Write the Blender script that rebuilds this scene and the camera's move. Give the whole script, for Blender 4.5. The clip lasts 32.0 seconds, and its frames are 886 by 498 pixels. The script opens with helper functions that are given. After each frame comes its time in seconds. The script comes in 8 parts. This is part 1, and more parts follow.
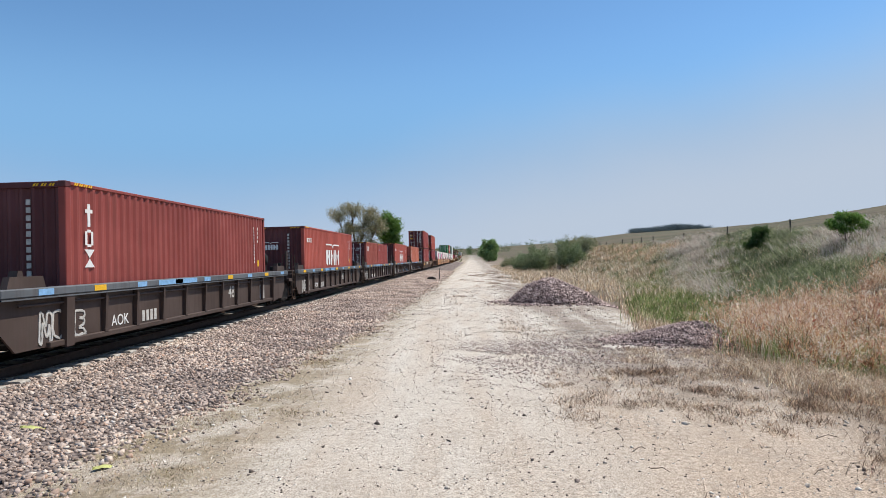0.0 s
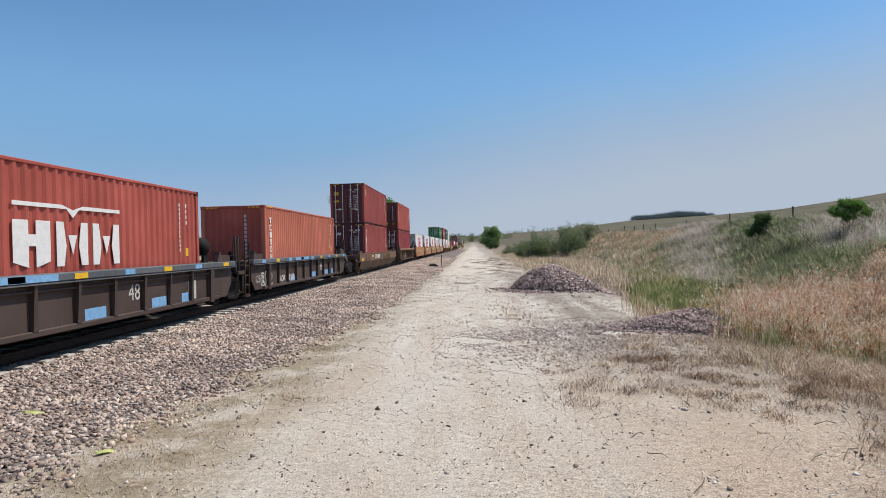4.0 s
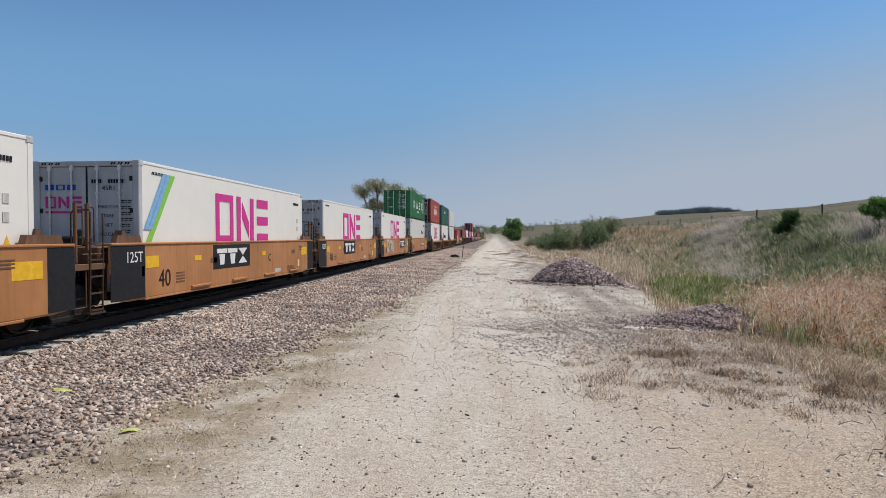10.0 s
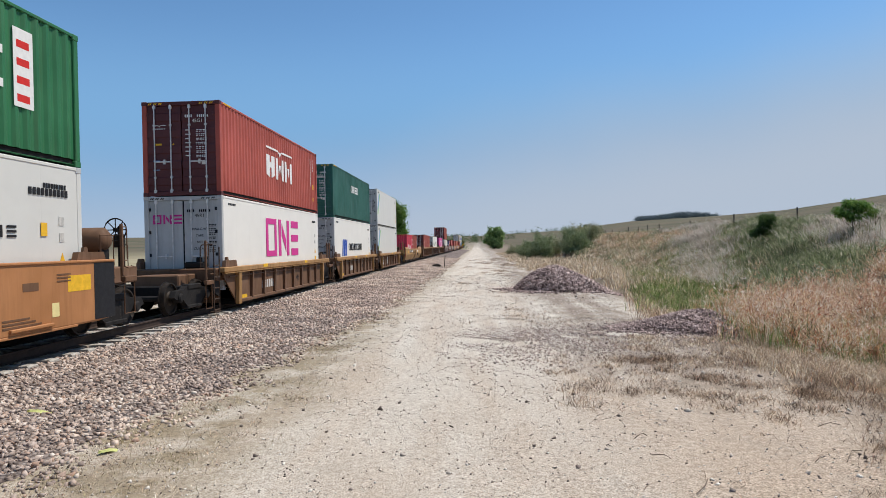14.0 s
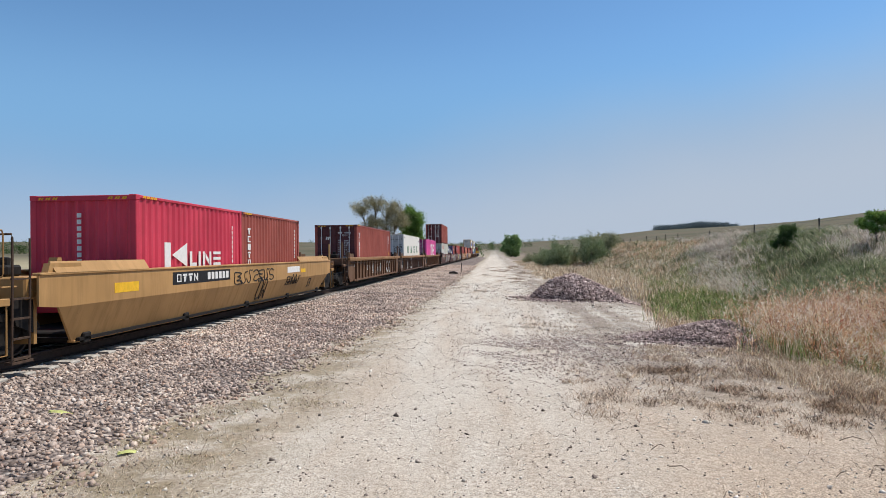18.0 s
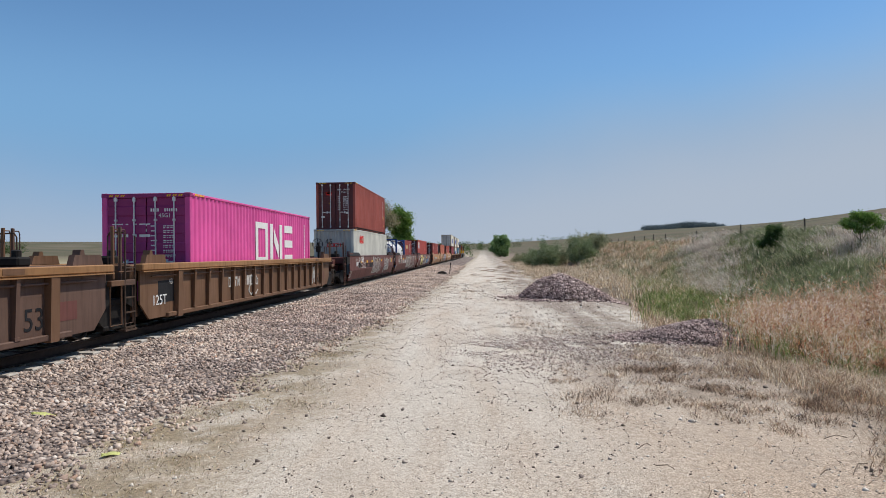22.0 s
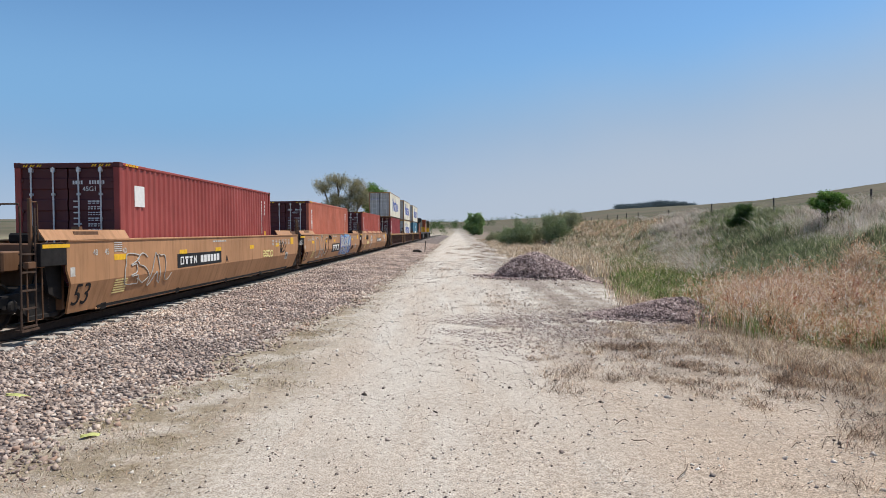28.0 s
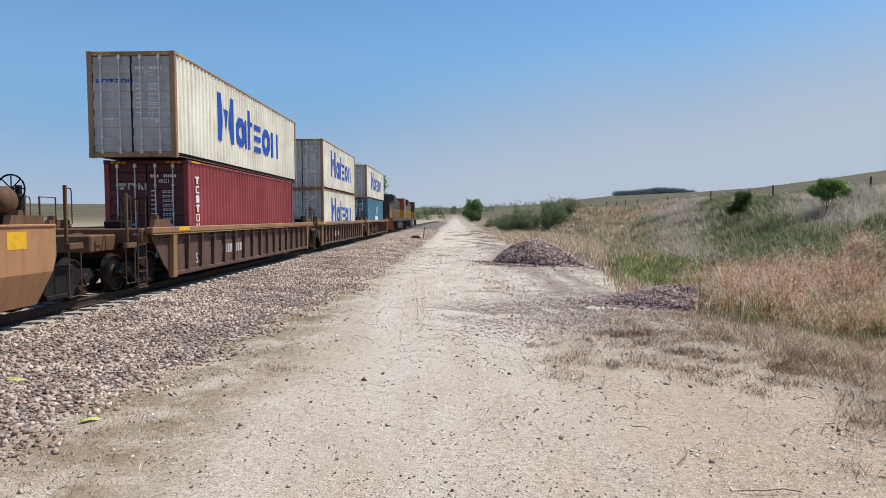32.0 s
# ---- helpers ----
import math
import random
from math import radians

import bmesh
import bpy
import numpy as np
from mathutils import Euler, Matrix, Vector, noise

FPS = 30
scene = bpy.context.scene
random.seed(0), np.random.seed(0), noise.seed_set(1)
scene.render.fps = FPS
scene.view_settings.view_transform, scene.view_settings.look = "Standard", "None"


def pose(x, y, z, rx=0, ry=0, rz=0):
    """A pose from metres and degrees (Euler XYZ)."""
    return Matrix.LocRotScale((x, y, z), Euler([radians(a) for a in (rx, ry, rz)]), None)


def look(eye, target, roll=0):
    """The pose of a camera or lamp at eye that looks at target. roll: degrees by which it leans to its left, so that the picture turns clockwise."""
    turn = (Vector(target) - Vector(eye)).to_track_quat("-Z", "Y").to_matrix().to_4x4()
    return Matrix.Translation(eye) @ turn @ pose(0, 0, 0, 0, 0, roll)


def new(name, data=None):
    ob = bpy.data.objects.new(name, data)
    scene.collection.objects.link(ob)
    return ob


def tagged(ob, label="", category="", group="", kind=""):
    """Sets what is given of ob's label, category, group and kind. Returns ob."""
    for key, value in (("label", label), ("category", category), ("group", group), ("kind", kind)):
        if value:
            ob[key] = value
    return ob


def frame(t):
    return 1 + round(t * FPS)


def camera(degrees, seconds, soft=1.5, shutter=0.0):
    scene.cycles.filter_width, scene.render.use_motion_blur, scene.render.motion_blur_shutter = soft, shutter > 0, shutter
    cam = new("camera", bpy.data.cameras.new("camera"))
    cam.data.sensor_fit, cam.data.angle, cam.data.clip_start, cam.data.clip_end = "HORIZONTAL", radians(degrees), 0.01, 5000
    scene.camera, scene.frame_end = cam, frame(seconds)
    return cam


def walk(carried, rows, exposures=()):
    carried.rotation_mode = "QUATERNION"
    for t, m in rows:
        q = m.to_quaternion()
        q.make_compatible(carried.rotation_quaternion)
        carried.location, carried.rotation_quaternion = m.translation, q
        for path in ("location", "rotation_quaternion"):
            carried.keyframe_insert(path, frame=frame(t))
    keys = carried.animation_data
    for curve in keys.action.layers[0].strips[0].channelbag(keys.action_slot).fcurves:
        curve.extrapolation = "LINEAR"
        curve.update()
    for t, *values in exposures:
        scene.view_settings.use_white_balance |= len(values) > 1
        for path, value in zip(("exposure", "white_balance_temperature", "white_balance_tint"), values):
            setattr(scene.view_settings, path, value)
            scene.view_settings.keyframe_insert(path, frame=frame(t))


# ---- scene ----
# The camera: a phone held by someone who stands still beside the track.
cam = camera(67.5, 32.0, soft=0.6)
PATH = [
    (0.0, pose(0.000, -0.004, 2.104, 90.82, 1.40, 2.47)),
    (0.5, pose(0.004, -0.001, 2.105, 90.58, 1.13, 1.88)),
    (1.0, pose(-0.002, -0.006, 2.103, 90.47, 0.87, 1.93)),
    (1.5, pose(-0.001, -0.003, 2.103, 90.50, 0.28, 2.53)),
    (2.0, pose(-0.002, -0.004, 2.104, 89.60, 1.11, 1.77)),
    (2.5, pose(0.000, -0.004, 2.102, 90.01, 1.35, 1.57)),
    (4.5, pose(0.026, -0.002, 2.096, 89.40, 1.42, 2.89)),
    (5.0, pose(0.015, 0.006, 2.091, 88.81, 1.98, 2.79)),
    (5.5, pose(0.023, 0.012, 2.076, 88.02, 1.82, 4.13)),
    (6.0, pose(0.027, 0.004, 2.090, 88.34, 1.18, 4.02)),
    (6.5, pose(0.025, 0.009, 2.084, 88.72, 0.70, 3.59)),
    (7.0, pose(0.016, -0.000, 2.097, 89.45, 0.85, 3.35)),
    (7.5, pose(0.021, -0.001, 2.091, 89.66, 0.80, 3.44)),
    (8.0, pose(0.019, 0.011, 2.083, 88.59, 0.76, 3.88)),
    (8.5, pose(0.023, 0.010, 2.083, 88.24, 0.83, 3.59)),
    (9.0, pose(0.017, 0.014, 2.094, 88.21, 0.88, 3.56)),
    (9.5, pose(0.024, 0.007, 2.092, 88.03, 1.08, 3.68)),
    (10.0, pose(0.015, -0.005, 2.075, 88.95, 0.19, 4.53)),
    (10.5, pose(0.023, 0.002, 2.089, 88.45, 0.82, 3.52)),
    (11.0, pose(0.018, 0.013, 2.085, 88.28, 0.61, 3.22)),
    (11.5, pose(0.033, 0.001, 2.091, 88.56, 1.26, 3.04)),
    (12.0, pose(0.021, 0.005, 2.083, 88.36, 1.07, 3.01)),
    (12.5, pose(0.022, -0.007, 2.081, 88.33, 0.49, 2.97)),
    (13.0, pose(0.022, 0.002, 2.091, 88.74, 0.88, 2.83)),
    (13.5, pose(0.033, -0.004, 2.078, 88.26, 0.68, 2.51)),
    (14.0, pose(0.028, -0.006, 2.099, 89.73, 1.24, 2.95)),
    (14.5, pose(0.033, -0.016, 2.090, 89.76, 1.37, 3.43)),
    (16.5, pose(0.020, 0.019, 2.090, 88.94, 1.40, 3.44)),
    (17.0, pose(0.005, -0.002, 2.104, 89.55, 1.39, 3.93)),
    (17.5, pose(0.023, -0.014, 2.093, 90.42, 0.85, 4.41)),
    (18.0, pose(0.020, -0.018, 2.094, 90.39, 0.63, 4.39)),
    (18.5, pose(0.011, -0.015, 2.090, 90.18, 1.00, 4.96)),
    (19.0, pose(0.014, -0.010, 2.088, 89.61, 0.94, 5.69)),
    (19.5, pose(0.024, 0.004, 2.091, 89.39, 1.07, 4.57)),
    (20.0, pose(0.035, 0.003, 2.093, 89.57, 1.67, 4.20)),
    (20.5, pose(0.040, -0.004, 2.088, 89.37, 1.60, 4.08)),
    (21.0, pose(0.045, 0.001, 2.101, 90.08, 1.08, 3.96)),
    (21.5, pose(0.040, -0.002, 2.098, 90.17, 0.68, 3.66)),
    (22.0, pose(0.040, -0.001, 2.092, 90.38, 0.64, 3.44)),
    (22.5, pose(0.016, 0.010, 2.098, 89.70, 0.64, 3.95)),
    (23.0, pose(-0.010, 0.011, 2.124, 90.96, 0.55, 3.67)),
    (23.5, pose(-0.050, -0.009, 2.129, 90.06, 0.58, 2.98)),
    (24.0, pose(-0.045, -0.018, 2.129, 90.67, 0.60, 2.93)),
    (24.5, pose(-0.048, -0.028, 2.122, 90.48, -0.24, 3.35)),
    (25.0, pose(-0.044, 0.000, 2.139, 89.48, 0.71, 2.09)),
    (25.5, pose(-0.056, -0.013, 2.128, 89.01, 0.47, 2.07)),
    (26.0, pose(-0.055, 0.007, 2.133, 88.66, 0.88, 1.42)),
    (26.5, pose(-0.042, -0.007, 2.123, 88.06, 1.05, 1.40)),
    (28.5, pose(-0.049, -0.020, 2.109, 88.55, 0.33, 1.11)),
    (29.0, pose(-0.055, -0.004, 2.135, 87.92, 0.20, 1.04)),
    (29.5, pose(-0.060, -0.017, 2.109, 88.07, 0.26, 1.02)),
    (30.0, pose(-0.065, -0.001, 2.106, 88.34, 0.65, 1.03)),
    (30.5, pose(-0.060, 0.006, 2.111, 87.58, 0.47, 1.21)),
    (31.0, pose(-0.069, -0.000, 2.126, 87.65, 0.74, 0.82)),
    (31.5, pose(-0.058, 0.019, 2.109, 87.13, 0.51, 1.14)),
    (32.0, pose(-0.068, 0.008, 2.106, 87.27, 0.31, 1.09)),
]
EXPOSURE = [(0, 0.12), (1, 0.08), (2, -0.03), (5, -0.05), (6, 0.04), (8, 0.12), (9, -0.1), (10, -0.22), (11, -0.13), (12, -0.25), (13, -0.2), (14, -0.02), (17, 0.0), (20, 0.02), (21, -0.1), (22, -0.12), (24, 0.03), (26, -0.06), (29, 0.02), (32, 0.0)]
walk(cam, PATH, EXPOSURE)

# ---------------------------------------------------------------- light
SUN_DIR = Vector((0.435, 0.245, 0.866)).normalized()
world = bpy.data.worlds.new("world")
scene.world = world
world.use_nodes = True
wn = world.node_tree.nodes
sky = wn.new("ShaderNodeTexSky")
sky.sky_type = "NISHITA"
sky.sun_disc = False
sky.sun_elevation = math.asin(SUN_DIR.z)
sky.sun_rotation = math.atan2(SUN_DIR.x, SUN_DIR.y)
sky.altitude = 1200
sky.air_density = 0.9
sky.dust_density = 0.15
sky.ozone_density = 3.6
wn["Background"].inputs["Strength"].default_value = 0.13
wl = world.node_tree.links
tint = wn.new("ShaderNodeMix")       # deep clear blue overhead
tint.data_type, tint.blend_type = "RGBA", "MULTIPLY"
tint.inputs[0].default_value = 1.0
tint.inputs[7].default_value = (0.90, 1.11, 1.13, 1)
wl.new(sky.outputs[0], tint.inputs[6])
aim = wn.new("ShaderNodeTexCoord")
axes = wn.new("ShaderNodeSeparateXYZ")
wl.new(aim.outputs["Generated"], axes.inputs[0])


def fade(source, low, high):
    """One at or below low, nothing at or above high."""
    m = wn.new("ShaderNodeMapRange")
    m.interpolation_type = "SMOOTHSTEP"
    for k, v in ((1, low), (2, high), (3, 1.0), (4, 0.0)):
        m.inputs[k].default_value = v
    wl.new(source, m.inputs[0])
    return m.outputs[0]


def over(fac, under, colour):
    m = wn.new("ShaderNodeMix")
    m.data_type = "RGBA"
    m.inputs[7].default_value = (*colour, 1)
    wl.new(fac, m.inputs[0])
    wl.new(under, m.inputs[6])
    return m.outputs[2]


# a dull blue lower sky, and a thin grey summer veil that stands higher in the east
lower = over(fade(axes.outputs[2], 0.12, 0.34), tint.outputs[2], (1.62, 3.22, 5.30))
wisp = wn.new("ShaderNodeTexNoise")
wisp.inputs["Scale"].default_value = 2.2
wisp.inputs["Detail"].default_value = 5
drop = wn.new("ShaderNodeMapRange")
for k, v in ((1, -0.25), (2, 0.55), (3, 0.015), (4, -0.135)):
    drop.inputs[k].default_value = v
wl.new(axes.outputs[0], drop.inputs[0])
lean = wn.new("ShaderNodeMath")
lean.operation = "ADD"
wl.new(drop.outputs[0], lean.inputs[0])
wl.new(axes.outputs[2], lean.inputs[1])
ragged = wn.new("ShaderNodeMath")
ragged.operation = "MULTIPLY_ADD"
ragged.inputs[1].default_value = 0.10
wl.new(wisp.outputs["Fac"], ragged.inputs[0])
wl.new(lean.outputs[0], ragged.inputs[2])
hazy = over(fade(ragged.outputs[0], 0.02, 0.25), lower, (3.50, 4.10, 4.98))
wl.new(hazy, wn["Background"].inputs["Color"])
sun = new("sun", bpy.data.lights.new("sun", "SUN"))
sun.data.energy = 4.7
sun.data.angle = radians(0.53)
sun.data.color = (1.0, 0.94, 0.85)
sun.matrix_world = look(SUN_DIR * 50, (0, 0, 0))


# ---------------------------------------------------------------- materials
def node_mat(name):
    m = bpy.data.materials.new(name)
    m.use_nodes = True
    return m, m.node_tree.nodes, m.node_tree.links, m.node_tree.nodes["Principled BSDF"]


def ramp(nodes, links, source, stops):
    r = nodes.new("ShaderNodeValToRGB")
    el = r.color_ramp.elements
    while len(el) < len(stops):
        el.new(0.5)
    for e, (at, col) in zip(el, stops):
        e.position = at
        e.color = (*col, 1) if len(col) == 3 else col
    links.new(source, r.inputs[0])
    return r.outputs[0]


def coords(nodes, links, scale=(1, 1, 1), kind="Object"):
    tc = nodes.new("ShaderNodeTexCoord")
    mp = nodes.new("ShaderNodeMapping")
    mp.inputs["Scale"].default_value = scale
    links.new(tc.outputs[kind], mp.inputs[0])
    return mp.outputs[0]


def noise_tex(nodes, links, vec, scale, detail=4, rough=0.55):
    n = nodes.new("ShaderNodeTexNoise")
    n.inputs["Scale"].default_value = scale
    n.inputs["Detail"].default_value = detail
    n.inputs["Roughness"].default_value = rough
    links.new(vec, n.inputs["Vector"])
    return n.outputs["Fac"]


def mix(nodes, links, fac, a, b, mode="MIX"):
    m = nodes.new("ShaderNodeMix")
    m.data_type, m.blend_type = "RGBA", mode
    for sock, v in ((m.inputs[0], fac), (m.inputs[6], a), (m.inputs[7], b)):
        if isinstance(v, (int, float)):
            sock.default_value = v
        elif isinstance(v, tuple):
            sock.default_value = (*v, 1)
        else:
            links.new(v, sock)
    return m.outputs[2]


def calc(nodes, links, op, a, b=0.0, clamp=False):
    m = nodes.new("ShaderNodeMath")
    m.operation, m.use_clamp = op, clamp
    for sock, v in ((m.inputs[0], a), (m.inputs[1], b)):
        if isinstance(v, (int, float)):
            sock.default_value = v
        else:
            links.new(v, sock)
    return m.outputs[0]


def bump(nodes, links, bsdf, height, strength, distance):
    b = nodes.new("ShaderNodeBump")
    b.inputs["Strength"].default_value = strength
    b.inputs["Distance"].default_value = distance
    links.new(height, b.inputs["Height"])
    links.new(b.outputs[0], bsdf.inputs["Normal"])


PAINTS = {}


def paint(color, dirt=0.35, rust=0.3, rough=0.5, name="painted_steel", dirt_color=(0.10, 0.075, 0.055)):
    """Weathered paint on steel: sun-bleached blotches, vertical grime streaks, rust flecks."""
    key = (color, dirt, rust, rough, name)
    if key in PAINTS:
        return PAINTS[key]
    m, n, l, b = node_mat(name)
    even = coords(n, l)
    tall = coords(n, l, (1, 2.2, 0.18))
    blotch = ramp(n, l, noise_tex(n, l, even, 0.55, 5), ((0.35, (0, 0, 0)), (0.7, (1, 1, 1))))
    pale = tuple(min(1, c * 1.16 + 0.018) for c in color)
    deep = tuple(c * 0.84 for c in color)
    base = mix(n, l, blotch, deep, pale)
    streak = ramp(n, l, noise_tex(n, l, tall, 2.6, 6, 0.7), ((0.48, (0, 0, 0)), (0.72, (1, 1, 1))))
    base = mix(n, l, calc(n, l, "MULTIPLY", streak, dirt), base, dirt_color)
    fleck = ramp(n, l, noise_tex(n, l, even, 7.0, 8, 0.75), ((0.66 - 0.05 * rust, (0, 0, 0)), (0.74, (1, 1, 1))))
    base = mix(n, l, calc(n, l, "MULTIPLY", fleck, min(1, rust * 1.6)), base, (0.16, 0.06, 0.025))
    l.new(base, b.inputs["Base Color"])
    l.new(calc(n, l, "ADD", calc(n, l, "MULTIPLY", streak, 0.25), rough), b.inputs["Roughness"])
    b.inputs["Specular IOR Level"].default_value = 0.35
    dents = calc(n, l, "ADD", calc(n, l, "MULTIPLY", noise_tex(n, l, even, 22, 3), 0.06), calc(n, l, "MULTIPLY", noise_tex(n, l, even, 1.5, 2), 0.9))
    bump(n, l, b, dents, 0.22, 0.05)
    PAINTS[key] = m
    return m


def plain(name, color, rough=0.7, metal=0.0, vary=0.25, scale=9.0):
    key = (name, color, rough, metal)
    if key in PAINTS:
        return PAINTS[key]
    m, n, l, b = node_mat(name)
    vec = coords(n, l)
    f = ramp(n, l, noise_tex(n, l, vec, scale, 6, 0.65), ((0.3, tuple(c * (1 - vary) for c in color)), (0.7, tuple(min(1, c * (1 + vary)) for c in color))))
    l.new(f, b.inputs["Base Color"])
    b.inputs["Roughness"].default_value = rough
    b.inputs["Metallic"].default_value = metal
    b.inputs["Specular IOR Level"].default_value = 0.2 if rough > 0.5 else 0.5
    bump(n, l, b, noise_tex(n, l, vec, scale * 4, 3), 0.15, 0.008)
    PAINTS[key] = m
    return m


def island_mat(name, stops, rough=0.85, grain=30.0, trans=0.0, drift=0.0, clump=0.85):
    """A colour of its own for each stone or blade of a joined mesh."""
    m, n, l, b = node_mat(name)
    geo = n.new("ShaderNodeNewGeometry")
    col = ramp(n, l, geo.outputs["Random Per Island"], stops)
    vec = coords(n, l)
    g = noise_tex(n, l, vec, grain, 4)
    col = mix(n, l, 0.5, col, ramp(n, l, g, ((0.3, (0.25, 0.25, 0.25)), (0.7, (0.75, 0.75, 0.75)))), "OVERLAY")
    if drift:
        col = mix(n, l, 0.8, col, ramp(n, l, noise_tex(n, l, vec, drift, 4, 0.7), ((0.34, (0.22, 0.22, 0.23)), (0.5, (0.5, 0.5, 0.5)), (0.66, (0.78, 0.76, 0.72)))), "OVERLAY")
        col = mix(n, l, clump, col, ramp(n, l, noise_tex(n, l, vec, 3.2, 3, 0.6), ((0.36, (0.10, 0.10, 0.11)), (0.5, (0.5, 0.5, 0.5)), (0.64, (0.92, 0.90, 0.86)))), "OVERLAY")
    l.new(col, b.inputs["Base Color"])
    b.inputs["Roughness"].default_value = rough
    b.inputs["Specular IOR Level"].default_value = 0.25
    if trans:
        out = n["Material Output"]
        tr = n.new("ShaderNodeBsdfTranslucent")
        l.new(col, tr.inputs[0])
        ms = n.new("ShaderNodeMixShader")
        ms.inputs[0].default_value = trans
        l.new(b.outputs[0], ms.inputs[1])
        l.new(tr.outputs[0], ms.inputs[2])
        l.new(ms.outputs[0], out.inputs[0])
    return m


# ---------------------------------------------------------------- mesh tools
class Build:
    """Collects corners and faces of one mesh."""

    def __init__(self):
        self.v, self.f = [], []

    def box(self, x0, x1, y0, y1, z0, z1, c=0.0):
        if c <= 0:
            k = len(self.v)
            self.v += [(x, y, z) for z in (z0, z1) for y in (y0, y1) for x in (x0, x1)]
            self.f += [tuple(k + i for i in q) for q in ((0, 2, 3, 1), (4, 5, 7, 6), (0, 1, 5, 4), (2, 6, 7, 3), (0, 4, 6, 2), (1, 3, 7, 5))]
            return self
        # chamfered along the four long (y) edges and at the ends
        ring = [(x0 + c, z0), (x1 - c, z0), (x1, z0 + c), (x1, z1 - c), (x1 - c, z1), (x0 + c, z1), (x0, z1 - c), (x0, z0 + c)]
        inner = [(min(max(x, x0 + c), x1 - c), min(max(z, z0 + c), z1 - c)) for x, z in ring]
        k = len(self.v)
        for pts, y in ((inner, y0), (ring, y0 + c), (ring, y1 - c), (inner, y1)):
            self.v += [(x, y, z) for x, z in pts]
        for a in range(3):
            for i in range(8):
                j = (i + 1) % 8
                self.f.append((k + a * 8 + i, k + a * 8 + j, k + a * 8 + 8 + j, k + a * 8 + 8 + i))
        self.f.append(tuple(k + i for i in reversed(range(8))))
        self.f.append(tuple(k + 24 + i for i in range(8)))
        return self

    def prism(self, pts, axis, a, b):
        """A flat outline pushed from a to b along axis; the outline is in the two other axes, in order."""
        k, n = len(self.v), len(pts)
        for w in (a, b):
            for p, q in pts:
                self.v.append({"x": (w, p, q), "y": (p, w, q), "z": (p, q, w)}[axis])
        self.f.append(tuple(k + i for i in range(n)))
        self.f.append(tuple(k + n + i for i in reversed(range(n))))
        for i in range(n):
            j = (i + 1) % n
            self.f.append((k + j, k + i, k + n + i, k + n + j))
        return self

    def tube(self, pts, r, sides=6):
        pts = [Vector(p) for p in pts]
        k = len(self.v)
        for i, p in enumerate(pts):
            d = (pts[min(i + 1, len(pts) - 1)] - pts[max(i - 1, 0)]).normalized()
            u = d.orthogonal().normalized() if abs(d.z) < 0.9 else Vector((1, 0, 0))
            w = d.cross(u).normalized()
            u = w.cross(d)
            for s in range(sides):
                a = 2 * math.pi * s / sides
                self.v.append(tuple(p + (u * math.cos(a) + w * math.sin(a)) * r))
        for i in range(len(pts) - 1):
            for s in range(sides):
                t = (s + 1) % sides
                self.f.append((k + i * sides + s, k + i * sides + t, k + (i + 1) * sides + t, k + (i + 1) * sides + s))
        self.f.append(tuple(k + s for s in reversed(range(sides))))
        self.f.append(tuple(k + (len(pts) - 1) * sides + s for s in range(sides)))
        return self

    def lathe(self, prof, axis, centre, sides=24):
        """prof: (along axis, radius)."""
        k, n = len(self.v), len(prof)
        cx, cy, cz = centre
        for s in range(sides):
            a = 2 * math.pi * s / sides
            for h, r in prof:
                c, d = r * math.cos(a), r * math.sin(a)
                self.v.append({"x": (cx + h, cy + c, cz + d), "y": (cx + c, cy + h, cz + d), "z": (cx + c, cy + d, cz + h)}[axis])
        for s in range(sides):
            t = (s + 1) % sides
            for i in range(n - 1):
                self.f.append((k + s * n + i, k + t * n + i, k + t * n + i + 1, k + s * n + i + 1))
        self.f.append(tuple(k + s * n for s in reversed(range(sides))))
        self.f.append(tuple(k + s * n + n - 1 for s in range(sides)))
        return self

    def mesh(self, name, material, smooth=False):
        me = bpy.data.meshes.new(name)
        me.from_pydata(self.v, [], self.f)
        bm = bmesh.new()
        bm.from_mesh(me)
        bmesh.ops.recalc_face_normals(bm, faces=bm.faces)
        bm.to_mesh(me)
        bm.free()
        if smooth:
            me.polygons.foreach_set("use_smooth", [True] * len(me.polygons))
        me.materials.append(material)
        return me


def part(name, me, parent, at=(0, 0, 0), label="", turn=None):
    """One mesh as an object under a thing or a part."""
    ob = new(name, me)
    ob.parent = parent
    ob.location = at
    if turn:
        ob.rotation_euler = [radians(a) for a in turn]
    if label:
        ob["label"] = label
    return ob


def thing(name, label, category, group="", kind="", me=None):
    return tagged(new(name, me), label, category, group, kind)


CACHE = {}


def cached(key, make):
    if key not in CACHE:
        CACHE[key] = make()
    return CACHE[key]


def bulk(name, verts, faces, material, smooth=False):
    """A large joined mesh from arrays: verts (n, 3), faces (m, k)."""
    me = bpy.data.meshes.new(name)
    verts = np.asarray(verts, dtype=np.float32)
    faces = np.asarray(faces, dtype=np.int32)
    k = faces.shape[1]
    me.vertices.add(len(verts))
    me.vertices.foreach_set("co", verts.ravel())
    me.loops.add(faces.size)
    me.loops.foreach_set("vertex_index", faces.ravel())
    me.polygons.add(len(faces))
    me.polygons.foreach_set("loop_start", np.arange(0, faces.size, k, dtype=np.int32))
    me.polygons.foreach_set("loop_total", np.full(len(faces), k, dtype=np.int32))
    if smooth:
        me.polygons.foreach_set("use_smooth", np.ones(len(faces), dtype=bool))
    me.update(calc_edges=True)
    me.materials.append(material)
    return me


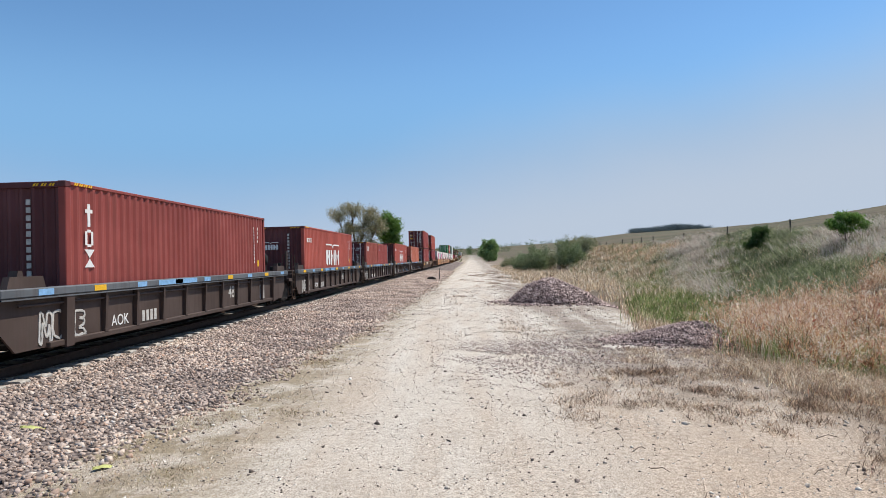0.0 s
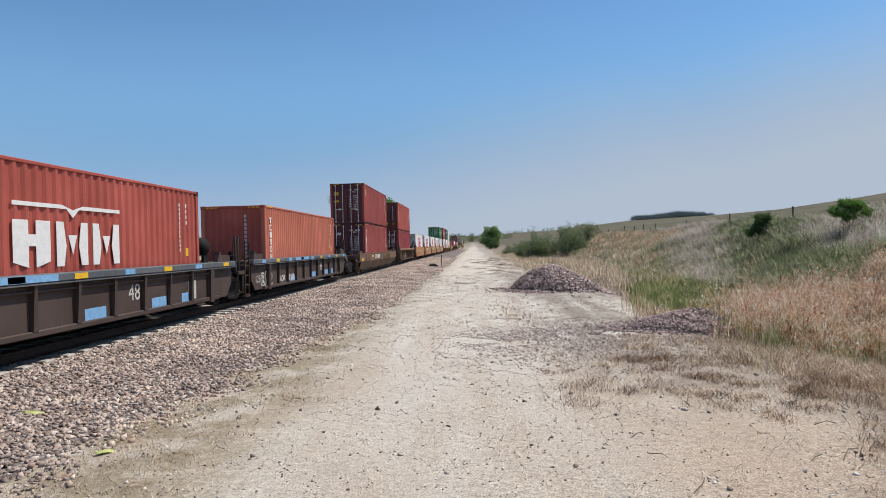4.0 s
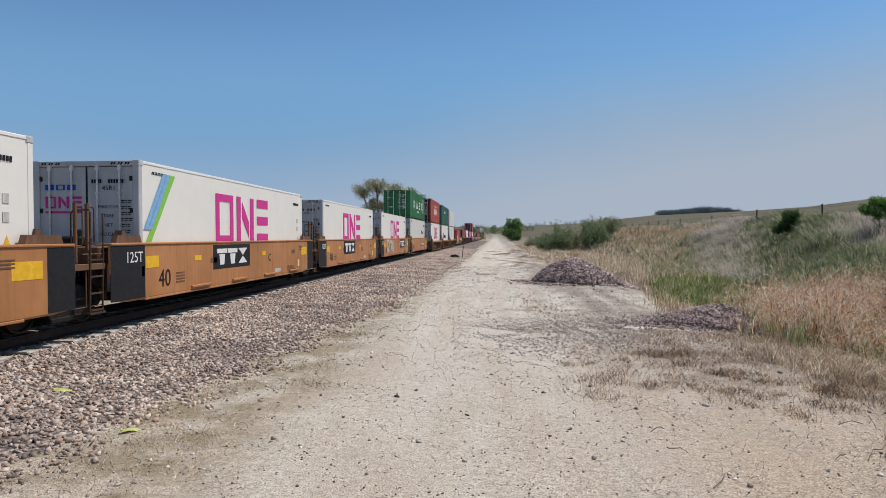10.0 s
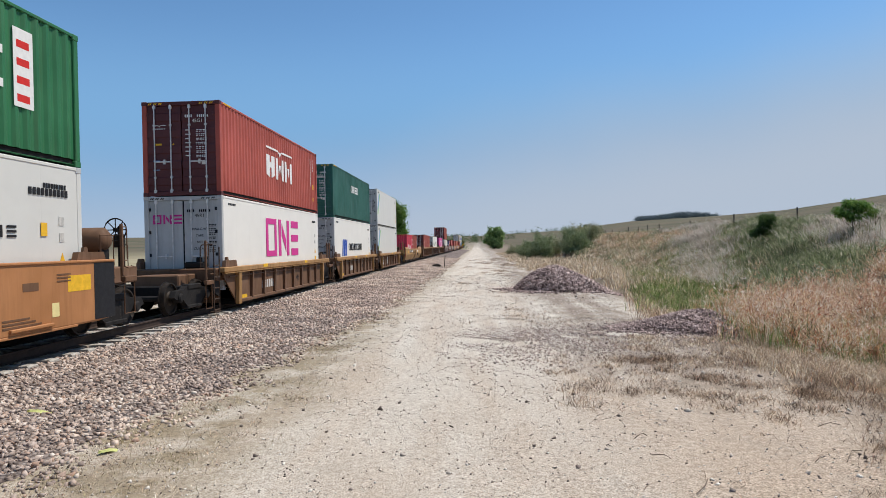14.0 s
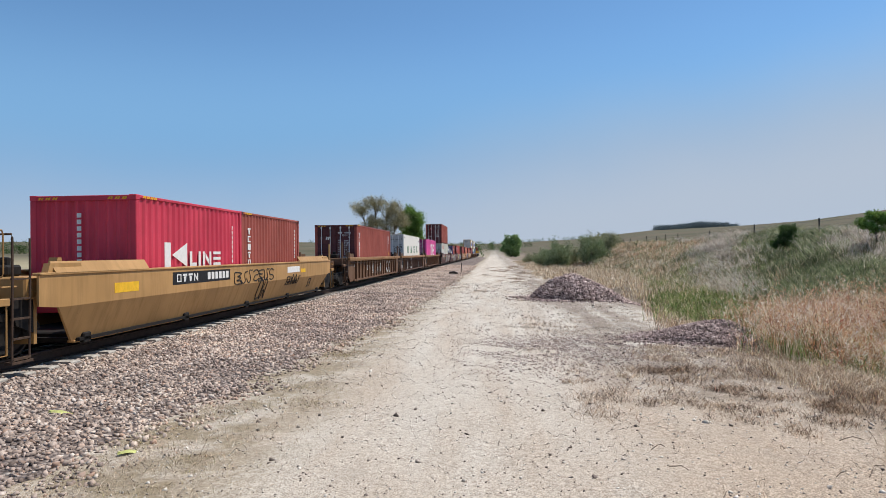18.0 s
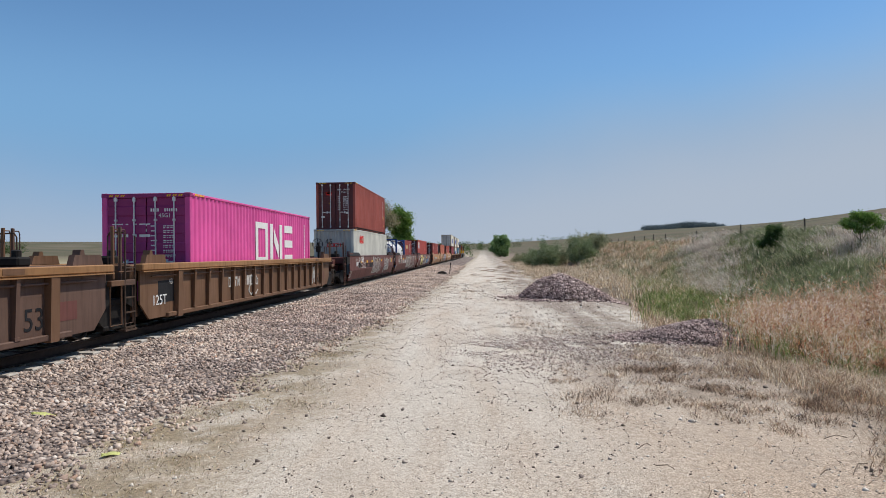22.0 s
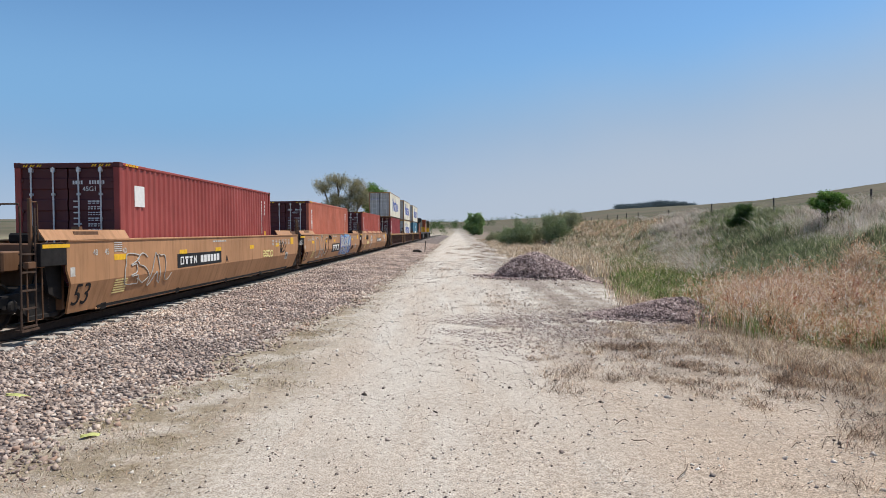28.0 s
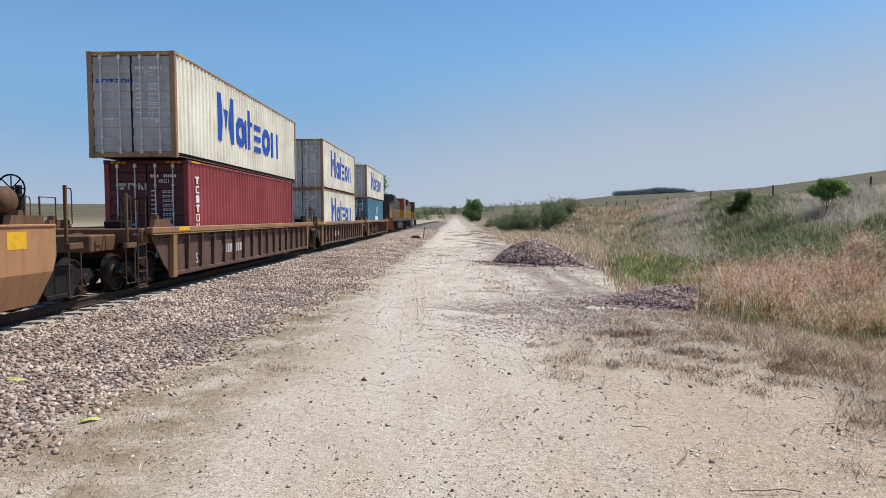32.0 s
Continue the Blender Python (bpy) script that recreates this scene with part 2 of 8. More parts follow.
def lettering(text, size, material):
    """Built-in font as a thin mesh, centred, reading along x with its top towards y."""
    def make():
        cu = bpy.data.curves.new("lettering", "FONT")
        cu.body, cu.size, cu.align_x, cu.align_y, cu.extrude = text, size, "CENTER", "CENTER", 0.003
        cu.resolution_u = 3
        ob = bpy.data.objects.new("lettering", cu)
        scene.collection.objects.link(ob)
        bpy.context.view_layer.update()
        me = bpy.data.meshes.new_from_object(ob.evaluated_get(bpy.context.evaluated_depsgraph_get()))
        bpy.data.objects.remove(ob)
        me.materials.clear()
        me.materials.append(material)
        return me
    return cached(("text", text, size, material.name), make)


# ---------------------------------------------------------------- the lie of the land
XT, RAIL = -8.935, 0.40      # track centre, top of rail
SKY_T = [-180, -60, -36, -19, -10, 0, 7, 13.3, 20, 24.3, 29, 31.5, 40, 60, 100, 180]
SKY_E = [1.2, 1.2, 1.2, 1.15, 0.95, 0.80, 1.10, 1.75, 1.95, 2.2, 2.75, 3.1, 4.0, 4.5, 2.5, 1.2]
RID_R = [1500, 1500, 1500, 1500, 1500, 1600, 1300, 900, 800, 600, 480, 420, 330, 300, 600, 1500]


def sstep(a, b, x):
    t = np.clip((x - a) / (b - a), 0, 1)
    return t * t * (3 - 2 * t)


def wavy(x, y, s):
    """Cheap smooth unevenness, about -1 to 1."""
    return (np.sin(x / s + 1.7 * np.sin(y / s * 0.7)) + np.sin(y / s * 1.3 + 2.1 * np.sin(x / s * 0.6 + 1)) + np.sin((x + y) / s * 2.3 + 0.5)) / 3


def land(x, y):
    x, y = np.asarray(x, float), np.asarray(y, float)
    r = np.hypot(x, y) + 1e-6
    th = np.degrees(np.arctan2(x, y))
    # ditch and bank east of the road
    ahead = 1 - sstep(110, 190, y)
    shift = 2.0 * wavy(y * 0 + 3, y, 14) + 0.02 * np.clip(y, 0, 60)
    foot = 11.0 + shift
    ditch = -0.40 * sstep(4.6, 7.5, x) * (1 - sstep(foot, foot + 2.5, x))
    bank = 2.75 * sstep(foot, foot + 9.5, x) * (1 + 0.12 * wavy(x, y, 3.1))
    bank = bank * (0.25 + 0.75 * ahead)
    west = -0.35 * sstep(10.5, 14, -x)
    near = ditch * ahead + bank + west + 0.05 * wavy(x, y, 1.7) * sstep(3, 7, x) + 0.015 * wavy(x, y, 0.9)
    e = np.interp(th, SKY_T, SKY_E)
    rid = np.interp(th, SKY_T, RID_R)
    top = 2.1 + rid * np.tan(np.radians(e))
    start = np.interp(th, [-180, 0, 8, 20, 60, 180], [220, 300, 160, 45, 40, 220])
    s = np.clip((r - start) / (rid - start), 0, 1)
    rise = s ** 1.25
    h = near * (1 - rise) + top * rise
    h = h + np.where(r > start, 0.006 * (r - start) * wavy(x, y, 60) * (1 - rise) * sstep(0, 200, r - start), 0)
    return np.where(r > rid, top - (r - rid) * 0.012, h)


def ground_material():
    m, n, l, b = node_mat("ground_soil")
    tc = n.new("ShaderNodeTexCoord")
    sep = n.new("ShaderNodeSeparateXYZ")
    l.new(tc.outputs["Object"], sep.inputs[0])
    P = tc.outputs["Object"]
    big = noise_tex(n, l, P, 0.22, 5)
    mid = noise_tex(n, l, P, 1.1, 6, 0.65)
    fine = noise_tex(n, l, P, 14, 5, 0.7)
    grit = noise_tex(n, l, P, 60, 3, 0.7)
    along = noise_tex(n, l, coords(n, l, (1.2, 0.16, 1)), 1.0, 5, 0.6)
    # crushed white limestone
    lime = ramp(n, l, fine, ((0.25, (0.405, 0.358, 0.300)), (0.5, (0.565, 0.513, 0.441)), (0.75, (0.675, 0.626, 0.556))))
    lime = mix(n, l, 0.75, lime, ramp(n, l, grit, ((0.36, (0.10, 0.10, 0.10)), (0.5, (0.54, 0.54, 0.54)), (0.66, (0.84, 0.84, 0.84)))), "OVERLAY")
    tan = ramp(n, l, fine, ((0.3, (0.36, 0.270, 0.196)), (0.7, (0.585, 0.471, 0.362))))
    tan = mix(n, l, 0.7, tan, ramp(n, l, grit, ((0.36, (0.13, 0.13, 0.13)), (0.66, (0.82, 0.82, 0.82)))), "OVERLAY")
    straw = ramp(n, l, fine, ((0.3, (0.15, 0.115, 0.085)), (0.7, (0.33, 0.265, 0.20))))
    grey = ramp(n, l, fine, ((0.3, (0.15, 0.118, 0.098)), (0.7, (0.36, 0.30, 0.255))))
    wob = calc(n, l, "MULTIPLY", calc(n, l, "SUBTRACT", mid, 0.5), 2.6)
    xw = calc(n, l, "ADD", sep.outputs[0], wob)
    yv = sep.outputs[1]
    step = lambda a, c, v: ramp(n, l, calc(n, l, "DIVIDE", calc(n, l, "SUBTRACT", v, a), c - a, True), ((0, (0, 0, 0)), (1, (1, 1, 1))))
    col = lime
    # wheel-worn, warmer parts of the road
    col = mix(n, l, calc(n, l, "MULTIPLY", ramp(n, l, along, ((0.42, (0, 0, 0)), (0.62, (1, 1, 1)))), 0.55), col, tan)
    # warm sandy apron close to the viewer
    near = calc(n, l, "SUBTRACT", 1.0, step(6.0, 15.0, calc(n, l, "ADD", yv, wob)))
    col = mix(n, l, calc(n, l, "MULTIPLY", near, calc(n, l, "MULTIPLY", step(0.2, 2.5, xw), 0.9)), col, tan)
    col = mix(n, l, calc(n, l, "MULTIPLY", near, 0.28), col, tan)
    # dry weedy strip beside the ballast and the weedy verge
    left = calc(n, l, "MULTIPLY", step(1.7, 2.9, calc(n, l, "MULTIPLY", xw, -1.0)), ramp(n, l, mid, ((0.40, (0.1, 0.1, 0.1)), (0.56, (1, 1, 1)))))
    col = mix(n, l, calc(n, l, "MULTIPLY", left, 0.85), col, ramp(n, l, fine, ((0.3, (0.16, 0.122, 0.072)), (0.7, (0.36, 0.29, 0.185)))))
    spill = calc(n, l, "MULTIPLY", step(1.0, 2.6, xw), calc(n, l, "MULTIPLY", step(9.5, 11.5, yv), ramp(n, l, along, ((0.40, (0, 0, 0)), (0.56, (1, 1, 1))))))
    col = mix(n, l, calc(n, l, "MULTIPLY", spill, 0.8), col, grey)
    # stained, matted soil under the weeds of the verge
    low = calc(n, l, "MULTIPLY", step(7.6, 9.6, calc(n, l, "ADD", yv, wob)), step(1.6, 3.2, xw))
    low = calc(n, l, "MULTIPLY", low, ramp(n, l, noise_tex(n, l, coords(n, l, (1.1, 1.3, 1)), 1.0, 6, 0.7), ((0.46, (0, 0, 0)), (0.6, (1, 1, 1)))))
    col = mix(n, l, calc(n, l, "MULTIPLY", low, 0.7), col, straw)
    # dusty blotches and grey scuffs on the road itself
    scuff = ramp(n, l, noise_tex(n, l, coords(n, l, (0.9, 0.45, 1)), 1.3, 7, 0.75), ((0.52, (0, 0, 0)), (0.68, (1, 1, 1))))
    col = mix(n, l, calc(n, l, "MULTIPLY", scuff, 0.42), col, ramp(n, l, fine, ((0.3, (0.25, 0.205, 0.16)), (0.7, (0.44, 0.38, 0.315)))))
    right = step(3.9, 5.5, calc(n, l, "SUBTRACT", xw, step(13.5, 17.5, yv)))
    col = mix(n, l, right, col, straw)
    # ditch floor darkened in the colour, standing in for shade between the plants
    gap_shade = ramp(n, l, fine, ((0.3, (0.07, 0.055, 0.04)), (0.7, (0.15, 0.12, 0.09))))
    col = mix(n, l, calc(n, l, "MULTIPLY", step(6.0, 8.0, xw), calc(n, l, "SUBTRACT", 0.8, calc(n, l, "MULTIPLY", step(60, 110, yv), 0.8))), col, gap_shade)
    # bank and fields beyond, their soil tone lowered to read as shade between tufts
    field = ramp(n, l, big, ((0.35, (0.10, 0.078, 0.052)), (0.5, (0.16, 0.13, 0.09)), (0.68, (0.085, 0.09, 0.047))))
    bankmask = step(14, 20, xw)
    col = mix(n, l, bankmask, col, field)
    bands = ramp(n, l, noise_tex(n, l, coords(n, l, (0.0035, 0.008, 0.0)), 1.0, 3), ((0.36, (0.07, 0.075, 0.042)), (0.46, (0.145, 0.12, 0.08)), (0.54, (0.10, 0.095, 0.056)), (0.62, (0.165, 0.14, 0.10)), (0.7, (0.075, 0.08, 0.046))))
    westfar = step(16, 40, calc(n, l, "MULTIPLY", sep.outputs[0], -1.0))
    stubble = ramp(n, l, noise_tex(n, l, coords(n, l, (0.02, 0.05, 0.0)), 1.0, 4), ((0.35, (0.31, 0.265, 0.165)), (0.65, (0.37, 0.32, 0.21))))
    col = mix(n, l, westfar, col, mix(n, l, step(220, 420, sep.outputs[1]), stubble, bands))
    col = mix(n, l, calc(n, l, "MULTIPLY", step(26, 70, sep.outputs[0]), 0.85), col, bands)
    col = mix(n, l, calc(n, l, "MULTIPLY", step(350, 700, yv), 1.0), col, bands)
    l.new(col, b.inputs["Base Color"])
    b.inputs["Roughness"].default_value = 0.95
    b.inputs["Specular IOR Level"].default_value = 0.15
    hsum = calc(n, l, "ADD", calc(n, l, "MULTIPLY", fine, 0.7), calc(n, l, "MULTIPLY", grit, 0.5))
    bump(n, l, b, hsum, 0.75, 0.035)
    return m


def make_ground():
    rings = [0.0]
    r = 0.7
    while r < 4400:
        rings.append(r)
        r *= 1.036
    ang = list(np.arange(-48, 48, 0.3)) + list(np.arange(48, 312, 2.4))
    ang = np.radians(np.array(ang))
    na = len(ang)
    rr = np.array(rings[1:])
    X = np.outer(rr, np.sin(ang)).ravel()
    Y = np.outer(rr, np.cos(ang)).ravel()
    V = np.stack([X, Y, land(X, Y)], 1)
    nr = len(rr)
    i, j = np.meshgrid(np.arange(nr - 1), np.arange(na), indexing="ij")
    k = (j + 1) % na
    F = np.stack([i * na + j, (i + 1) * na + j, (i + 1) * na + k, i * na + k], -1).reshape(-1, 4)[:, ::-1]
    me = bulk("ground", V, F, ground_material(), True)
    thing("ground", "white limestone track, dry verge and rolling fields", "ground", kind="structure", me=me)
    c = Build()
    c.v = [(float(V[a][0]), float(V[a][1]), float(V[a][2])) for a in range(na)]
    c.f = [tuple(range(na))]
    part("ground_patch", c.mesh("ground_patch", me.materials[0]), bpy.data.objects["ground"])


def foot_x(y):
    """Where the ballast shoulder runs out on the road."""
    return np.interp(y, [-30, 5, 9, 14, 20, 45, 120], [-4.3, -4.25, -4.0, -3.5, -3.15, -2.9, -3.0]) + 0.16 * wavy(y * 0, y, 0.7) + 0.2 * wavy(y * 0 + 2, y, 2.3)


def bed_z(x, y):
    f = foot_x(y)
    crest = -7.15
    t = np.clip((x - crest) / (f - crest), 0, 1)
    z = 0.175 - 0.20 * (0.35 * t + 0.65 * t * t) + 0.02 * wavy(x, y, 0.5) * (t > 0.03)
    z = z - 0.015 * (1 - sstep(-7.62, -7.25, x)) * (x > -10.2)
    west = np.clip((-10.75 - x) / 2.2, 0, 1)
    return z - 0.55 * west


BALLAST = island_mat("ballast_stone", ((0.0, (0.17, 0.130, 0.109)), (0.22, (0.305, 0.237, 0.198)), (0.5, (0.435, 0.347, 0.293)), (0.74, (0.535, 0.44, 0.376)), (0.86, (0.40, 0.262, 0.193)), (1.0, (0.66, 0.585, 0.515))), 0.9, 22, drift=0.45, clump=0.0)
PILE = island_mat("pile_stone", ((0.0, (0.085, 0.058, 0.056)), (0.35, (0.225, 0.162, 0.150)), (0.75, (0.43, 0.325, 0.295)), (1.0, (0.64, 0.535, 0.485))), 0.9, 22)
GRIT = island_mat("loose_stone", ((0.0, (0.08, 0.06, 0.052)), (0.25, (0.22, 0.175, 0.15)), (0.5, (0.46, 0.40, 0.34)), (1.0, (0.72, 0.67, 0.60))), 0.9, 30)

CUBE_V = np.array([(-1, -1, -1), (1, -1, -1), (1, 1, -1), (-1, 1, -1), (-1, -1, 1), (1, -1, 1), (1, 1, 1), (-1, 1, 1)], float)
CUBE_F = np.array([(0, 3, 2), (0, 2, 1), (4, 5, 6), (4, 6, 7), (0, 1, 5), (0, 5, 4), (1, 2, 6), (1, 6, 5), (2, 3, 7), (2, 7, 6), (3, 0, 4), (3, 4, 7)])


def stones(name, P, size, material, rng, flat=0.7):
    """Angular broken stones, one jittered block for each place in P."""
    n = len(P)
    base = CUBE_V[None] * (0.62 + rng.uniform(-0.28, 0.28, (n, 8, 3)))
    base = base * (size[:, None, None] * rng.uniform(0.5, 1.4, (n, 1, 3)) * np.array([1, 1, flat]))
    q = rng.normal(size=(n, 4)) * np.array([1, 0.35, 0.35, 1])
    q /= np.linalg.norm(q, axis=1)[:, None]
    w, x, y, z = q.T
    R = np.stack([1 - 2 * (y * y + z * z), 2 * (x * y - z * w), 2 * (x * z + y * w), 2 * (x * y + z * w), 1 - 2 * (x * x + z * z), 2 * (y * z - x * w),
                  2 * (x * z - y * w), 2 * (y * z + x * w), 1 - 2 * (x * x + y * y)], -1).reshape(n, 3, 3)
    V = np.einsum("nij,nkj->nki", R, base) + P[:, None, :]
    F = (CUBE_F[None] + (np.arange(n) * 8)[:, None, None]).reshape(-1, 3)
    return bulk(name, V.reshape(-1, 3), F, material)


def bed_material():
    m, n, l, b = node_mat("ballast_bed")
    P = coords(n, l)
    vo = n.new("ShaderNodeTexVoronoi")
    vo.inputs["Scale"].default_value = 15
    l.new(P, vo.inputs["Vector"])
    sepc = n.new("ShaderNodeSeparateColor")
    l.new(vo.outputs["Color"], sepc.inputs[0])
    col = ramp(n, l, sepc.outputs[0], ((0.0, (0.18, 0.14, 0.12)), (0.4, (0.33, 0.265, 0.23)), (0.8, (0.45, 0.375, 0.33)), (1.0, (0.56, 0.50, 0.45))))
    col = mix(n, l, calc(n, l, "MULTIPLY", vo.outputs["Distance"], 1.1, True), col, (0.09, 0.07, 0.065))
    l.new(col, b.inputs["Base Color"])
    b.inputs["Roughness"].default_value = 0.95
    b.inputs["Specular IOR Level"].default_value = 0.15
    bump(n, l, b, calc(n, l, "SUBTRACT", 1.0, vo.outputs["Distance"]), 1.0, 0.06)
    return m


def make_track():
    rng = np.random.default_rng(5)
    ys = np.concatenate([np.arange(-40, 60, 0.5), np.arange(60, 300, 3), np.arange(300, 1400, 20)])
    tv = np.linspace(0, 1, 22)
    V = []
    for y in ys:
        f = float(foot_x(y))
        xs = np.concatenate([np.linspace(-13.6, -7.2, 8), -7.15 + (f + 0.35 + 7.15) * tv])
        V.append(np.stack([xs, np.full_like(xs, y), bed_z(xs, np.full_like(xs, y)) - 0.045 * (xs > f)], 1))
    k = len(V[0])
    V = np.array(V).reshape(-1, 3)
    i, j = np.meshgrid(np.arange(len(ys) - 1), np.arange(k - 1), indexing="ij")
    F = np.stack([i * k + j, i * k + j + 1, (i + 1) * k + j + 1, (i + 1) * k + j], -1).reshape(-1, 4)
    thing("ballast_bed", "grey-pink crushed stone ballast under the rails", "ballast", kind="structure", me=bulk("ballast_bed", V, F, bed_material(), True))
    # loose stones on the shoulder
    n = 90000
    y = 3.0 + (rng.random(n) ** 1.75) * 105
    t = rng.random(n) ** 0.92
    f = foot_x(y)
    x = -8.25 + (f + 0.95 + 8.25) * t
    thin = (x > f - 0.7) & (rng.random(n) < 1.25 * (x - f + 0.7 + 0.35 * wavy(x, y, 0.45)) / 1.3)
    on_tie = (x < -7.57) & (np.abs((y + 6.3025) % 0.605 - 0.3025) < 0.15)
    x, y = x[~(thin | on_tie)], y[~(thin | on_tie)]
    z = np.maximum(bed_z(x, y), land(x, y)) + 0.004
    size = rng.uniform(0.021, 0.045, len(x)) * (1 + 0.013 * np.minimum(y, 110))
    thing("ballast_stones", "loose angular grey and pink ballast stones", "stones", kind="stuff", me=stones("ballast_stones", np.stack([x, y, z], 1), size, BALLAST, rng, 0.5))
    # concrete ties and steel rails
    concrete = plain("tie_concrete", (0.36, 0.33, 0.29), 0.9, 0, 0.35, 9)
    steel = plain("rail_steel", (0.05, 0.034, 0.027), 0.7, 0.0, 0.3, 8)
    track = thing("railway_track", "steel rails on pale concrete ties", "railway track", kind="structure")
    tie = Build().prism([(-1.33, -0.10), (1.33, -0.10), (1.32, 0.085), (1.29, 0.106), (0.95, 0.10), (0.4, 0.06), (-0.4, 0.06), (-0.95, 0.10), (-1.29, 0.106), (-1.32, 0.085)], "y", -0.13, 0.13).mesh("tie", concrete)
    for i in range(300):
        part("tie", tie, track, (XT + rng.normal(0, 0.012), -6 + 0.605 * i, 0.11), turn=(0, 0, rng.normal(0, 0.4)))
    far = Build()
    for i in range(300, 900):
        far.box(XT - 1.3, XT + 1.3, -6.13 + 0.605 * i, -5.87 + 0.605 * i, 0.02, 0.215)
    tagged(part("tie_row", far.mesh("tie_row", concrete), track), kind="stuff")
    prof = [(-0.075, 0), (0.075, 0), (0.075, 0.012), (0.012, 0.03), (0.012, 0.135), (0.037, 0.15), (0.037, 0.178), (0.03, 0.183), (-0.03, 0.183), (-0.037, 0.178), (-0.037, 0.15), (-0.012, 0.135), (-0.012, 0.03), (-0.075, 0.012)]
    for s in (-1, 1):
        part("rail", Build().prism([(XT + s * 0.755 + a, 0.215 + c) for a, c in prof], "y", -60, 1300).mesh("rail", steel), track)


def make_piles():
    rng = np.random.default_rng(8)
    for name, cx, cy, rx, ry, h, n, lop in (("stone_pile", 4.0, 30.6, 2.35, 2.1, 1.10, 10500, 0.28), ("stone_pile", 5.0, 16.3, 1.75, 1.15, 0.52, 9500, -0.36)):
        def heap(u, v):
            d = np.hypot(u + lop * np.clip(1 - u * u - v * v, 0, 1), v * (1 + 0.15 * wavy(u, v, 0.3)))
            return h * np.clip(1.06 - 0.95 * d ** 1.25 - 0.11 * d ** 6, 0, 1)
        a, d = rng.uniform(0, 2 * math.pi, n), np.sqrt(rng.random(n)) * 1.06
        far = rng.random(n) < 0.07
        d = np.where(far, 1 + np.abs(rng.normal(0, 0.22, n)), d)
        u, v = d * np.cos(a), d * np.sin(a)
        x, y = cx + rx * u, cy + ry * v
        z = heap(u, v) * (0.94 + 0.14 * wavy(x, y, 0.5)) + land(x, y)
        ob = thing(name, "heap of broken purplish-grey ballast stone on the verge", "stone pile", "stone piles")
        core, ring = Build(), 26
        for rr in (1.04, 0.9, 0.75, 0.6, 0.45, 0.3, 0.15):
            core.v += [(cx + rx * rr * math.cos(6.2832 * i / ring), cy + ry * rr * math.sin(6.2832 * i / ring), float(heap(rr * math.cos(6.2832 * i / ring), rr * math.sin(6.2832 * i / ring)) * 0.93 + land(cx + rx * rr * math.cos(6.2832 * i / ring), cy + ry * rr * math.sin(6.2832 * i / ring)) - 0.04)) for i in range(ring)]
        for lev in range(6):
            core.f += [(lev * ring + i, lev * ring + (i + 1) % ring, (lev + 1) * ring + (i + 1) % ring, (lev + 1) * ring + i) for i in range(ring)]
        core.f.append(tuple(6 * ring + i for i in range(ring)))
        part("pile_core", core.mesh("pile_core", bpy.data.materials["ballast_bed"]), ob)
        size = rng.uniform(0.03, 0.075, n) * (0.85 if cy > 20 else 0.45)
        tagged(part("heap_stone", stones("heap_stone", np.stack([x, y, z + 0.01], 1), size, PILE, rng, 0.8), ob), kind="stuff")
    # trail of spilled stone across the road, and loose stones lying about
    n = 11000
    t = rng.random(n)
    x = 5.4 - 5.6 * t + rng.normal(0, 0.5, n)
    y = 16.0 - 0.9 * t + rng.normal(0, 0.9, n) - rng.choice([0.0, 1.8, 3.2], n, p=[0.6, 0.27, 0.13])
    keep = wavy(x * 0.6, y, 0.55) + 0.5 * wavy(x, y, 0.21) > -0.35
    x, y = x[keep], y[keep]
    n = len(x)
    thing("spilled_stones", "thin spread of purplish stone across the road", "stones", kind="stuff", me=stones("spilled_stones", np.stack([x, y, land(x, y) + 0.004], 1), rng.uniform(0.006, 0.019, n), PILE, rng))
    n = 24000
    y = 3.0 + (rng.random(n) ** 1.8) * 44
    x = rng.uniform(-4.2, 5.2, n)
    keep = rng.random(n) < 0.35 + 0.65 * (wavy(x, y, 0.5) + 0.6 * wavy(y, x, 0.19) > 0.1)
    x, y = x[keep], y[keep]
    n = len(x)
    size = rng.uniform(0.005, 0.012, n) * (1 + 0.04 * y) * np.where(rng.random(n) < 0.05, 2.4, 1)
    thing("road_gravel", "loose pale and dark gravel on the limestone road", "gravel", kind="stuff", me=stones("road_gravel", np.stack([x, y, land(x, y) + 0.003], 1), size, GRIT, rng, 0.6))


make_ground()
make_track()
make_piles()

# ---------------------------------------------------------------- the train
TRAIN = []                   # (thing, place along the train, height above the rail)
V0, A0 = 14.80, -0.0108      # metres per second at 16 s, and its slight slowing


def gone(t):
    return V0 * (t - 16) + A0 * (t - 16) ** 2


WHITE = plain("white_marking", (0.78, 0.77, 0.74), 0.6, 0, 0.08)
OFFWHITE = plain("worn_white_marking", (0.52, 0.50, 0.46), 0.7, 0, 0.3)
BLACK = plain("black_marking", (0.018, 0.018, 0.02), 0.6, 0, 0.3)
YELLOW = plain("yellow_marking", (0.80, 0.46, 0.03), 0.6, 0, 0.15)
MAGENTA = plain("magenta_marking", (0.62, 0.045, 0.27), 0.6, 0, 0.08)
BLUE = plain("blue_marking", (0.02, 0.085, 0.42), 0.6, 0, 0.12)
SKYBLUE = plain("pale_blue_marking", (0.22, 0.42, 0.66), 0.6, 0, 0.2)
DGREEN = plain("green_marking", (0.02, 0.16, 0.06), 0.6, 0, 0.12)
LIME = plain("lime_marking", (0.25, 0.55, 0.08), 0.6, 0, 0.12)
RED = plain("red_marking", (0.62, 0.03, 0.025), 0.6, 0, 0.1)
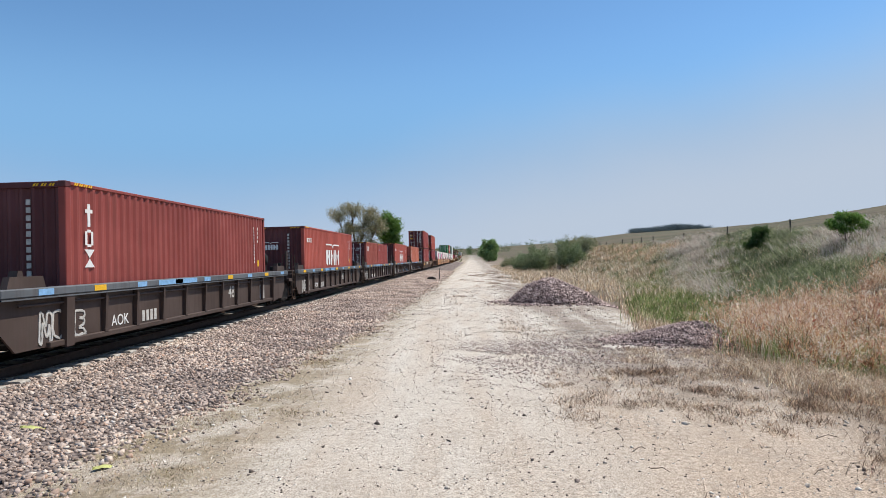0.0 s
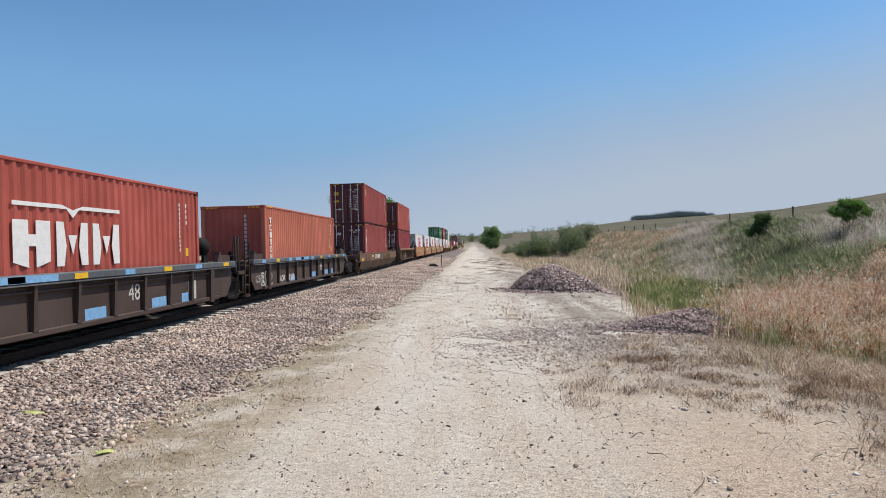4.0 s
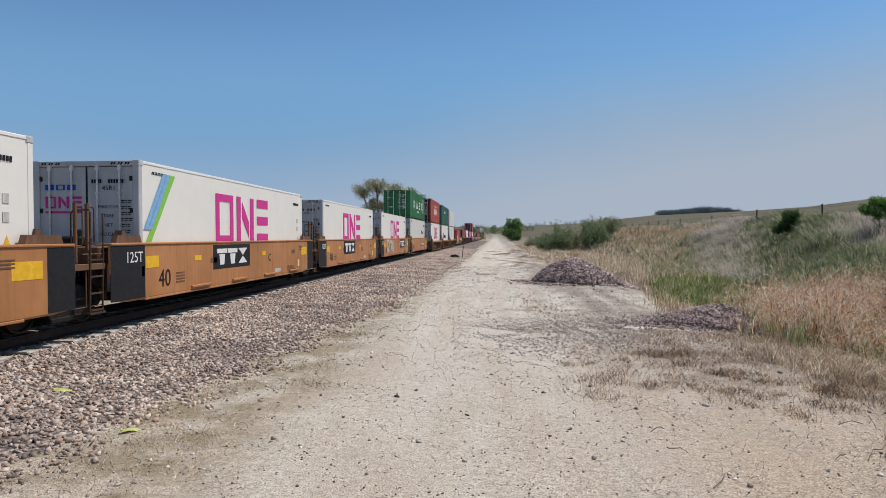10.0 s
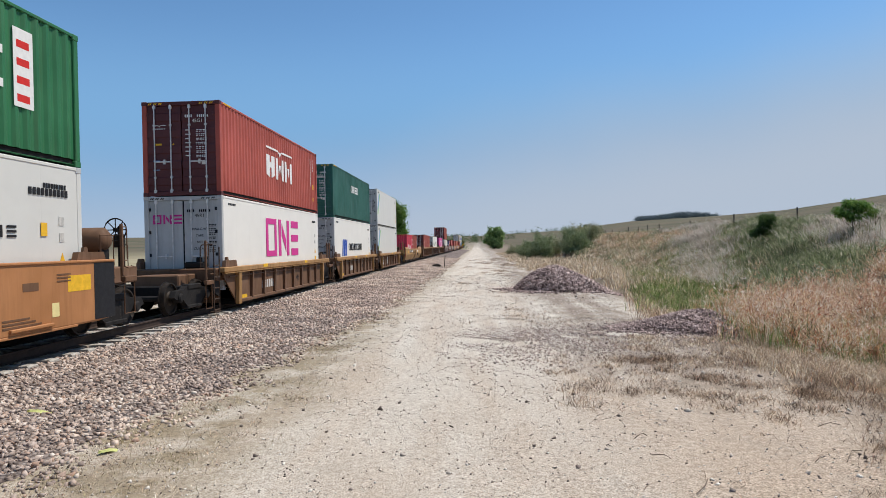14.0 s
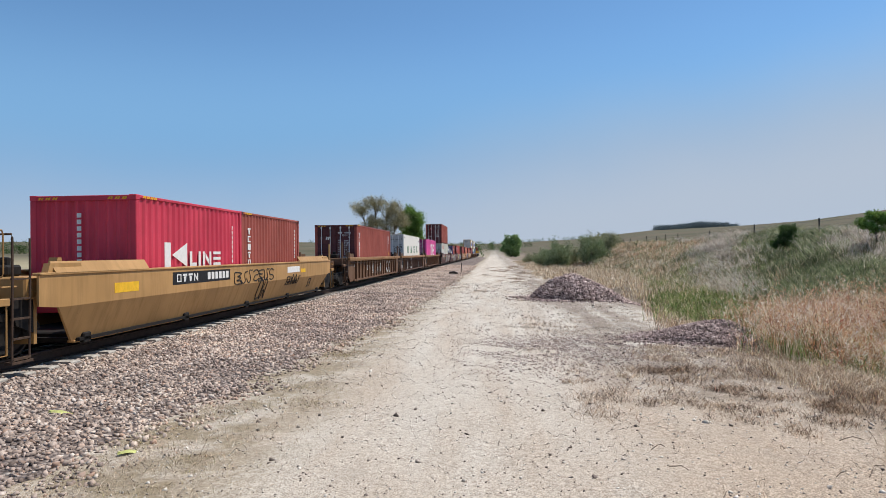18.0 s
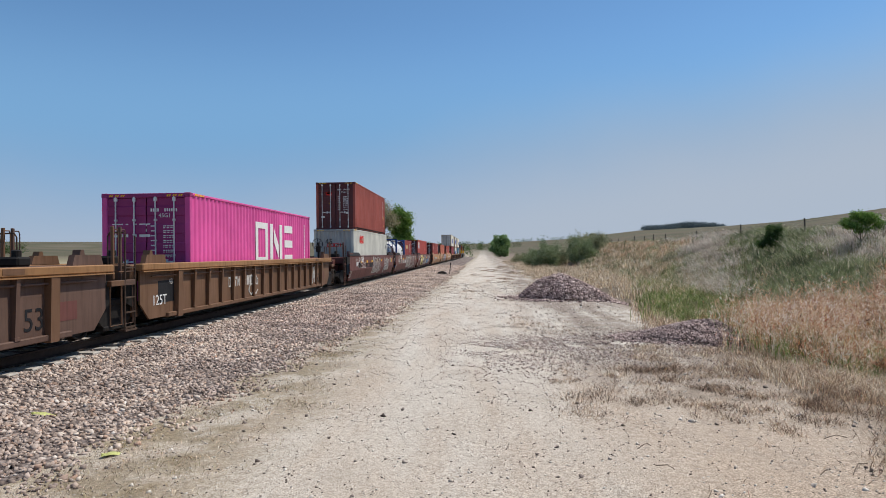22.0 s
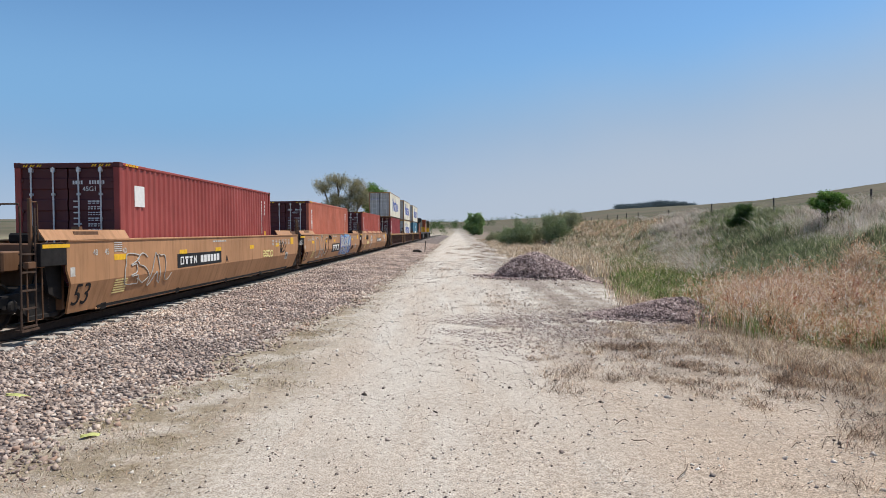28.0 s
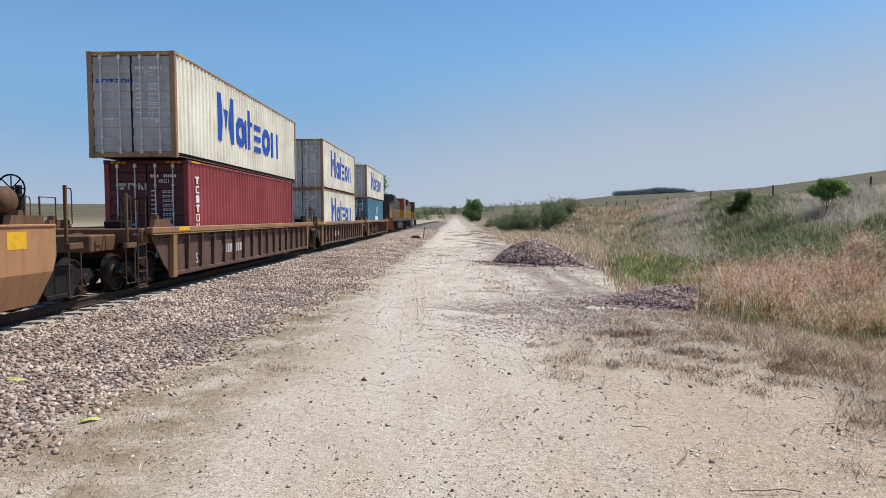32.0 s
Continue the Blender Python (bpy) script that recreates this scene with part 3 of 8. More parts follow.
CREAM = plain("cream_marking", (0.78, 0.66, 0.30), 0.6, 0, 0.1)
ZINC = plain("zinc_rod", (0.70, 0.69, 0.67), 0.5, 0.2, 0.2)
LADDER = plain("grimy_brown_ladder", (0.075, 0.048, 0.034), 0.7, 0.0, 0.5, 6)
BLACKSTEEL = plain("grimy_black_steel", (0.017, 0.015, 0.014), 0.75, 0.0, 0.5, 5)
WHEELSTEEL = plain("wheel_steel", (0.04, 0.032, 0.026), 0.6, 0.4, 0.4, 6)
RUBBER = plain("rubber_hose", (0.02, 0.02, 0.02), 0.8)


# shapes for painted marks: outlines in (along, up), unit box 0..1
def rect(a, b, c, d):
    return [(a, c), (b, c), (b, d), (a, d)]


def oval(hole):
    """A thick oval ring of eight facets in a unit box."""
    ring = [(0.5 + 0.5 * math.cos(math.pi * (k + 0.5) / 4) * 1.08, 0.5 + 0.5 * math.sin(math.pi * (k + 0.5) / 4) * 1.08) for k in range(8)]
    inner = [(0.5 + (a - 0.5) * hole, 0.5 + (c - 0.5) * hole) for a, c in ring]
    return [[ring[k], ring[(k + 1) % 8], inner[(k + 1) % 8], inner[k]] for k in range(8)]


GLYPHS = {"oval": oval(0.4), 
    "ring": [rect(0, 0.2, 0, 1), rect(0.8, 1, 0, 1), rect(0.2, 0.8, 0, 0.15), rect(0.2, 0.8, 0.85, 1)],
    "slant": [rect(0, 0.22, 0, 1), rect(0.78, 1, 0, 1), [(0.3, 0.9), (0.3, 0.55), (0.7, 0.1), (0.7, 0.45)]],
    "twin": [[(0, 0), (0.22, 0), (0.3, 0.45), (0.22, 1), (0, 1)], [(0.78, 0), (1, 0), (1, 1), (0.78, 1), (0.7, 0.45)], [(0.36, 0.7), (0.5, 0.25), (0.64, 0.7)]],
    "fork": [rect(0, 0.26, 0, 1), [(0.32, 0.5), (1, 0), (1, 1)]],
    "comb": [rect(0, 1, 0, 0.2), rect(0, 1, 0.4, 0.6), rect(0, 1, 0.8, 1)],
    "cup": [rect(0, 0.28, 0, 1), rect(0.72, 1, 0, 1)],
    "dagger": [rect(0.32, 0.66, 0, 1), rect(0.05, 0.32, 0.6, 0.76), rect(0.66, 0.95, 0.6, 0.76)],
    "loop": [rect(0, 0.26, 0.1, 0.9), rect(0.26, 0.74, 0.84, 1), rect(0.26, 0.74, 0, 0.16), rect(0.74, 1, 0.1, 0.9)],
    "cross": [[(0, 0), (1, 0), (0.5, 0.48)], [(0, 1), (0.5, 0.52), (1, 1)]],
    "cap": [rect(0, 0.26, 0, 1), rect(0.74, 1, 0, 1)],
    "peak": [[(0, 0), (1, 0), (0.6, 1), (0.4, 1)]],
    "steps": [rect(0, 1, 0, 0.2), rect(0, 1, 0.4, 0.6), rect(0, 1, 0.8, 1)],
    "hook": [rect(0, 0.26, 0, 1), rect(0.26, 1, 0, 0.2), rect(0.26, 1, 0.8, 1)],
    "shield": [[(0, 1), (0, 0.12), (0.4, 0), (0.4, 1)], [(0.6, 1), (0.6, 0), (1, 0.12), (1, 1)], rect(0.4, 0.6, 0.45, 0.7)],
    "bar": [rect(0, 1, 0, 1)],
    "post": [[(0.3, 0), (0.7, 0), (0.78, 0.66), (0.22, 0.66)], rect(0, 1, 0.72, 1)],
    "tri": [[(0, 0), (1, 0), (0.5, 1)]],
    "arrow": [[(0, 0), (0.3, 0), (0.55, 1), (0.25, 1)], [(0.45, 0), (0.75, 0), (1, 1), (0.7, 1)]],
    "slash": [[(0, 0), (0.16, 0), (1, 1), (0.84, 1)]],
    "wing": [[(0, 1), (0, 0.75), (0.44, 0.75), (0.5, 0.2), (0.56, 0.75), (1, 0.75), (1, 1), (0.6, 1), (0.5, 0.7), (0.4, 1)]],
}


def marks(items, material, x, name="painted_mark"):
    """Painted shapes on a side wall at x, facing out: (glyph, along, up, width, height)."""
    b = Build()
    s = 1 if x > 0 else -1
    for g, y, z, w, h in items:
        for poly in GLYPHS[g]:
            b.prism([(y + p * w, z + q * h) for p, q in poly], "x", x - 0.004 * s, x + 0.003 * s)
    return b.mesh(name, material)


def end_marks(items, material, y, name="painted_mark"):
    """The same on an end wall at y that faces back along the train."""
    b = Build()
    for g, x, z, w, h in items:
        for poly in GLYPHS[g]:
            b.prism([(x + p * w, z + q * h) for p, q in poly], "y", y - 0.003, y + 0.004)
    return b.mesh(name, material)


def column(y, z_top, seq, w, h, gap=0.25):
    out = []
    for i, g in enumerate(seq):
        out.append((g, y, z_top - (i + 1) * h - i * h * gap, w, h))
    return out


def row(y, z, seq, w, h, gap=0.25):
    return [(g, y + i * w * (1 + gap), z, w, h) for i, g in enumerate(seq)]


def corrugated(half, z0, z1, xo, depth, pitch, axis):
    """A wall of trapezoid ribs; xo is the outer plane, the ribs go in by depth."""
    n = max(1, round(2 * half / pitch))
    p = 2 * half / n
    pts = []
    for i in range(n):
        a = -half + i * p
        pts += [(a, xo), (a + 0.24 * p, xo), (a + 0.48 * p, xo - depth), (a + 0.76 * p, xo - depth)]
    pts.append((half, xo))
    b = Build()
    for z in (z0, z1):
        for a, o in pts:
            b.v.append((o, a, z) if axis == "x" else (a, o, z))
    k = len(pts)
    b.f = [(i, i + 1, k + i + 1, k + i) for i in range(k - 1)]
    return b


def container(at, z, L, H, mat, end_mat=None, kind="dry", near="doors", label="", side=(), face=(), roof_mat=None, group="freight containers", trim=None):
    """A shipping container whose near end lies at `at` along the train."""
    # red boxes get a darker end colour that carries the shade on their ends
    end_mat = end_mat or (SHADEDRED if mat in REDS else mat)
    roof_mat = roof_mat or mat
    trim = trim or mat
    ob = thing("shipping_container", label, "container", group)
    W, h = 1.219, L / 2
    key = (L, H, kind)

    def mk(nm, m, fn, smooth=False):
        return cached((nm, key, m.name), lambda: fn().mesh(nm, m, smooth))

    for s in (-1, 1):
        if kind == "dry":
            me = mk("side_wall", mat, lambda: corrugated(h - 0.10, 0.15, H - 0.07, W - 0.011, 0.034, 0.285, "x"))
        else:
            def flat():
                n = round(L / 1.2)
                pts = [(-h + 0.10, W - 0.012)]
                for i in range(1, n):
                    y = -h + i * L / n
                    pts += [(y - 0.009, W - 0.012), (y - 0.005, W - 0.0132), (y + 0.005, W - 0.0132), (y + 0.009, W - 0.012)]
                pts.append((h - 0.10, W - 0.012))
                b = Build()
                for z in (0.15, H - 0.07):
                    b.v += [(o, y, z) for y, o in pts]
                k = len(pts)
                b.f = [(i, i + 1, k + i + 1, k + i) for i in range(k - 1)]
                return b
            me = mk("side_wall", mat, flat)
        part("side_wall", me, ob, turn=(0, 0, 0 if s > 0 else 180))
        part("top_rail", mk("top_rail", trim, lambda: Build().box(W - 0.06, W, -h + 0.16, h - 0.16, H - 0.075, H - 0.006, 0.012)), ob, turn=(0, 0, 0 if s > 0 else 180))
        part("bottom_rail", mk("bottom_rail", trim, lambda: Build().box(W - 0.13, W - 0.075, -h + 0.16, h - 0.16, 0.045, 0.155, 0.012).box(W - 0.08, W - 0.03, -h + 0.16, h - 0.16, 0.045, 0.055)), ob, turn=(0, 0, 0 if s > 0 else 180))
        for e in (-1, 1):
            post = mk("corner_post", end_mat if (e < 0 and kind != "dry") else trim, lambda: Build().box(-0.075, 0.075, -0.075, 0.075, 0.11, H - 0.11, 0.015))
            part("corner_post", post, ob, (s * (W - 0.078), e * (h - 0.078), 0))
            cast = mk("corner_casting", end_mat if trim is mat else trim, lambda: Build().box(-0.082, 0.082, -0.09, 0.09, 0, 0.118, 0.012))
            for zz in (0, H - 0.118):
                part("corner_casting", cast, ob, (s * (W - 0.079), e * (h - 0.086), zz))
    part("roof", mk("roof", roof_mat, lambda: Build().box(-W + 0.05, W - 0.05, -h + 0.1, h - 0.1, H - 0.05, H - 0.02)), ob)
    part("floor", mk("floor", BLACKSTEEL, lambda: Build().box(-W + 0.07, W - 0.07, -h + 0.1, h - 0.1, 0.06, 0.15)), ob)
    door_e = -1 if near == "doors" else 1
    for e in (-1, 1):
        for nm, z0, z1 in (("end_sill", 0.015, 0.15), ("end_header", H - 0.13, H - 0.01)):
            part(nm, mk(nm, end_mat if trim is mat else trim, lambda: Build().box(-W + 0.16, W - 0.16, -0.05, 0.05, z0, z1, 0.01)), ob, (0, e * (h - 0.055), 0))
        if e == door_e:
            for s in (-1, 1):
                def leaf():
                    if kind != "dry":
                        return Build().box(-0.53, 0.53, -0.025, 0.025, 0.16, H - 0.14, 0.008)
                    prof = [(0.025, 0.16), (-0.02, 0.16)]
                    for i in range(5):
                        zz = 0.32 + i * (H - 0.60) / 4.7
                        prof += [(-0.02, zz), (-0.042, zz + 0.03), (-0.042, zz + 0.25), (-0.02, zz + 0.28)]
                    prof += [(-0.02, H - 0.14), (0.025, H - 0.14)]
                    return Build().prism(prof, "x", -0.53, 0.53)
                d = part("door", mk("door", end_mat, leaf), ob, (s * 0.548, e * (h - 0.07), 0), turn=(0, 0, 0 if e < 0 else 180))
                for k in (-0.29, 0.22):
                    part("locking_rod", mk("locking_rod", ZINC, lambda: Build().tube([(0, -0.06, 0.10), (0, -0.06, H - 0.10)], 0.021, 6).box(-0.04, 0.04, -0.075, -0.02, 0.11, 0.2).box(-0.04, 0.04, -0.075, -0.02, H - 0.22, H - 0.12).box(-0.035, 0.035, -0.08, -0.02, 0.55, 0.6).box(-0.035, 0.035, -0.08, -0.02, H - 0.75, H - 0.7)), d, (k, 0, 0))
                part("door_handle", mk("door_handle", ZINC, lambda: Build().box(-0.27, 0.20, -0.095, -0.07, 1.03, 1.07, 0.006).box(-0.02, 0.04, -0.08, -0.02, 0.98, 1.12)), d, (0, 0, 0))
                hm = BLACK if kind == "reefer" else end_mat
                for i in range(4):
                    part("hinge", mk("hinge", hm, lambda: Build().box(-0.09, 0.06, -0.055, 0.0, -0.05, 0.05, 0.01)), d, (0.53 * s * (1 if e < 0 else -1), 0, 0.4 + i * (H - 0.8) / 3))
        else:
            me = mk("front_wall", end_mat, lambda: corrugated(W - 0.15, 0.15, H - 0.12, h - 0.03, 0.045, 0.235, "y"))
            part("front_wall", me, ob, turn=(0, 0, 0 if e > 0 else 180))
    if near == "doors" and kind in ("dry", "reefer"):
        ink = WHITE if kind == "dry" else BLACK
        def stencil():
            r = random.Random(int(at * 10))
            it = [("bar", 0.12 + i * 0.062, H - 0.50, 0.04, 0.085) for i in range(4)] + [("bar", 0.50 + i * 0.062, H - 0.50, 0.038, 0.085) for i in range(6)]
            for i in range(7):
                zz = H - 0.90 - i * 0.13
                it += [("bar", 0.12, zz, r.uniform(0.10, 0.2), 0.03)] if kind == "dry" else []
                x2 = 0.46 if kind == "dry" else 0.80
                while x2 < (0.74 if kind == "dry" else 1.0):
                    w2 = r.uniform(0.03, 0.09)
                    it += [("bar", x2, zz, w2, 0.026), ("bar", x2, zz - 0.045, w2 * 0.8, 0.022)]
                    x2 += w2 + 0.02
            it += [("bar", 0.62, 0.95, 0.15, 0.09)]
            return end_marks(it, ink, -h + 0.0295 - 0.0)
        tagged(part("stencilling", stencil(), ob), kind="stuff")
        face_y = -h + 0.0275 if kind == "dry" else -h + 0.042
        part("lettering", lettering("45R1" if kind == "reefer" else "22G1" if L < 7 else "45G1", 0.15, ink), ob, (0.51, face_y, H - 0.61), turn=(90, 0, 0))
        if kind == "reefer":
            for i, word in enumerate(("MAX.G.W.", "TARE", "NET", "CU.CAP.")):
                part("lettering", lettering(word, 0.105, ink), ob, (0.50, face_y, H - 1.02 - 0.2 * i), turn=(90, 0, 0))
            for sx in (-1, 1):
                part("door_gasket", mk("door_gasket", BLACK, lambda: Build().box(-0.012, 0.012, -0.014, 0.02, 0.16, H - 0.14)), ob, (sx * 1.087, -h + 0.05, 0))
            part("door_gasket", mk("door_gasket", BLACK, lambda: Build().box(-0.012, 0.012, -0.014, 0.02, 0.16, H - 0.14)), ob, (0, -h + 0.05, 0))
    if trim is not mat:
        for sx in (-1.085, 0, 1.085):
            part("door_gasket", mk("door_gasket", BLACK, lambda: Build().box(-0.022, 0.022, -0.014, 0.02, 0.16, H - 0.14)), ob, (sx, -h + 0.035, 0))
    tagged(part("hazard_stripes", cached(("header", L, H, kind), lambda: end_marks([("arrow", x, H - 0.10, 0.13, 0.055) for x in (-1.02, -0.86, -0.70, 0.57, 0.73, 0.89)], BLACK if kind == "reefer" else YELLOW, -h + 0.0045, "hazard_stripes")), ob), kind="stuff")
    if kind == "dry":
        part("warning_stripes", cached(("stripes", L, H), lambda: marks([("arrow", -h + 0.28 + i * 0.16, H - 0.068, 0.15, 0.055) for i in range(4)], YELLOW, W + 0.001)), ob)
    xo = W - 0.008
    for layer, (items, m) in enumerate(side):
        xo = W - 0.008 + 0.0015 * layer
        small = [it for it in items if it[4] < 0.4]
        for it in items:
            if it[4] >= 0.4:
                part("painted_mark", marks([it], m, xo), ob)
        if small:
            tagged(part("fine_lettering", marks(small, m, xo), ob), kind="stuff")
    for items, m in face:
        yo = (-h + 0.042) if near == "doors" and kind == "dry" else -h + 0.036 if near == "doors" else -h + 0.028
        small = [it for it in items if it[4] < 0.3]
        for it in items:
            if it[4] >= 0.3:
                part("painted_mark", end_marks([it], m, yo), ob)
        if small:
            tagged(part("fine_lettering", end_marks(small, m, yo), ob), kind="stuff")
    TRAIN.append((ob, at + h, z))
    return ob


STROKES = [
    (1, [(0.1, 0.2), (0.05, 0.7), (0.35, 1), (0.8, 0.9), (0.95, 0.5), (0.8, 0.1), (0.4, 0)]),
    (1, [(0, 0), (0.1, 0.95), (0.3, 1), (0.5, 0.5), (0.7, 1), (0.95, 0.9), (1, 0.05), (0.8, 0), (0.75, 0.6), (0.5, 0.2), (0.25, 0.6), (0.2, 0)]),
    (1, [(0.9, 0.95), (0.1, 1), (0, 0.5), (0.1, 0.05), (0.95, 0), (0.9, 0.25), (0.4, 0.3), (0.8, 0.45), (0.8, 0.6), (0.4, 0.65), (0.9, 0.75)]),
    (0, [(0.9, 0.85), (0.5, 1), (0.1, 0.8), (0.2, 0.55), (0.7, 0.45), (0.9, 0.2), (0.5, 0), (0.05, 0.15)]),
    (1, [(0, 0), (0.4, 1), (0.6, 1), (1, 0), (0.75, 0), (0.6, 0.35), (0.4, 0.35), (0.25, 0)]),
    (0, [(0.0, 0.3), (0.3, 0.0), (0.6, 0.2), (0.5, 0.9), (0.95, 1.0)]),
]


def scrawl(seed, w, h, material, skin, loops=5, thick=0.035):
    """Spray-paint strokes in a box w by h from (0, 0); skin gives the side's x at a height."""
    r = random.Random(seed)
    b = Build()
    cell = w / loops
    for i in range(loops):
        shut, ctrl = STROKES[0] if loops == 1 else r.choice(STROKES)
        flip = r.random() < 0.4
        tilt, grow, rise = r.uniform(-0.12, 0.18), r.uniform(0.82, 1.0), r.uniform(0, 0.12)
        P = []
        for a, c in ctrl:
            a, c = a + r.uniform(-0.06, 0.06), min(1, max(0, c * grow + rise + r.uniform(-0.05, 0.05)))
            P.append((cell * (i + (1 - a if flip else a) * 1.12 - 0.06 + tilt * c), h * c))
        n, pts = len(P), []
        for k in range(n if shut else n - 1):
            q = [P[(k + j) % n] if shut else P[min(max(k + j, 0), n - 1)] for j in (-1, 0, 1, 2)]
            for m in range(4):
                t = m / 4
                pts.append(tuple(0.5 * (2 * q[1][d] + (q[2][d] - q[0][d]) * t * 0.8 + (2.0 * q[0][d] - 5 * q[1][d] + 4 * q[2][d] - q[3][d]) * t * t + (3 * q[1][d] - q[0][d] - 3 * q[2][d] + q[3][d]) * t ** 3) for d in (0, 1)))
        pts.append(pts[0] if shut else P[-1])
        for (a0, c0), (a1, c1) in zip(pts, pts[1:]):
            d = math.hypot(a1 - a0, c1 - c0) + 1e-6
            th = thick * r.uniform(0.75, 1.1)
            u, v = -(c1 - c0) / d * th / 2, (a1 - a0) / d * th / 2
            k = len(b.v)
            q = [(a0 + u, c0 + v), (a1 + u, c1 + v), (a1 - u, c1 - v), (a0 - u, c0 - v)]
            proud = 0.010 + 0.0003 * (k // 8 % 12)    # later passes of the can lie over earlier ones
            b.v += [(skin(cc) + proud, aa, cc) for aa, cc in q] + [(skin(cc) - 0.003, aa, cc) for aa, cc in q]
            b.f += [(k, k + 1, k + 2, k + 3), (k + 7, k + 6, k + 5, k + 4)] + [(k + i2, k + 4 + i2, k + 4 + (i2 + 1) % 4, k + (i2 + 1) % 4) for i2 in range(4)]
    return b.mesh("graffiti", material)


# ---------------------------------------------------------------- running gear
def wheel_mesh():
    return cached("wheel", lambda: Build().lathe([(-0.065, 0.08), (-0.055, 0.16), (-0.02, 0.20), (-0.02, 0.36), (-0.065, 0.385), (-0.065, 0.42), (0.055, 0.425), (0.055, 0.455), (0.085, 0.455), (0.085, 0.39), (0.03, 0.36), (0.03, 0.2), (0.06, 0.12), (0.06, 0.08)], "x", (0, 0, 0), 28).mesh("wheel", WHEELSTEEL))


def truck(parent, y):
    """A four-wheeled bogie: cast side frames, springs, wheels, axles."""
    def frame_mesh():
        b = Build()
        top = [(-1.22, 0.50), (-1.10, 0.66), (-0.62, 0.68), (-0.36, 0.80), (0.36, 0.80), (0.62, 0.68), (1.10, 0.66), (1.22, 0.50), (1.05, 0.42), (0.72, 0.44), (0.40, 0.20), (-0.40, 0.20), (-0.72, 0.44), (-1.05, 0.42)]
        b.prism(top, "x", -0.075, 0.075)
        b.box(-0.10, 0.10, -0.42, 0.42, 0.66, 0.80, 0.02).box(-0.10, 0.10, -0.45, 0.45, 0.14, 0.24, 0.02)
        for s in (-1, 1):
            b.lathe([(-0.11, 0.02), (-0.11, 0.13), (0.10, 0.13), (0.13, 0.09), (0.13, 0.02)], "x", (0, s * 0.865, 0.46), 14)
        return b.mesh("side_frame", BLACKSTEEL)
    bolster = cached("bolster", lambda: Build().box(-1.05, 1.05, -0.2, 0.2, 0.45, 0.75, 0.03).mesh("bolster", BLACKSTEEL))
    tr = part("truck", bolster, parent, (0, y, 0), "black steel bogie")
    for s in (-1, 1):
        part("side_frame", cached("side_frame", frame_mesh), tr, (s * 1.0, 0, 0))
        for e in (-1, 1):
            part("spring", cached("spring", lambda: Build().lathe([(0.24, 0.07)] + [(0.24 + 0.03 * i, 0.085 if i % 2 else 0.065) for i in range(14)] + [(0.66, 0.07)], "z", (0, 0, 0), 8).mesh("spring", WHEELSTEEL)), tr, (s * 1.0, 0.19 * e, 0))
        for e in (-1, 1):
            part("wheel", wheel_mesh(), tr, (s * 0.765, e * 0.865, 0.455), turn=(0, 0, 180 if s > 0 else 0))
    for e in (-1, 1):
        part("axle", cached("axle", lambda: Build().lathe([(-0.75, 0.075), (0.75, 0.075)], "x", (0, 0, 0), 12).mesh("axle", BLACKSTEEL)), tr, (0, e * 0.865, 0.455))
    return tr


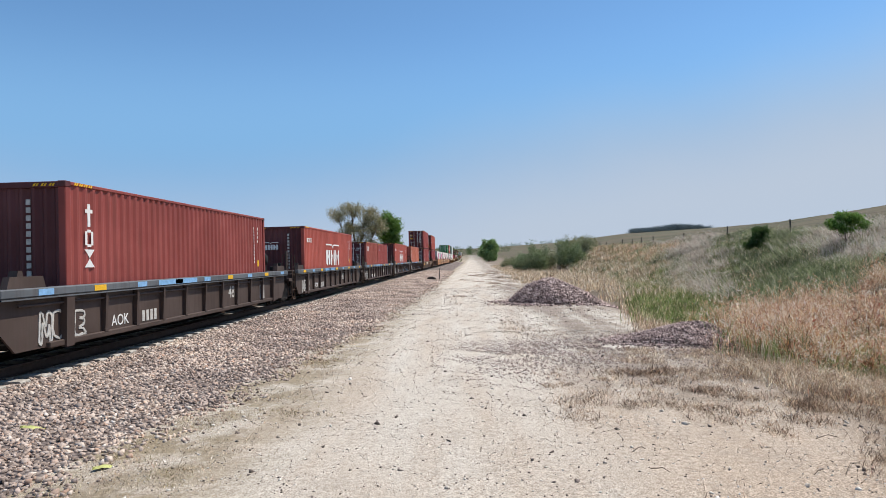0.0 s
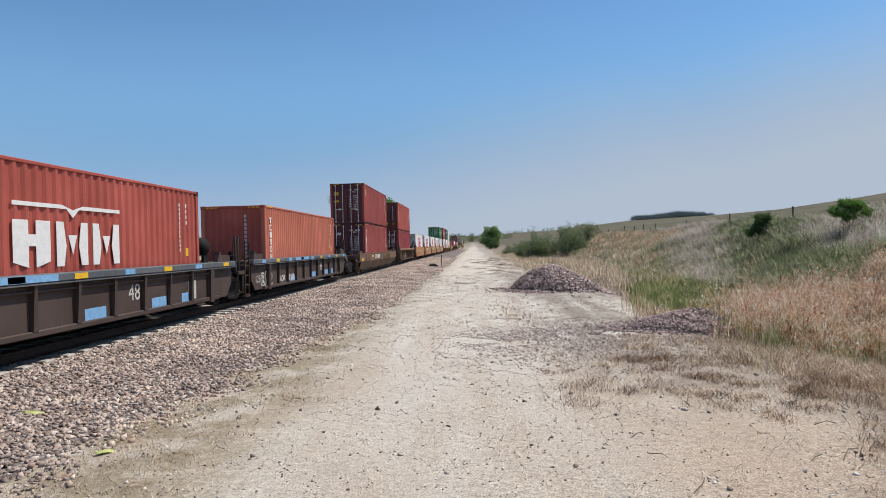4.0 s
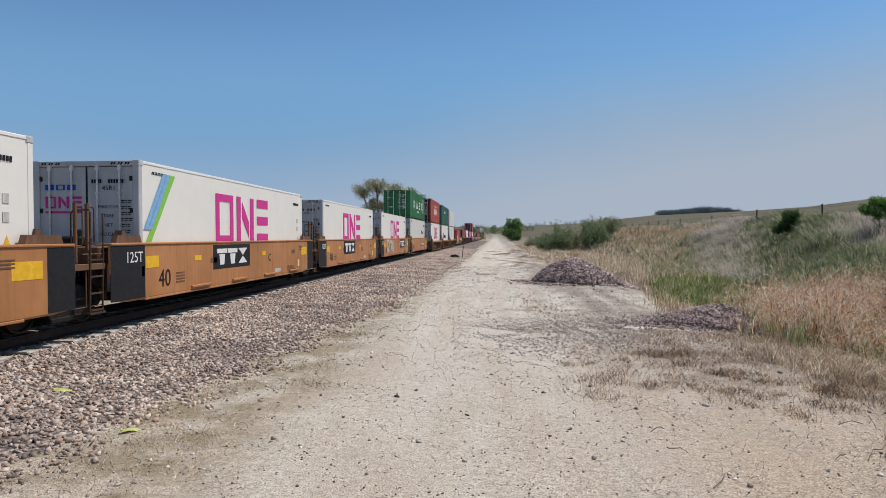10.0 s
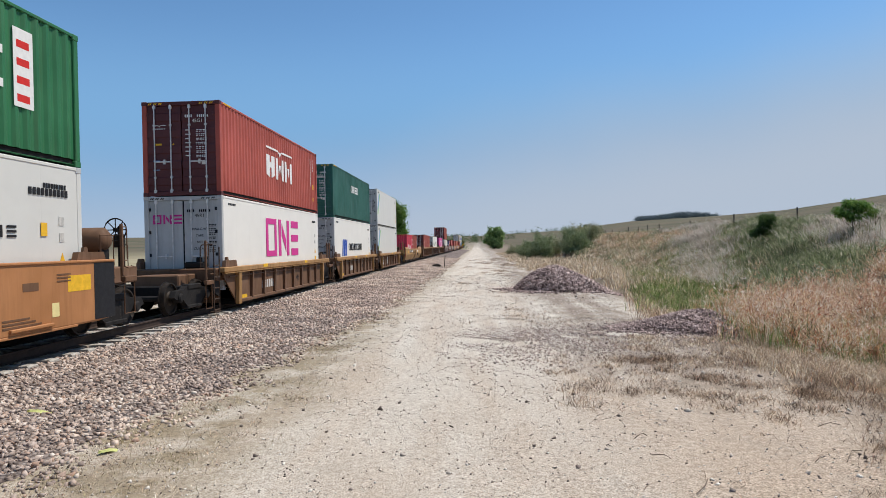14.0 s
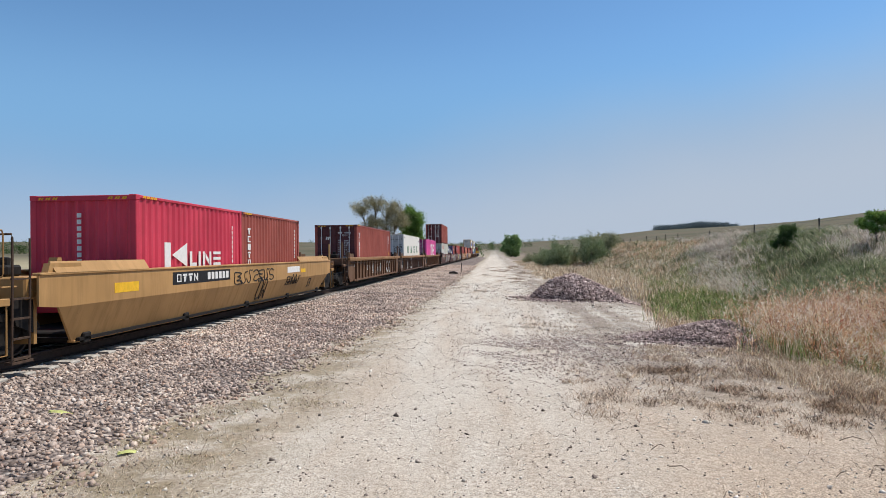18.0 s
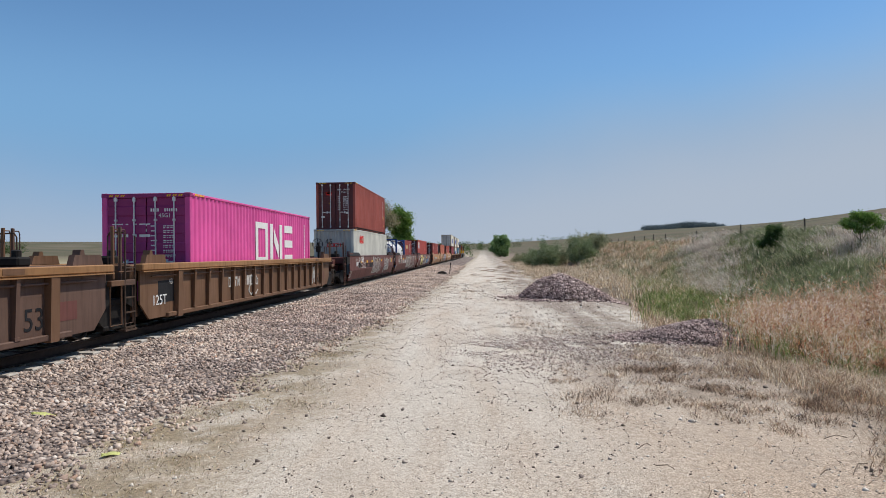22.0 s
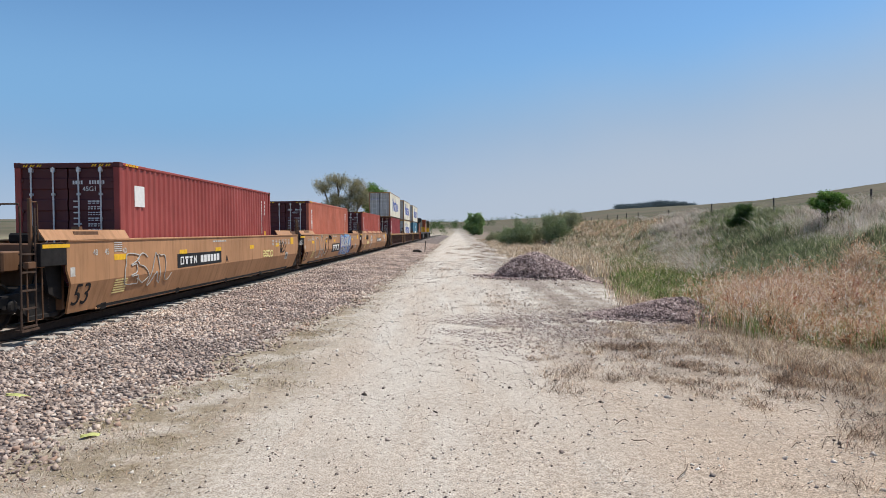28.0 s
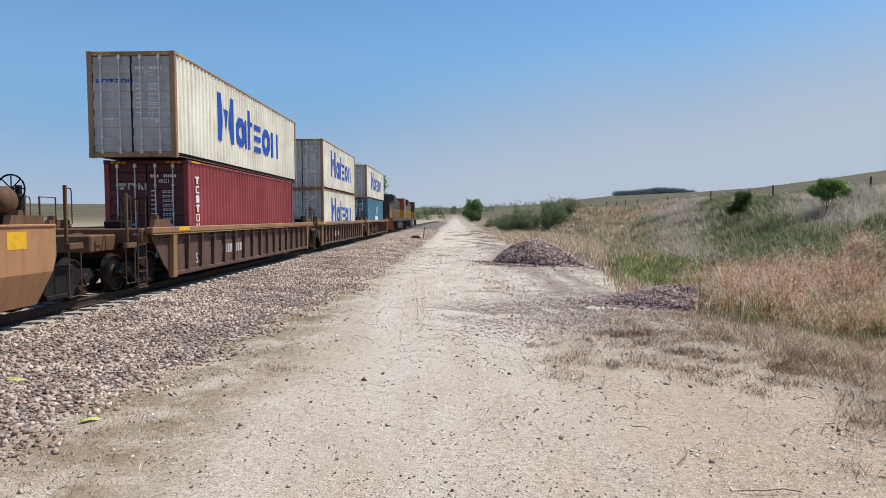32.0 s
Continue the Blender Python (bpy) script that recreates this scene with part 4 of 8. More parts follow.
# ---------------------------------------------------------------- well cars
def well_car(centre, Ls, top, bot, style, mat, trucks, label, ribs=1.4, brake=False, tank=None, chord_mat=None, blocks=(), bend=0.42, cut=0.6, signs=(), group="well cars", end_mat=None, deck_near=1.3, deck_far=1.3, flaps=(), flap_mat=None, plate_box=False, square=False, tank_y=-0.35, ladder_mat=None):
    """One unit of a double-stack car. top and bot: side plate's edges above the rail."""
    ob = thing("well_car", label, "railway wagon", group)
    end_mat = end_mat or mat
    chord_mat = chord_mat or mat
    h = Ls / 2
    for s in (-1, 1):
        turn = (0, 0, 0 if s > 0 else 180)
        if style == "rib":
            def sheet():
                if square:
                    return Build().prism([(-h + 0.5, bot + 0.02), (h - 0.5, bot + 0.02), (h - 0.1, bot + 0.4), (h - 0.1, top - 0.02), (-h + 0.1, top - 0.02), (-h + 0.1, bot + 0.4)], "x", 1.30, 1.34).mesh("side_sheet", mat)
                return Build().prism([(-h + 1.3, bot + 0.02), (h - 1.3, bot + 0.02), (h - 0.9, bot + 0.32), (h - 0.25, top - 0.3), (h - 0.1, top - 0.02), (-h + 0.1, top - 0.02), (-h + 0.25, top - 0.3), (-h + 0.9, bot + 0.32)], "x", 1.30, 1.34).mesh("side_sheet", mat)
            part("side_sheet", cached(("sheet", Ls, top, bot, square, mat.name), sheet), ob, turn=turn)
            part("top_chord", cached(("chord", Ls, top, chord_mat.name), lambda: Build().box(1.27, 1.47, -h, h, top - 0.155, top, 0.02).box(1.44, 1.485, -h, h, top - 0.19, top - 0.165).mesh("top_chord", chord_mat)), ob, turn=turn)
            part("bottom_sill", cached(("sill", Ls, bot, mat.name), lambda: Build().box(1.25, 1.42, -h + 1.3, h - 1.3, bot, bot + 0.11, 0.015).mesh("bottom_sill", mat)), ob, turn=turn)
            part("inner_rail", cached(("irail", Ls, top, mat.name), lambda: Build().tube([(1.40, -h + 0.5, top - 0.30), (1.40, h - 0.5, top - 0.30)], 0.022).mesh("inner_rail", mat)), ob, turn=turn)
            n = round((Ls - 2.6) / ribs)
            rib = cached(("rib", top, bot, mat.name), lambda: Build().prism([(1.335, bot + 0.10), (1.415, bot + 0.10), (1.455, top - 0.16), (1.335, top - 0.16)], "y", -0.045, 0.045).box(1.37, 1.43, -0.065, 0.065, bot + 0.1, bot + 0.16).mesh("rib", mat))
            wide = cached(("widerib", top, bot, square, chord_mat.name), lambda: Build().prism([(1.335, bot - 0.03), (1.45, bot - 0.03), (1.475, top - 0.16), (1.335, top - 0.16)], "y", -0.12, 0.12).mesh("end_post", mat if square else chord_mat))
            for i in range(n + 1):
                y = -h + (1.85 if square else 1.3) + i * (Ls - (3.7 if square else 2.6)) / n
                if i in (0, n):
                    part("end_post", wide, ob, (0, y * s, 0), turn=turn)
                else:
                    part("rib", rib, ob, (0, y * s, 0), turn=turn)
        else:
            fold = bot + bend * (top - bot)
            def plate():
                b = Build()
                e = cut
                ring = [(-h, top), (h, top), (h, max(fold + 0.05, top - 0.55)), (h - e * 0.4, fold), (-h + e * 0.4, fold), (-h, max(fold + 0.05, top - 0.55))]
                for x in (1.42, 1.38):
                    b.v += [(x, y, z) for y, z in ring]
                xb = 1.42 - 0.50 * bend
                b.v += [(xb, h - e, bot), (xb, -h + e, bot), (xb - 0.04, h - e, bot), (xb - 0.04, -h + e, bot)]
                b.f += [(0, 1, 2, 3, 4, 5), (6, 11, 10, 9, 8, 7), (4, 3, 12, 13), (10, 15, 14, 9), (13, 12, 14, 15), (0, 6, 7, 1), (1, 7, 8, 2), (2, 8, 9, 3), (3, 9, 14, 12), (5, 4, 10, 11), (0, 5, 11, 6), (4, 13, 15, 10)]
                return b.mesh("side_plate", mat)
            part("side_plate", cached(("plate", Ls, top, bot, bend, cut, mat.name), plate), ob, turn=turn)
            part("top_flange", cached(("flange", Ls, top, chord_mat.name), lambda: Build().box(1.28, 1.445, -h + 0.02, h - 0.02, top - 0.004, top + 0.045, 0.012).mesh("top_flange", chord_mat)), ob, turn=turn)
            part("bottom_sill", cached(("sillB", Ls, bot, bend, mat.name), lambda: Build().box(1.30 - 0.50 * bend, 1.44 - 0.50 * bend, -h + 1.3, h - 1.3, bot - 0.03, bot + 0.02, 0.01).mesh("bottom_sill", mat)), ob, turn=turn)
            if s > 0:
                for y0, y1 in flaps:
                    part("guide_flap", Build().prism([(1.43, top + 0.035), (1.45, top + 0.035), (1.325, top + 0.235), (1.30, top + 0.235)], "y", y0, y1).mesh("guide_flap", flap_mat or mat), ob)
                if plate_box:
                    part("number_box", Build().box(1.30, 1.425, -h - 0.8, -h - 0.005, 1.14, 1.56, 0.01).box(1.15, 1.30, -h - 0.7, -h, 1.2, 1.5).mesh("number_box", BLACKSTEEL), ob)
            if blocks:
                stepm = cached(("step", mat.name), lambda: Build().box(1.40, 1.47, -0.55, 0.55, -0.03, 0.03, 0.012).mesh("guide_bar", mat))
                for y in blocks:
                    part("guide_bar", stepm, ob, (0, y * s, bot + 0.10), turn=turn)
    part("well_floor", cached(("wfloor", Ls, bot), lambda: Build().box(-1.24, 1.24, -h + 1.35, h - 1.35, bot + 0.0, bot + 0.06).mesh("well_floor", BLACKSTEEL)), ob)
    n = 5
    for i in range(n):
        part("cross_member", cached(("cross", bot), lambda: Build().box(-1.24, 1.24, -0.12, 0.12, bot - 0.06, bot + 0.14, 0.02).mesh("cross_member", BLACKSTEEL)), ob, (0, -h + 1.6 + i * (Ls - 3.2) / (n - 1), 0))
    for e, dl in ((-1, deck_near), (1, deck_far)):
        deck = cached(("deck", round(dl, 2), top, end_mat.name), lambda: Build().box(-1.25, 1.25, -0.75, 0.15, top - 0.40, top - 0.02, 0.03).box(-0.62, 0.62, 0.05, dl, top - 0.55, top - 0.16, 0.03).box(-1.2, 1.2, -0.2, -0.12, bot + 0.1, top - 0.3).mesh("end_deck", end_mat))
        part("end_deck", deck, ob, (0, e * (h - 0.05), 0), turn=(0, 0, 0 if e > 0 else 180))
        stop = cached(("stop", end_mat.name), lambda: Build().prism([(-0.5, 0), (0.5, 0), (0.42, 0.20), (-0.42, 0.20)], "x", -0.06, 0.06).prism([(-0.14, 0.02), (0.14, 0.02), (0.05, 0.30), (-0.05, 0.30)], "x", -0.22, -0.06).mesh("corner_guide", end_mat))
        for s in (-1, 1):
            part("corner_guide", stop, ob, (s * 1.33, e * (h - 0.75), top))
        hoop = cached(("hoop", top, end_mat.name), lambda: Build().box(-0.03, 0.03, -0.05, 0.01, top - 0.45, top + 0.80, 0.008).tube([(0, 0.0, top + 0.74), (0, 0.17, top + 0.74), (0, 0.20, top + 0.68), (0, 0.20, top + 0.05), (0, 0.17, top), (0, 0.0, top)], 0.014, 6).tube([(0, 0.0, top - 0.12), (0.12, 0.0, top - 0.16), (0.12, 0.32, top - 0.16), (0, 0.36, top - 0.12)], 0.014, 6).mesh("stanchion", end_mat))
        for s in (-1, 1):
            part("stanchion", hoop, ob, (1.20 * s, e * (h + 0.72), 0))
            stirrup = cached(("stirrup", top, bot, end_mat.name), lambda: Build().tube([(0, -0.21, top - 0.42), (0, -0.21, bot + 0.02), (0, 0.21, bot + 0.02), (0, 0.21, top - 0.42)], 0.017, 6).box(-0.05, 0.05, -0.24, 0.24, top - 0.46, top - 0.34, 0.01).mesh("sill_step", end_mat))
            part("sill_step", stirrup, ob, (1.30 * s, e * (h + 0.80), 0))
        rig = cached(("rig", top), lambda: Build().tube([(-1.1, 0.02, top - 0.42), (0.2, 0.25, top - 0.46), (1.1, 0.02, top - 0.42)], 0.022, 6).tube([(0.2, 0.25, top - 0.46), (0.25, 0.6, 0.9), (0.3, 0.7, 0.6)], 0.02, 6).mesh("uncoupling_rod", BLACKSTEEL))
        part("uncoupling_rod", rig, ob, (0, e * (h + 0.1), 0), turn=(0, 0, 0 if e > 0 else 180))
        boxm = cached(("vbox", top), lambda: Build().box(-0.28, 0.28, -0.2, 0.2, top - 0.02, top + 0.18, 0.04).lathe([(top + 0.18, 0.09), (top + 0.30, 0.09), (top + 0.32, 0.04)], "z", (0.1, 0, 0), 12).mesh("brake_valve", BLACKSTEEL))
        part("brake_valve", boxm, ob, (-0.45 * e, e * (h - 0.35), 0))
        for k in (-1, 1):
            pipe = cached(("pipe", top, bot), lambda: Build().tube([(0, -0.9, top - 0.5), (0, -0.2, top - 0.5), (0.04, 0.1, bot + 0.3), (0, 0.5, bot + 0.2)], 0.03, 6).mesh("brake_pipe", BLACKSTEEL))
            part("brake_pipe", pipe, ob, (k * 0.78, e * (h + 0.1), 0), turn=(0, 0, 0 if e > 0 else 180))
        skirt = cached(("skirt", top, bot), lambda: Build().prism([(0.0, top - 0.35), (0.55, top - 0.35), (0.40, bot + 0.45), (0.0, bot + 0.30)], "x", -0.03, 0.03).mesh("end_gusset", BLACKSTEEL))
        for k in (-1, 1):
            part("end_gusset", skirt, ob, (k * 1.18, e * (h - 0.15), 0), turn=(0, 0, 0 if e > 0 else 180))
        # ladder on both flanks at the end of the unit
        def lad():
            b = Build()
            for k in (-0.2, 0.2):
                b.tube([(0, k, bot - 0.10), (0.02, k, top - 0.1), (0.02, k, top + 0.62)], 0.02)
                if k < 0:
                    b.tube([(0.02, k, top + 0.62), (-0.04, k + 0.06, top + 0.68), (-0.35, k + 0.06, top + 0.68), (-0.40, k + 0.06, top + 0.60), (-0.40, k + 0.06, top)], 0.018)
            for i in range(5):
                zz = bot - 0.06 + i * 0.32
                b.box(-0.02, 0.03, -0.2, 0.2, zz - 0.015, zz + 0.015)
            b.box(-0.10, 0.04, -0.24, 0.24, bot - 0.14, bot - 0.10)
            return b.mesh("ladder", ladder_mat or LADDER)
        part("ladder", cached(("lad", top, bot, ladder_mat is None), lad), ob, (1.32 * (1 if e < 0 else -1), e * (h + (1.02 if plate_box and e < 0 else 0.30)), 0), turn=(0, 0, 0 if e < 0 else 180))
    if brake:
        y = h + brake if brake > 0 else -h + brake
        part("brake_stand", cached(("bstand", top, end_mat.name), lambda: Build().box(-0.05, 0.05, -0.05, 0.05, top - 0.3, top + 0.80, 0.015).box(-0.12, 0.12, -0.16, 0.02, top + 0.30, top + 0.62, 0.03).mesh("brake_stand", BLACKSTEEL)), ob, (0.35, y, 0))
        def rim():
            b = Build()
            pts = [(0.27 * math.cos(6.2832 * i / 22), 0, 0.27 * math.sin(6.2832 * i / 22)) for i in range(23)]
            b.tube(pts, 0.018, 6)
            for i in range(4):
                a = math.pi * i / 4
                b.tube([(-0.26 * math.cos(a), 0.01, -0.26 * math.sin(a)), (0.26 * math.cos(a), 0.01, 0.26 * math.sin(a))], 0.013, 5)
            b.lathe([(-0.03, 0.05), (0.04, 0.05)], "y", (0, 0, 0), 12)
            return b.mesh("brake_wheel", BLACKSTEEL)
        part("brake_wheel", cached("bwheel", rim), ob, (0.35, y - 0.22, top + 0.72))
        for s in (-1, 1):
            part("grab_rail", cached(("grab", top, end_mat.name), lambda: Build().tube([(0, -0.25, top - 0.1), (0, -0.25, top + 0.55), (0, 0.25, top + 0.55), (0, 0.25, top - 0.1)], 0.02).mesh("grab_rail", end_mat)), ob, (s * 1.1, h + 0.3, 0))
    if tank:
        part("air_reservoir", cached(("tank", tank.name), lambda: Build().lathe([(-0.62, 0.03), (-0.60, 0.18), (-0.50, 0.275), (0.50, 0.275), (0.60, 0.18), (0.62, 0.03)], "x", (0, 0, 0), 20).mesh("air_reservoir", tank, True)), ob, (0.12, h + tank_y, top + 0.47))
        part("tank_bracket", cached(("tbracket", top), lambda: Build().box(-0.42, -0.34, -0.16, 0.16, top - 0.45, top + 0.26, 0.01).box(0.58, 0.66, -0.16, 0.16, top - 0.45, top + 0.26, 0.01).box(-0.5, 0.75, -0.2, 0.2, top - 0.45, top - 0.38).mesh("tank_bracket", BLACKSTEEL)), ob, (0, h + tank_y, 0))
    part("coupler", cached("coupler", lambda: Build().box(-0.14, 0.14, -0.1, 1.2, 0.62, 0.86, 0.03).box(-0.2, 0.2, 1.0, 1.35, 0.55, 0.95, 0.05).mesh("coupler", BLACKSTEEL)), ob, (0, h, 0))
    hose = cached("hose", lambda: Build().tube([(0, 0, 0.75), (0.05, 0.25, 0.45), (0.05, 0.6, 0.35), (0, 0.9, 0.5)], 0.028).mesh("air_hose", RUBBER))
    part("air_hose", hose, ob, (0.5, h + 0.1, 0))
    for y in trucks:
        truck(ob, y - centre)
    def flank(z):
        """The side's outer face at a height."""
        if style == "rib":
            return 1.472 if z > top - 0.16 else 1.341
        fold = bot + bend * (top - bot)
        return 1.421 if z > fold else 1.421 - 0.50 * bend * (fold - z) / (fold - bot)

    edge = top - 0.16 if style == "rib" else bot + bend * (top - bot)

    def skinned(polys, m, off, name):
        """Painted outlines that lie on the side, bent where it bends."""
        b = Build()
        for poly in polys:
            for keep in (1, -1):
                out = []
                for (a0, c0), (a1, c1) in zip(poly, poly[1:] + poly[:1]):
                    d0, d1 = (c0 - edge) * keep, (c1 - edge) * keep
                    if d0 >= 0:
                        out.append((a0, c0))
                    if d0 * d1 < 0:
                        f = d0 / (d0 - d1)
                        out.append((a0 + (a1 - a0) * f, edge))
                if len(out) > 2:
                    k, n = len(b.v), len(out)
                    nudge = 1e-4 * keep
                    b.v += [(flank(c + nudge) + off, a, c) for a, c in out] + [(flank(c + nudge) - 0.004, a, c) for a, c in out]
                    b.f += [tuple(k + i for i in range(n)), tuple(k + n + i for i in reversed(range(n)))]
                    b.f += [(k + i, k + n + i, k + n + (i + 1) % n, k + (i + 1) % n) for i in range(n)]
        return b.mesh(name, m)

    coats = 0
    for what, y, z, size, m, extra in signs:
        if what == "text":
            me = lettering(extra, size, m).copy()
            for vert in me.vertices:
                vert.co.z += flank(z + vert.co.y) - flank(z)
            part("lettering", me, ob, (flank(z) + 0.004, y, z), turn=(90, 0, 90))
        elif what == "panel":
            part("sign_panel", skinned([rect(y, y + size, z, z + extra)], m, 0.003, "sign_panel"), ob)
        elif what == "marks":
            polys = [[(y + a + p * w2, z + c + q * h2) for p, q in poly] for g, a, c, w2, h2 in extra for poly in GLYPHS[g]]
            tagged(part("fine_lettering", skinned(polys, m, 0.007, "fine_lettering"), ob), kind="stuff")
        elif what == "scrawl":
            seed, w2, h2, loops, thick = extra
            tagged(part("graffiti", scrawl(seed, w2, h2, m, lambda c, z=z, over=0.004 * coats: flank(z + c) + over, loops, thick), ob, (0, y, z), "spray-painted loops"), kind="stuff")
            coats += 1
    TRAIN.append((ob, centre, 0.0))
    return ob


# ---------------------------------------------------------------- what the train is made of, front to back
def red(r, g, b, d=0.22, k=0.25):
    return paint((round(r * 1.26, 4), round(g * 1.26, 4), round(b * 1.22, 4)), d, k, 0.5, "container_paint")


MAROON, BRIGHTRED, RUST = red(0.21, 0.038, 0.030), red(0.34, 0.066, 0.046), red(0.43, 0.122, 0.072)
CRIMSON, BROWNRED, WINERED = red(0.47, 0.028, 0.060), red(0.265, 0.056, 0.040), red(0.23, 0.032, 0.036)
# second one: red ends turned from the sun, shade put into the paint
DARKRED, SHADEDRED = red(0.26, 0.046, 0.039), red(0.075, 0.013, 0.015)
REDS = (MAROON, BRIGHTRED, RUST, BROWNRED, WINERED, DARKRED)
PINK = red(0.58, 0.07, 0.27, 0.12, 0.1)
# the same pink darkened for its unlit door end, shade held in the colour
SHADEDPINK = red(0.26, 0.02, 0.12, 0.15, 0.1)
GREENBOX, TEALGREEN = red(0.016, 0.125, 0.045), red(0.018, 0.095, 0.075)
TEALBLUE = red(0.055, 0.16, 0.24)
REEFER = plain("white_reefer_panel", (0.83, 0.80, 0.73), 0.4, 0, 0.03, 1.2)
GREYREEFER = plain("off_white_reefer_panel", (0.66, 0.65, 0.60), 0.45, 0, 0.03, 1.2)
# grey doors, their tone lowered further to hold the shade on that end
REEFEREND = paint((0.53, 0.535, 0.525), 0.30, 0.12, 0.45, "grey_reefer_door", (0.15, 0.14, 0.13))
CREAMBOX = paint((0.88, 0.82, 0.67), 0.45, 0.8, 0.5, "cream_container_paint", (0.42, 0.25, 0.11))
RUSTCREAM = paint((0.37, 0.22, 0.12), 0.75, 0.95, 0.6, "rusted_cream_edge_paint", (0.22, 0.10, 0.045))
GREYWHITE = paint((0.63, 0.62, 0.54), 0.2, 0.15, 0.5, "pale_grey_container_paint", (0.25, 0.22, 0.17))
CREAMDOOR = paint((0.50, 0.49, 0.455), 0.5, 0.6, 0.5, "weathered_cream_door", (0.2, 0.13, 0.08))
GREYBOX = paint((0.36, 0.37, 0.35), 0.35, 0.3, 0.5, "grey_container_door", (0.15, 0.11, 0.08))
DIRTY = (0.07, 0.05, 0.035)
CARBROWN = paint((0.062, 0.038, 0.029), 0.5, 0.45, 0.65, "dark_brown_car_paint", (0.072, 0.055, 0.044))
CHORDGREY = paint((0.10, 0.11, 0.12), 0.4, 0.5, 0.6, "grey_chord_paint", DIRTY)
WEATHERTAN = paint((0.17, 0.095, 0.05), 0.55, 0.6, 0.65, "weathered_tan_car_paint", (0.06, 0.045, 0.035))
CARRUST = paint((0.115, 0.062, 0.042), 0.5, 0.5, 0.65, "brown_car_paint", (0.05, 0.035, 0.028))
ORANGE = paint((0.43, 0.182, 0.062), 0.22, 0.25, 0.55, "orange_car_paint", (0.12, 0.07, 0.04))
TAN = paint((0.42, 0.232, 0.08), 0.3, 0.3, 0.55, "tan_car_paint", (0.12, 0.08, 0.04))
OLDBROWN = paint((0.155, 0.076, 0.036), 0.5, 0.5, 0.65, "rusty_brown_car_paint", (0.06, 0.035, 0.02))
DEEPRED = paint((0.135, 0.040, 0.030), 0.45, 0.3, 0.6, "dark_red_car_paint", (0.06, 0.045, 0.04))
OCHRE = plain("worn_yellow_ladder", (0.50, 0.31, 0.06), 0.65, 0, 0.35, 5)
PURPLE = plain("grey_purple_spray", (0.22, 0.19, 0.26), 0.7, 0, 0.35, 3)
OLDORANGE = paint((0.43, 0.218, 0.10), 0.4, 0.35, 0.6, "faded_orange_car_paint", (0.13, 0.08, 0.045))

DOWNMARK = lambda h: [(column(-h + 0.55, 2.45, ("post", "hook", "bar", "post", "ring", "slant"), 0.26, 0.22), WHITE)]
IDS = lambda h, m=WHITE: [(column(h - 1.25, 2.5, ("bar",) * 11, 0.05, 0.085, 0.4) + column(h - 0.85, 2.5, ("bar",) * 4, 0.055, 0.10, 0.5), m), ([("bar", h - 0.9, 1.1, 0.17, 0.22), ("bar", h - 0.9, 0.55, 0.13, 0.16)], YELLOW)]
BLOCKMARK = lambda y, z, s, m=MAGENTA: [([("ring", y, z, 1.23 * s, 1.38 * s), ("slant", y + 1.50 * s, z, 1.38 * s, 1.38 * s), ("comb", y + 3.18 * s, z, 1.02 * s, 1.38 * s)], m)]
CRESTMARK = lambda y, z, s: [([("wing", y, z + 0.86 * s, 3.4 * s, 0.30 * s)] + row(y, z, ("shield", "twin", "twin"), 1.0 * s, 0.84 * s, 0.18), WHITE)]
RPANEL = lambda h: [([("arrow", -h + 0.55 + i * 0.13, 2.62, 0.13, 0.07) for i in range(5)], BLACK), ([("tri", h - 0.75, 1.0, 0.22, 0.24)], YELLOW), ([("bar", h - 0.72, 1.75, 0.14, 0.16), ("bar", h - 0.72, 1.45, 0.14, 0.16)], OFFWHITE), (row(h - 1.15, 2.42, ("bar",) * 9, 0.05, 0.09, 0.5), BLACK), ([("bar", h - 0.74, 0.55, 0.22, 0.3)], YELLOW)]
h40, h20, h45 = 6.096, 3.03, 6.86
DOORLOGO = [([("bar", -0.92, 2.2, 0.36, 0.26)], WHITE)]


def forty(at, z, mat, label, H=2.896, **k):
    return container(at, z, 12.192, H, mat, label=label, **k)


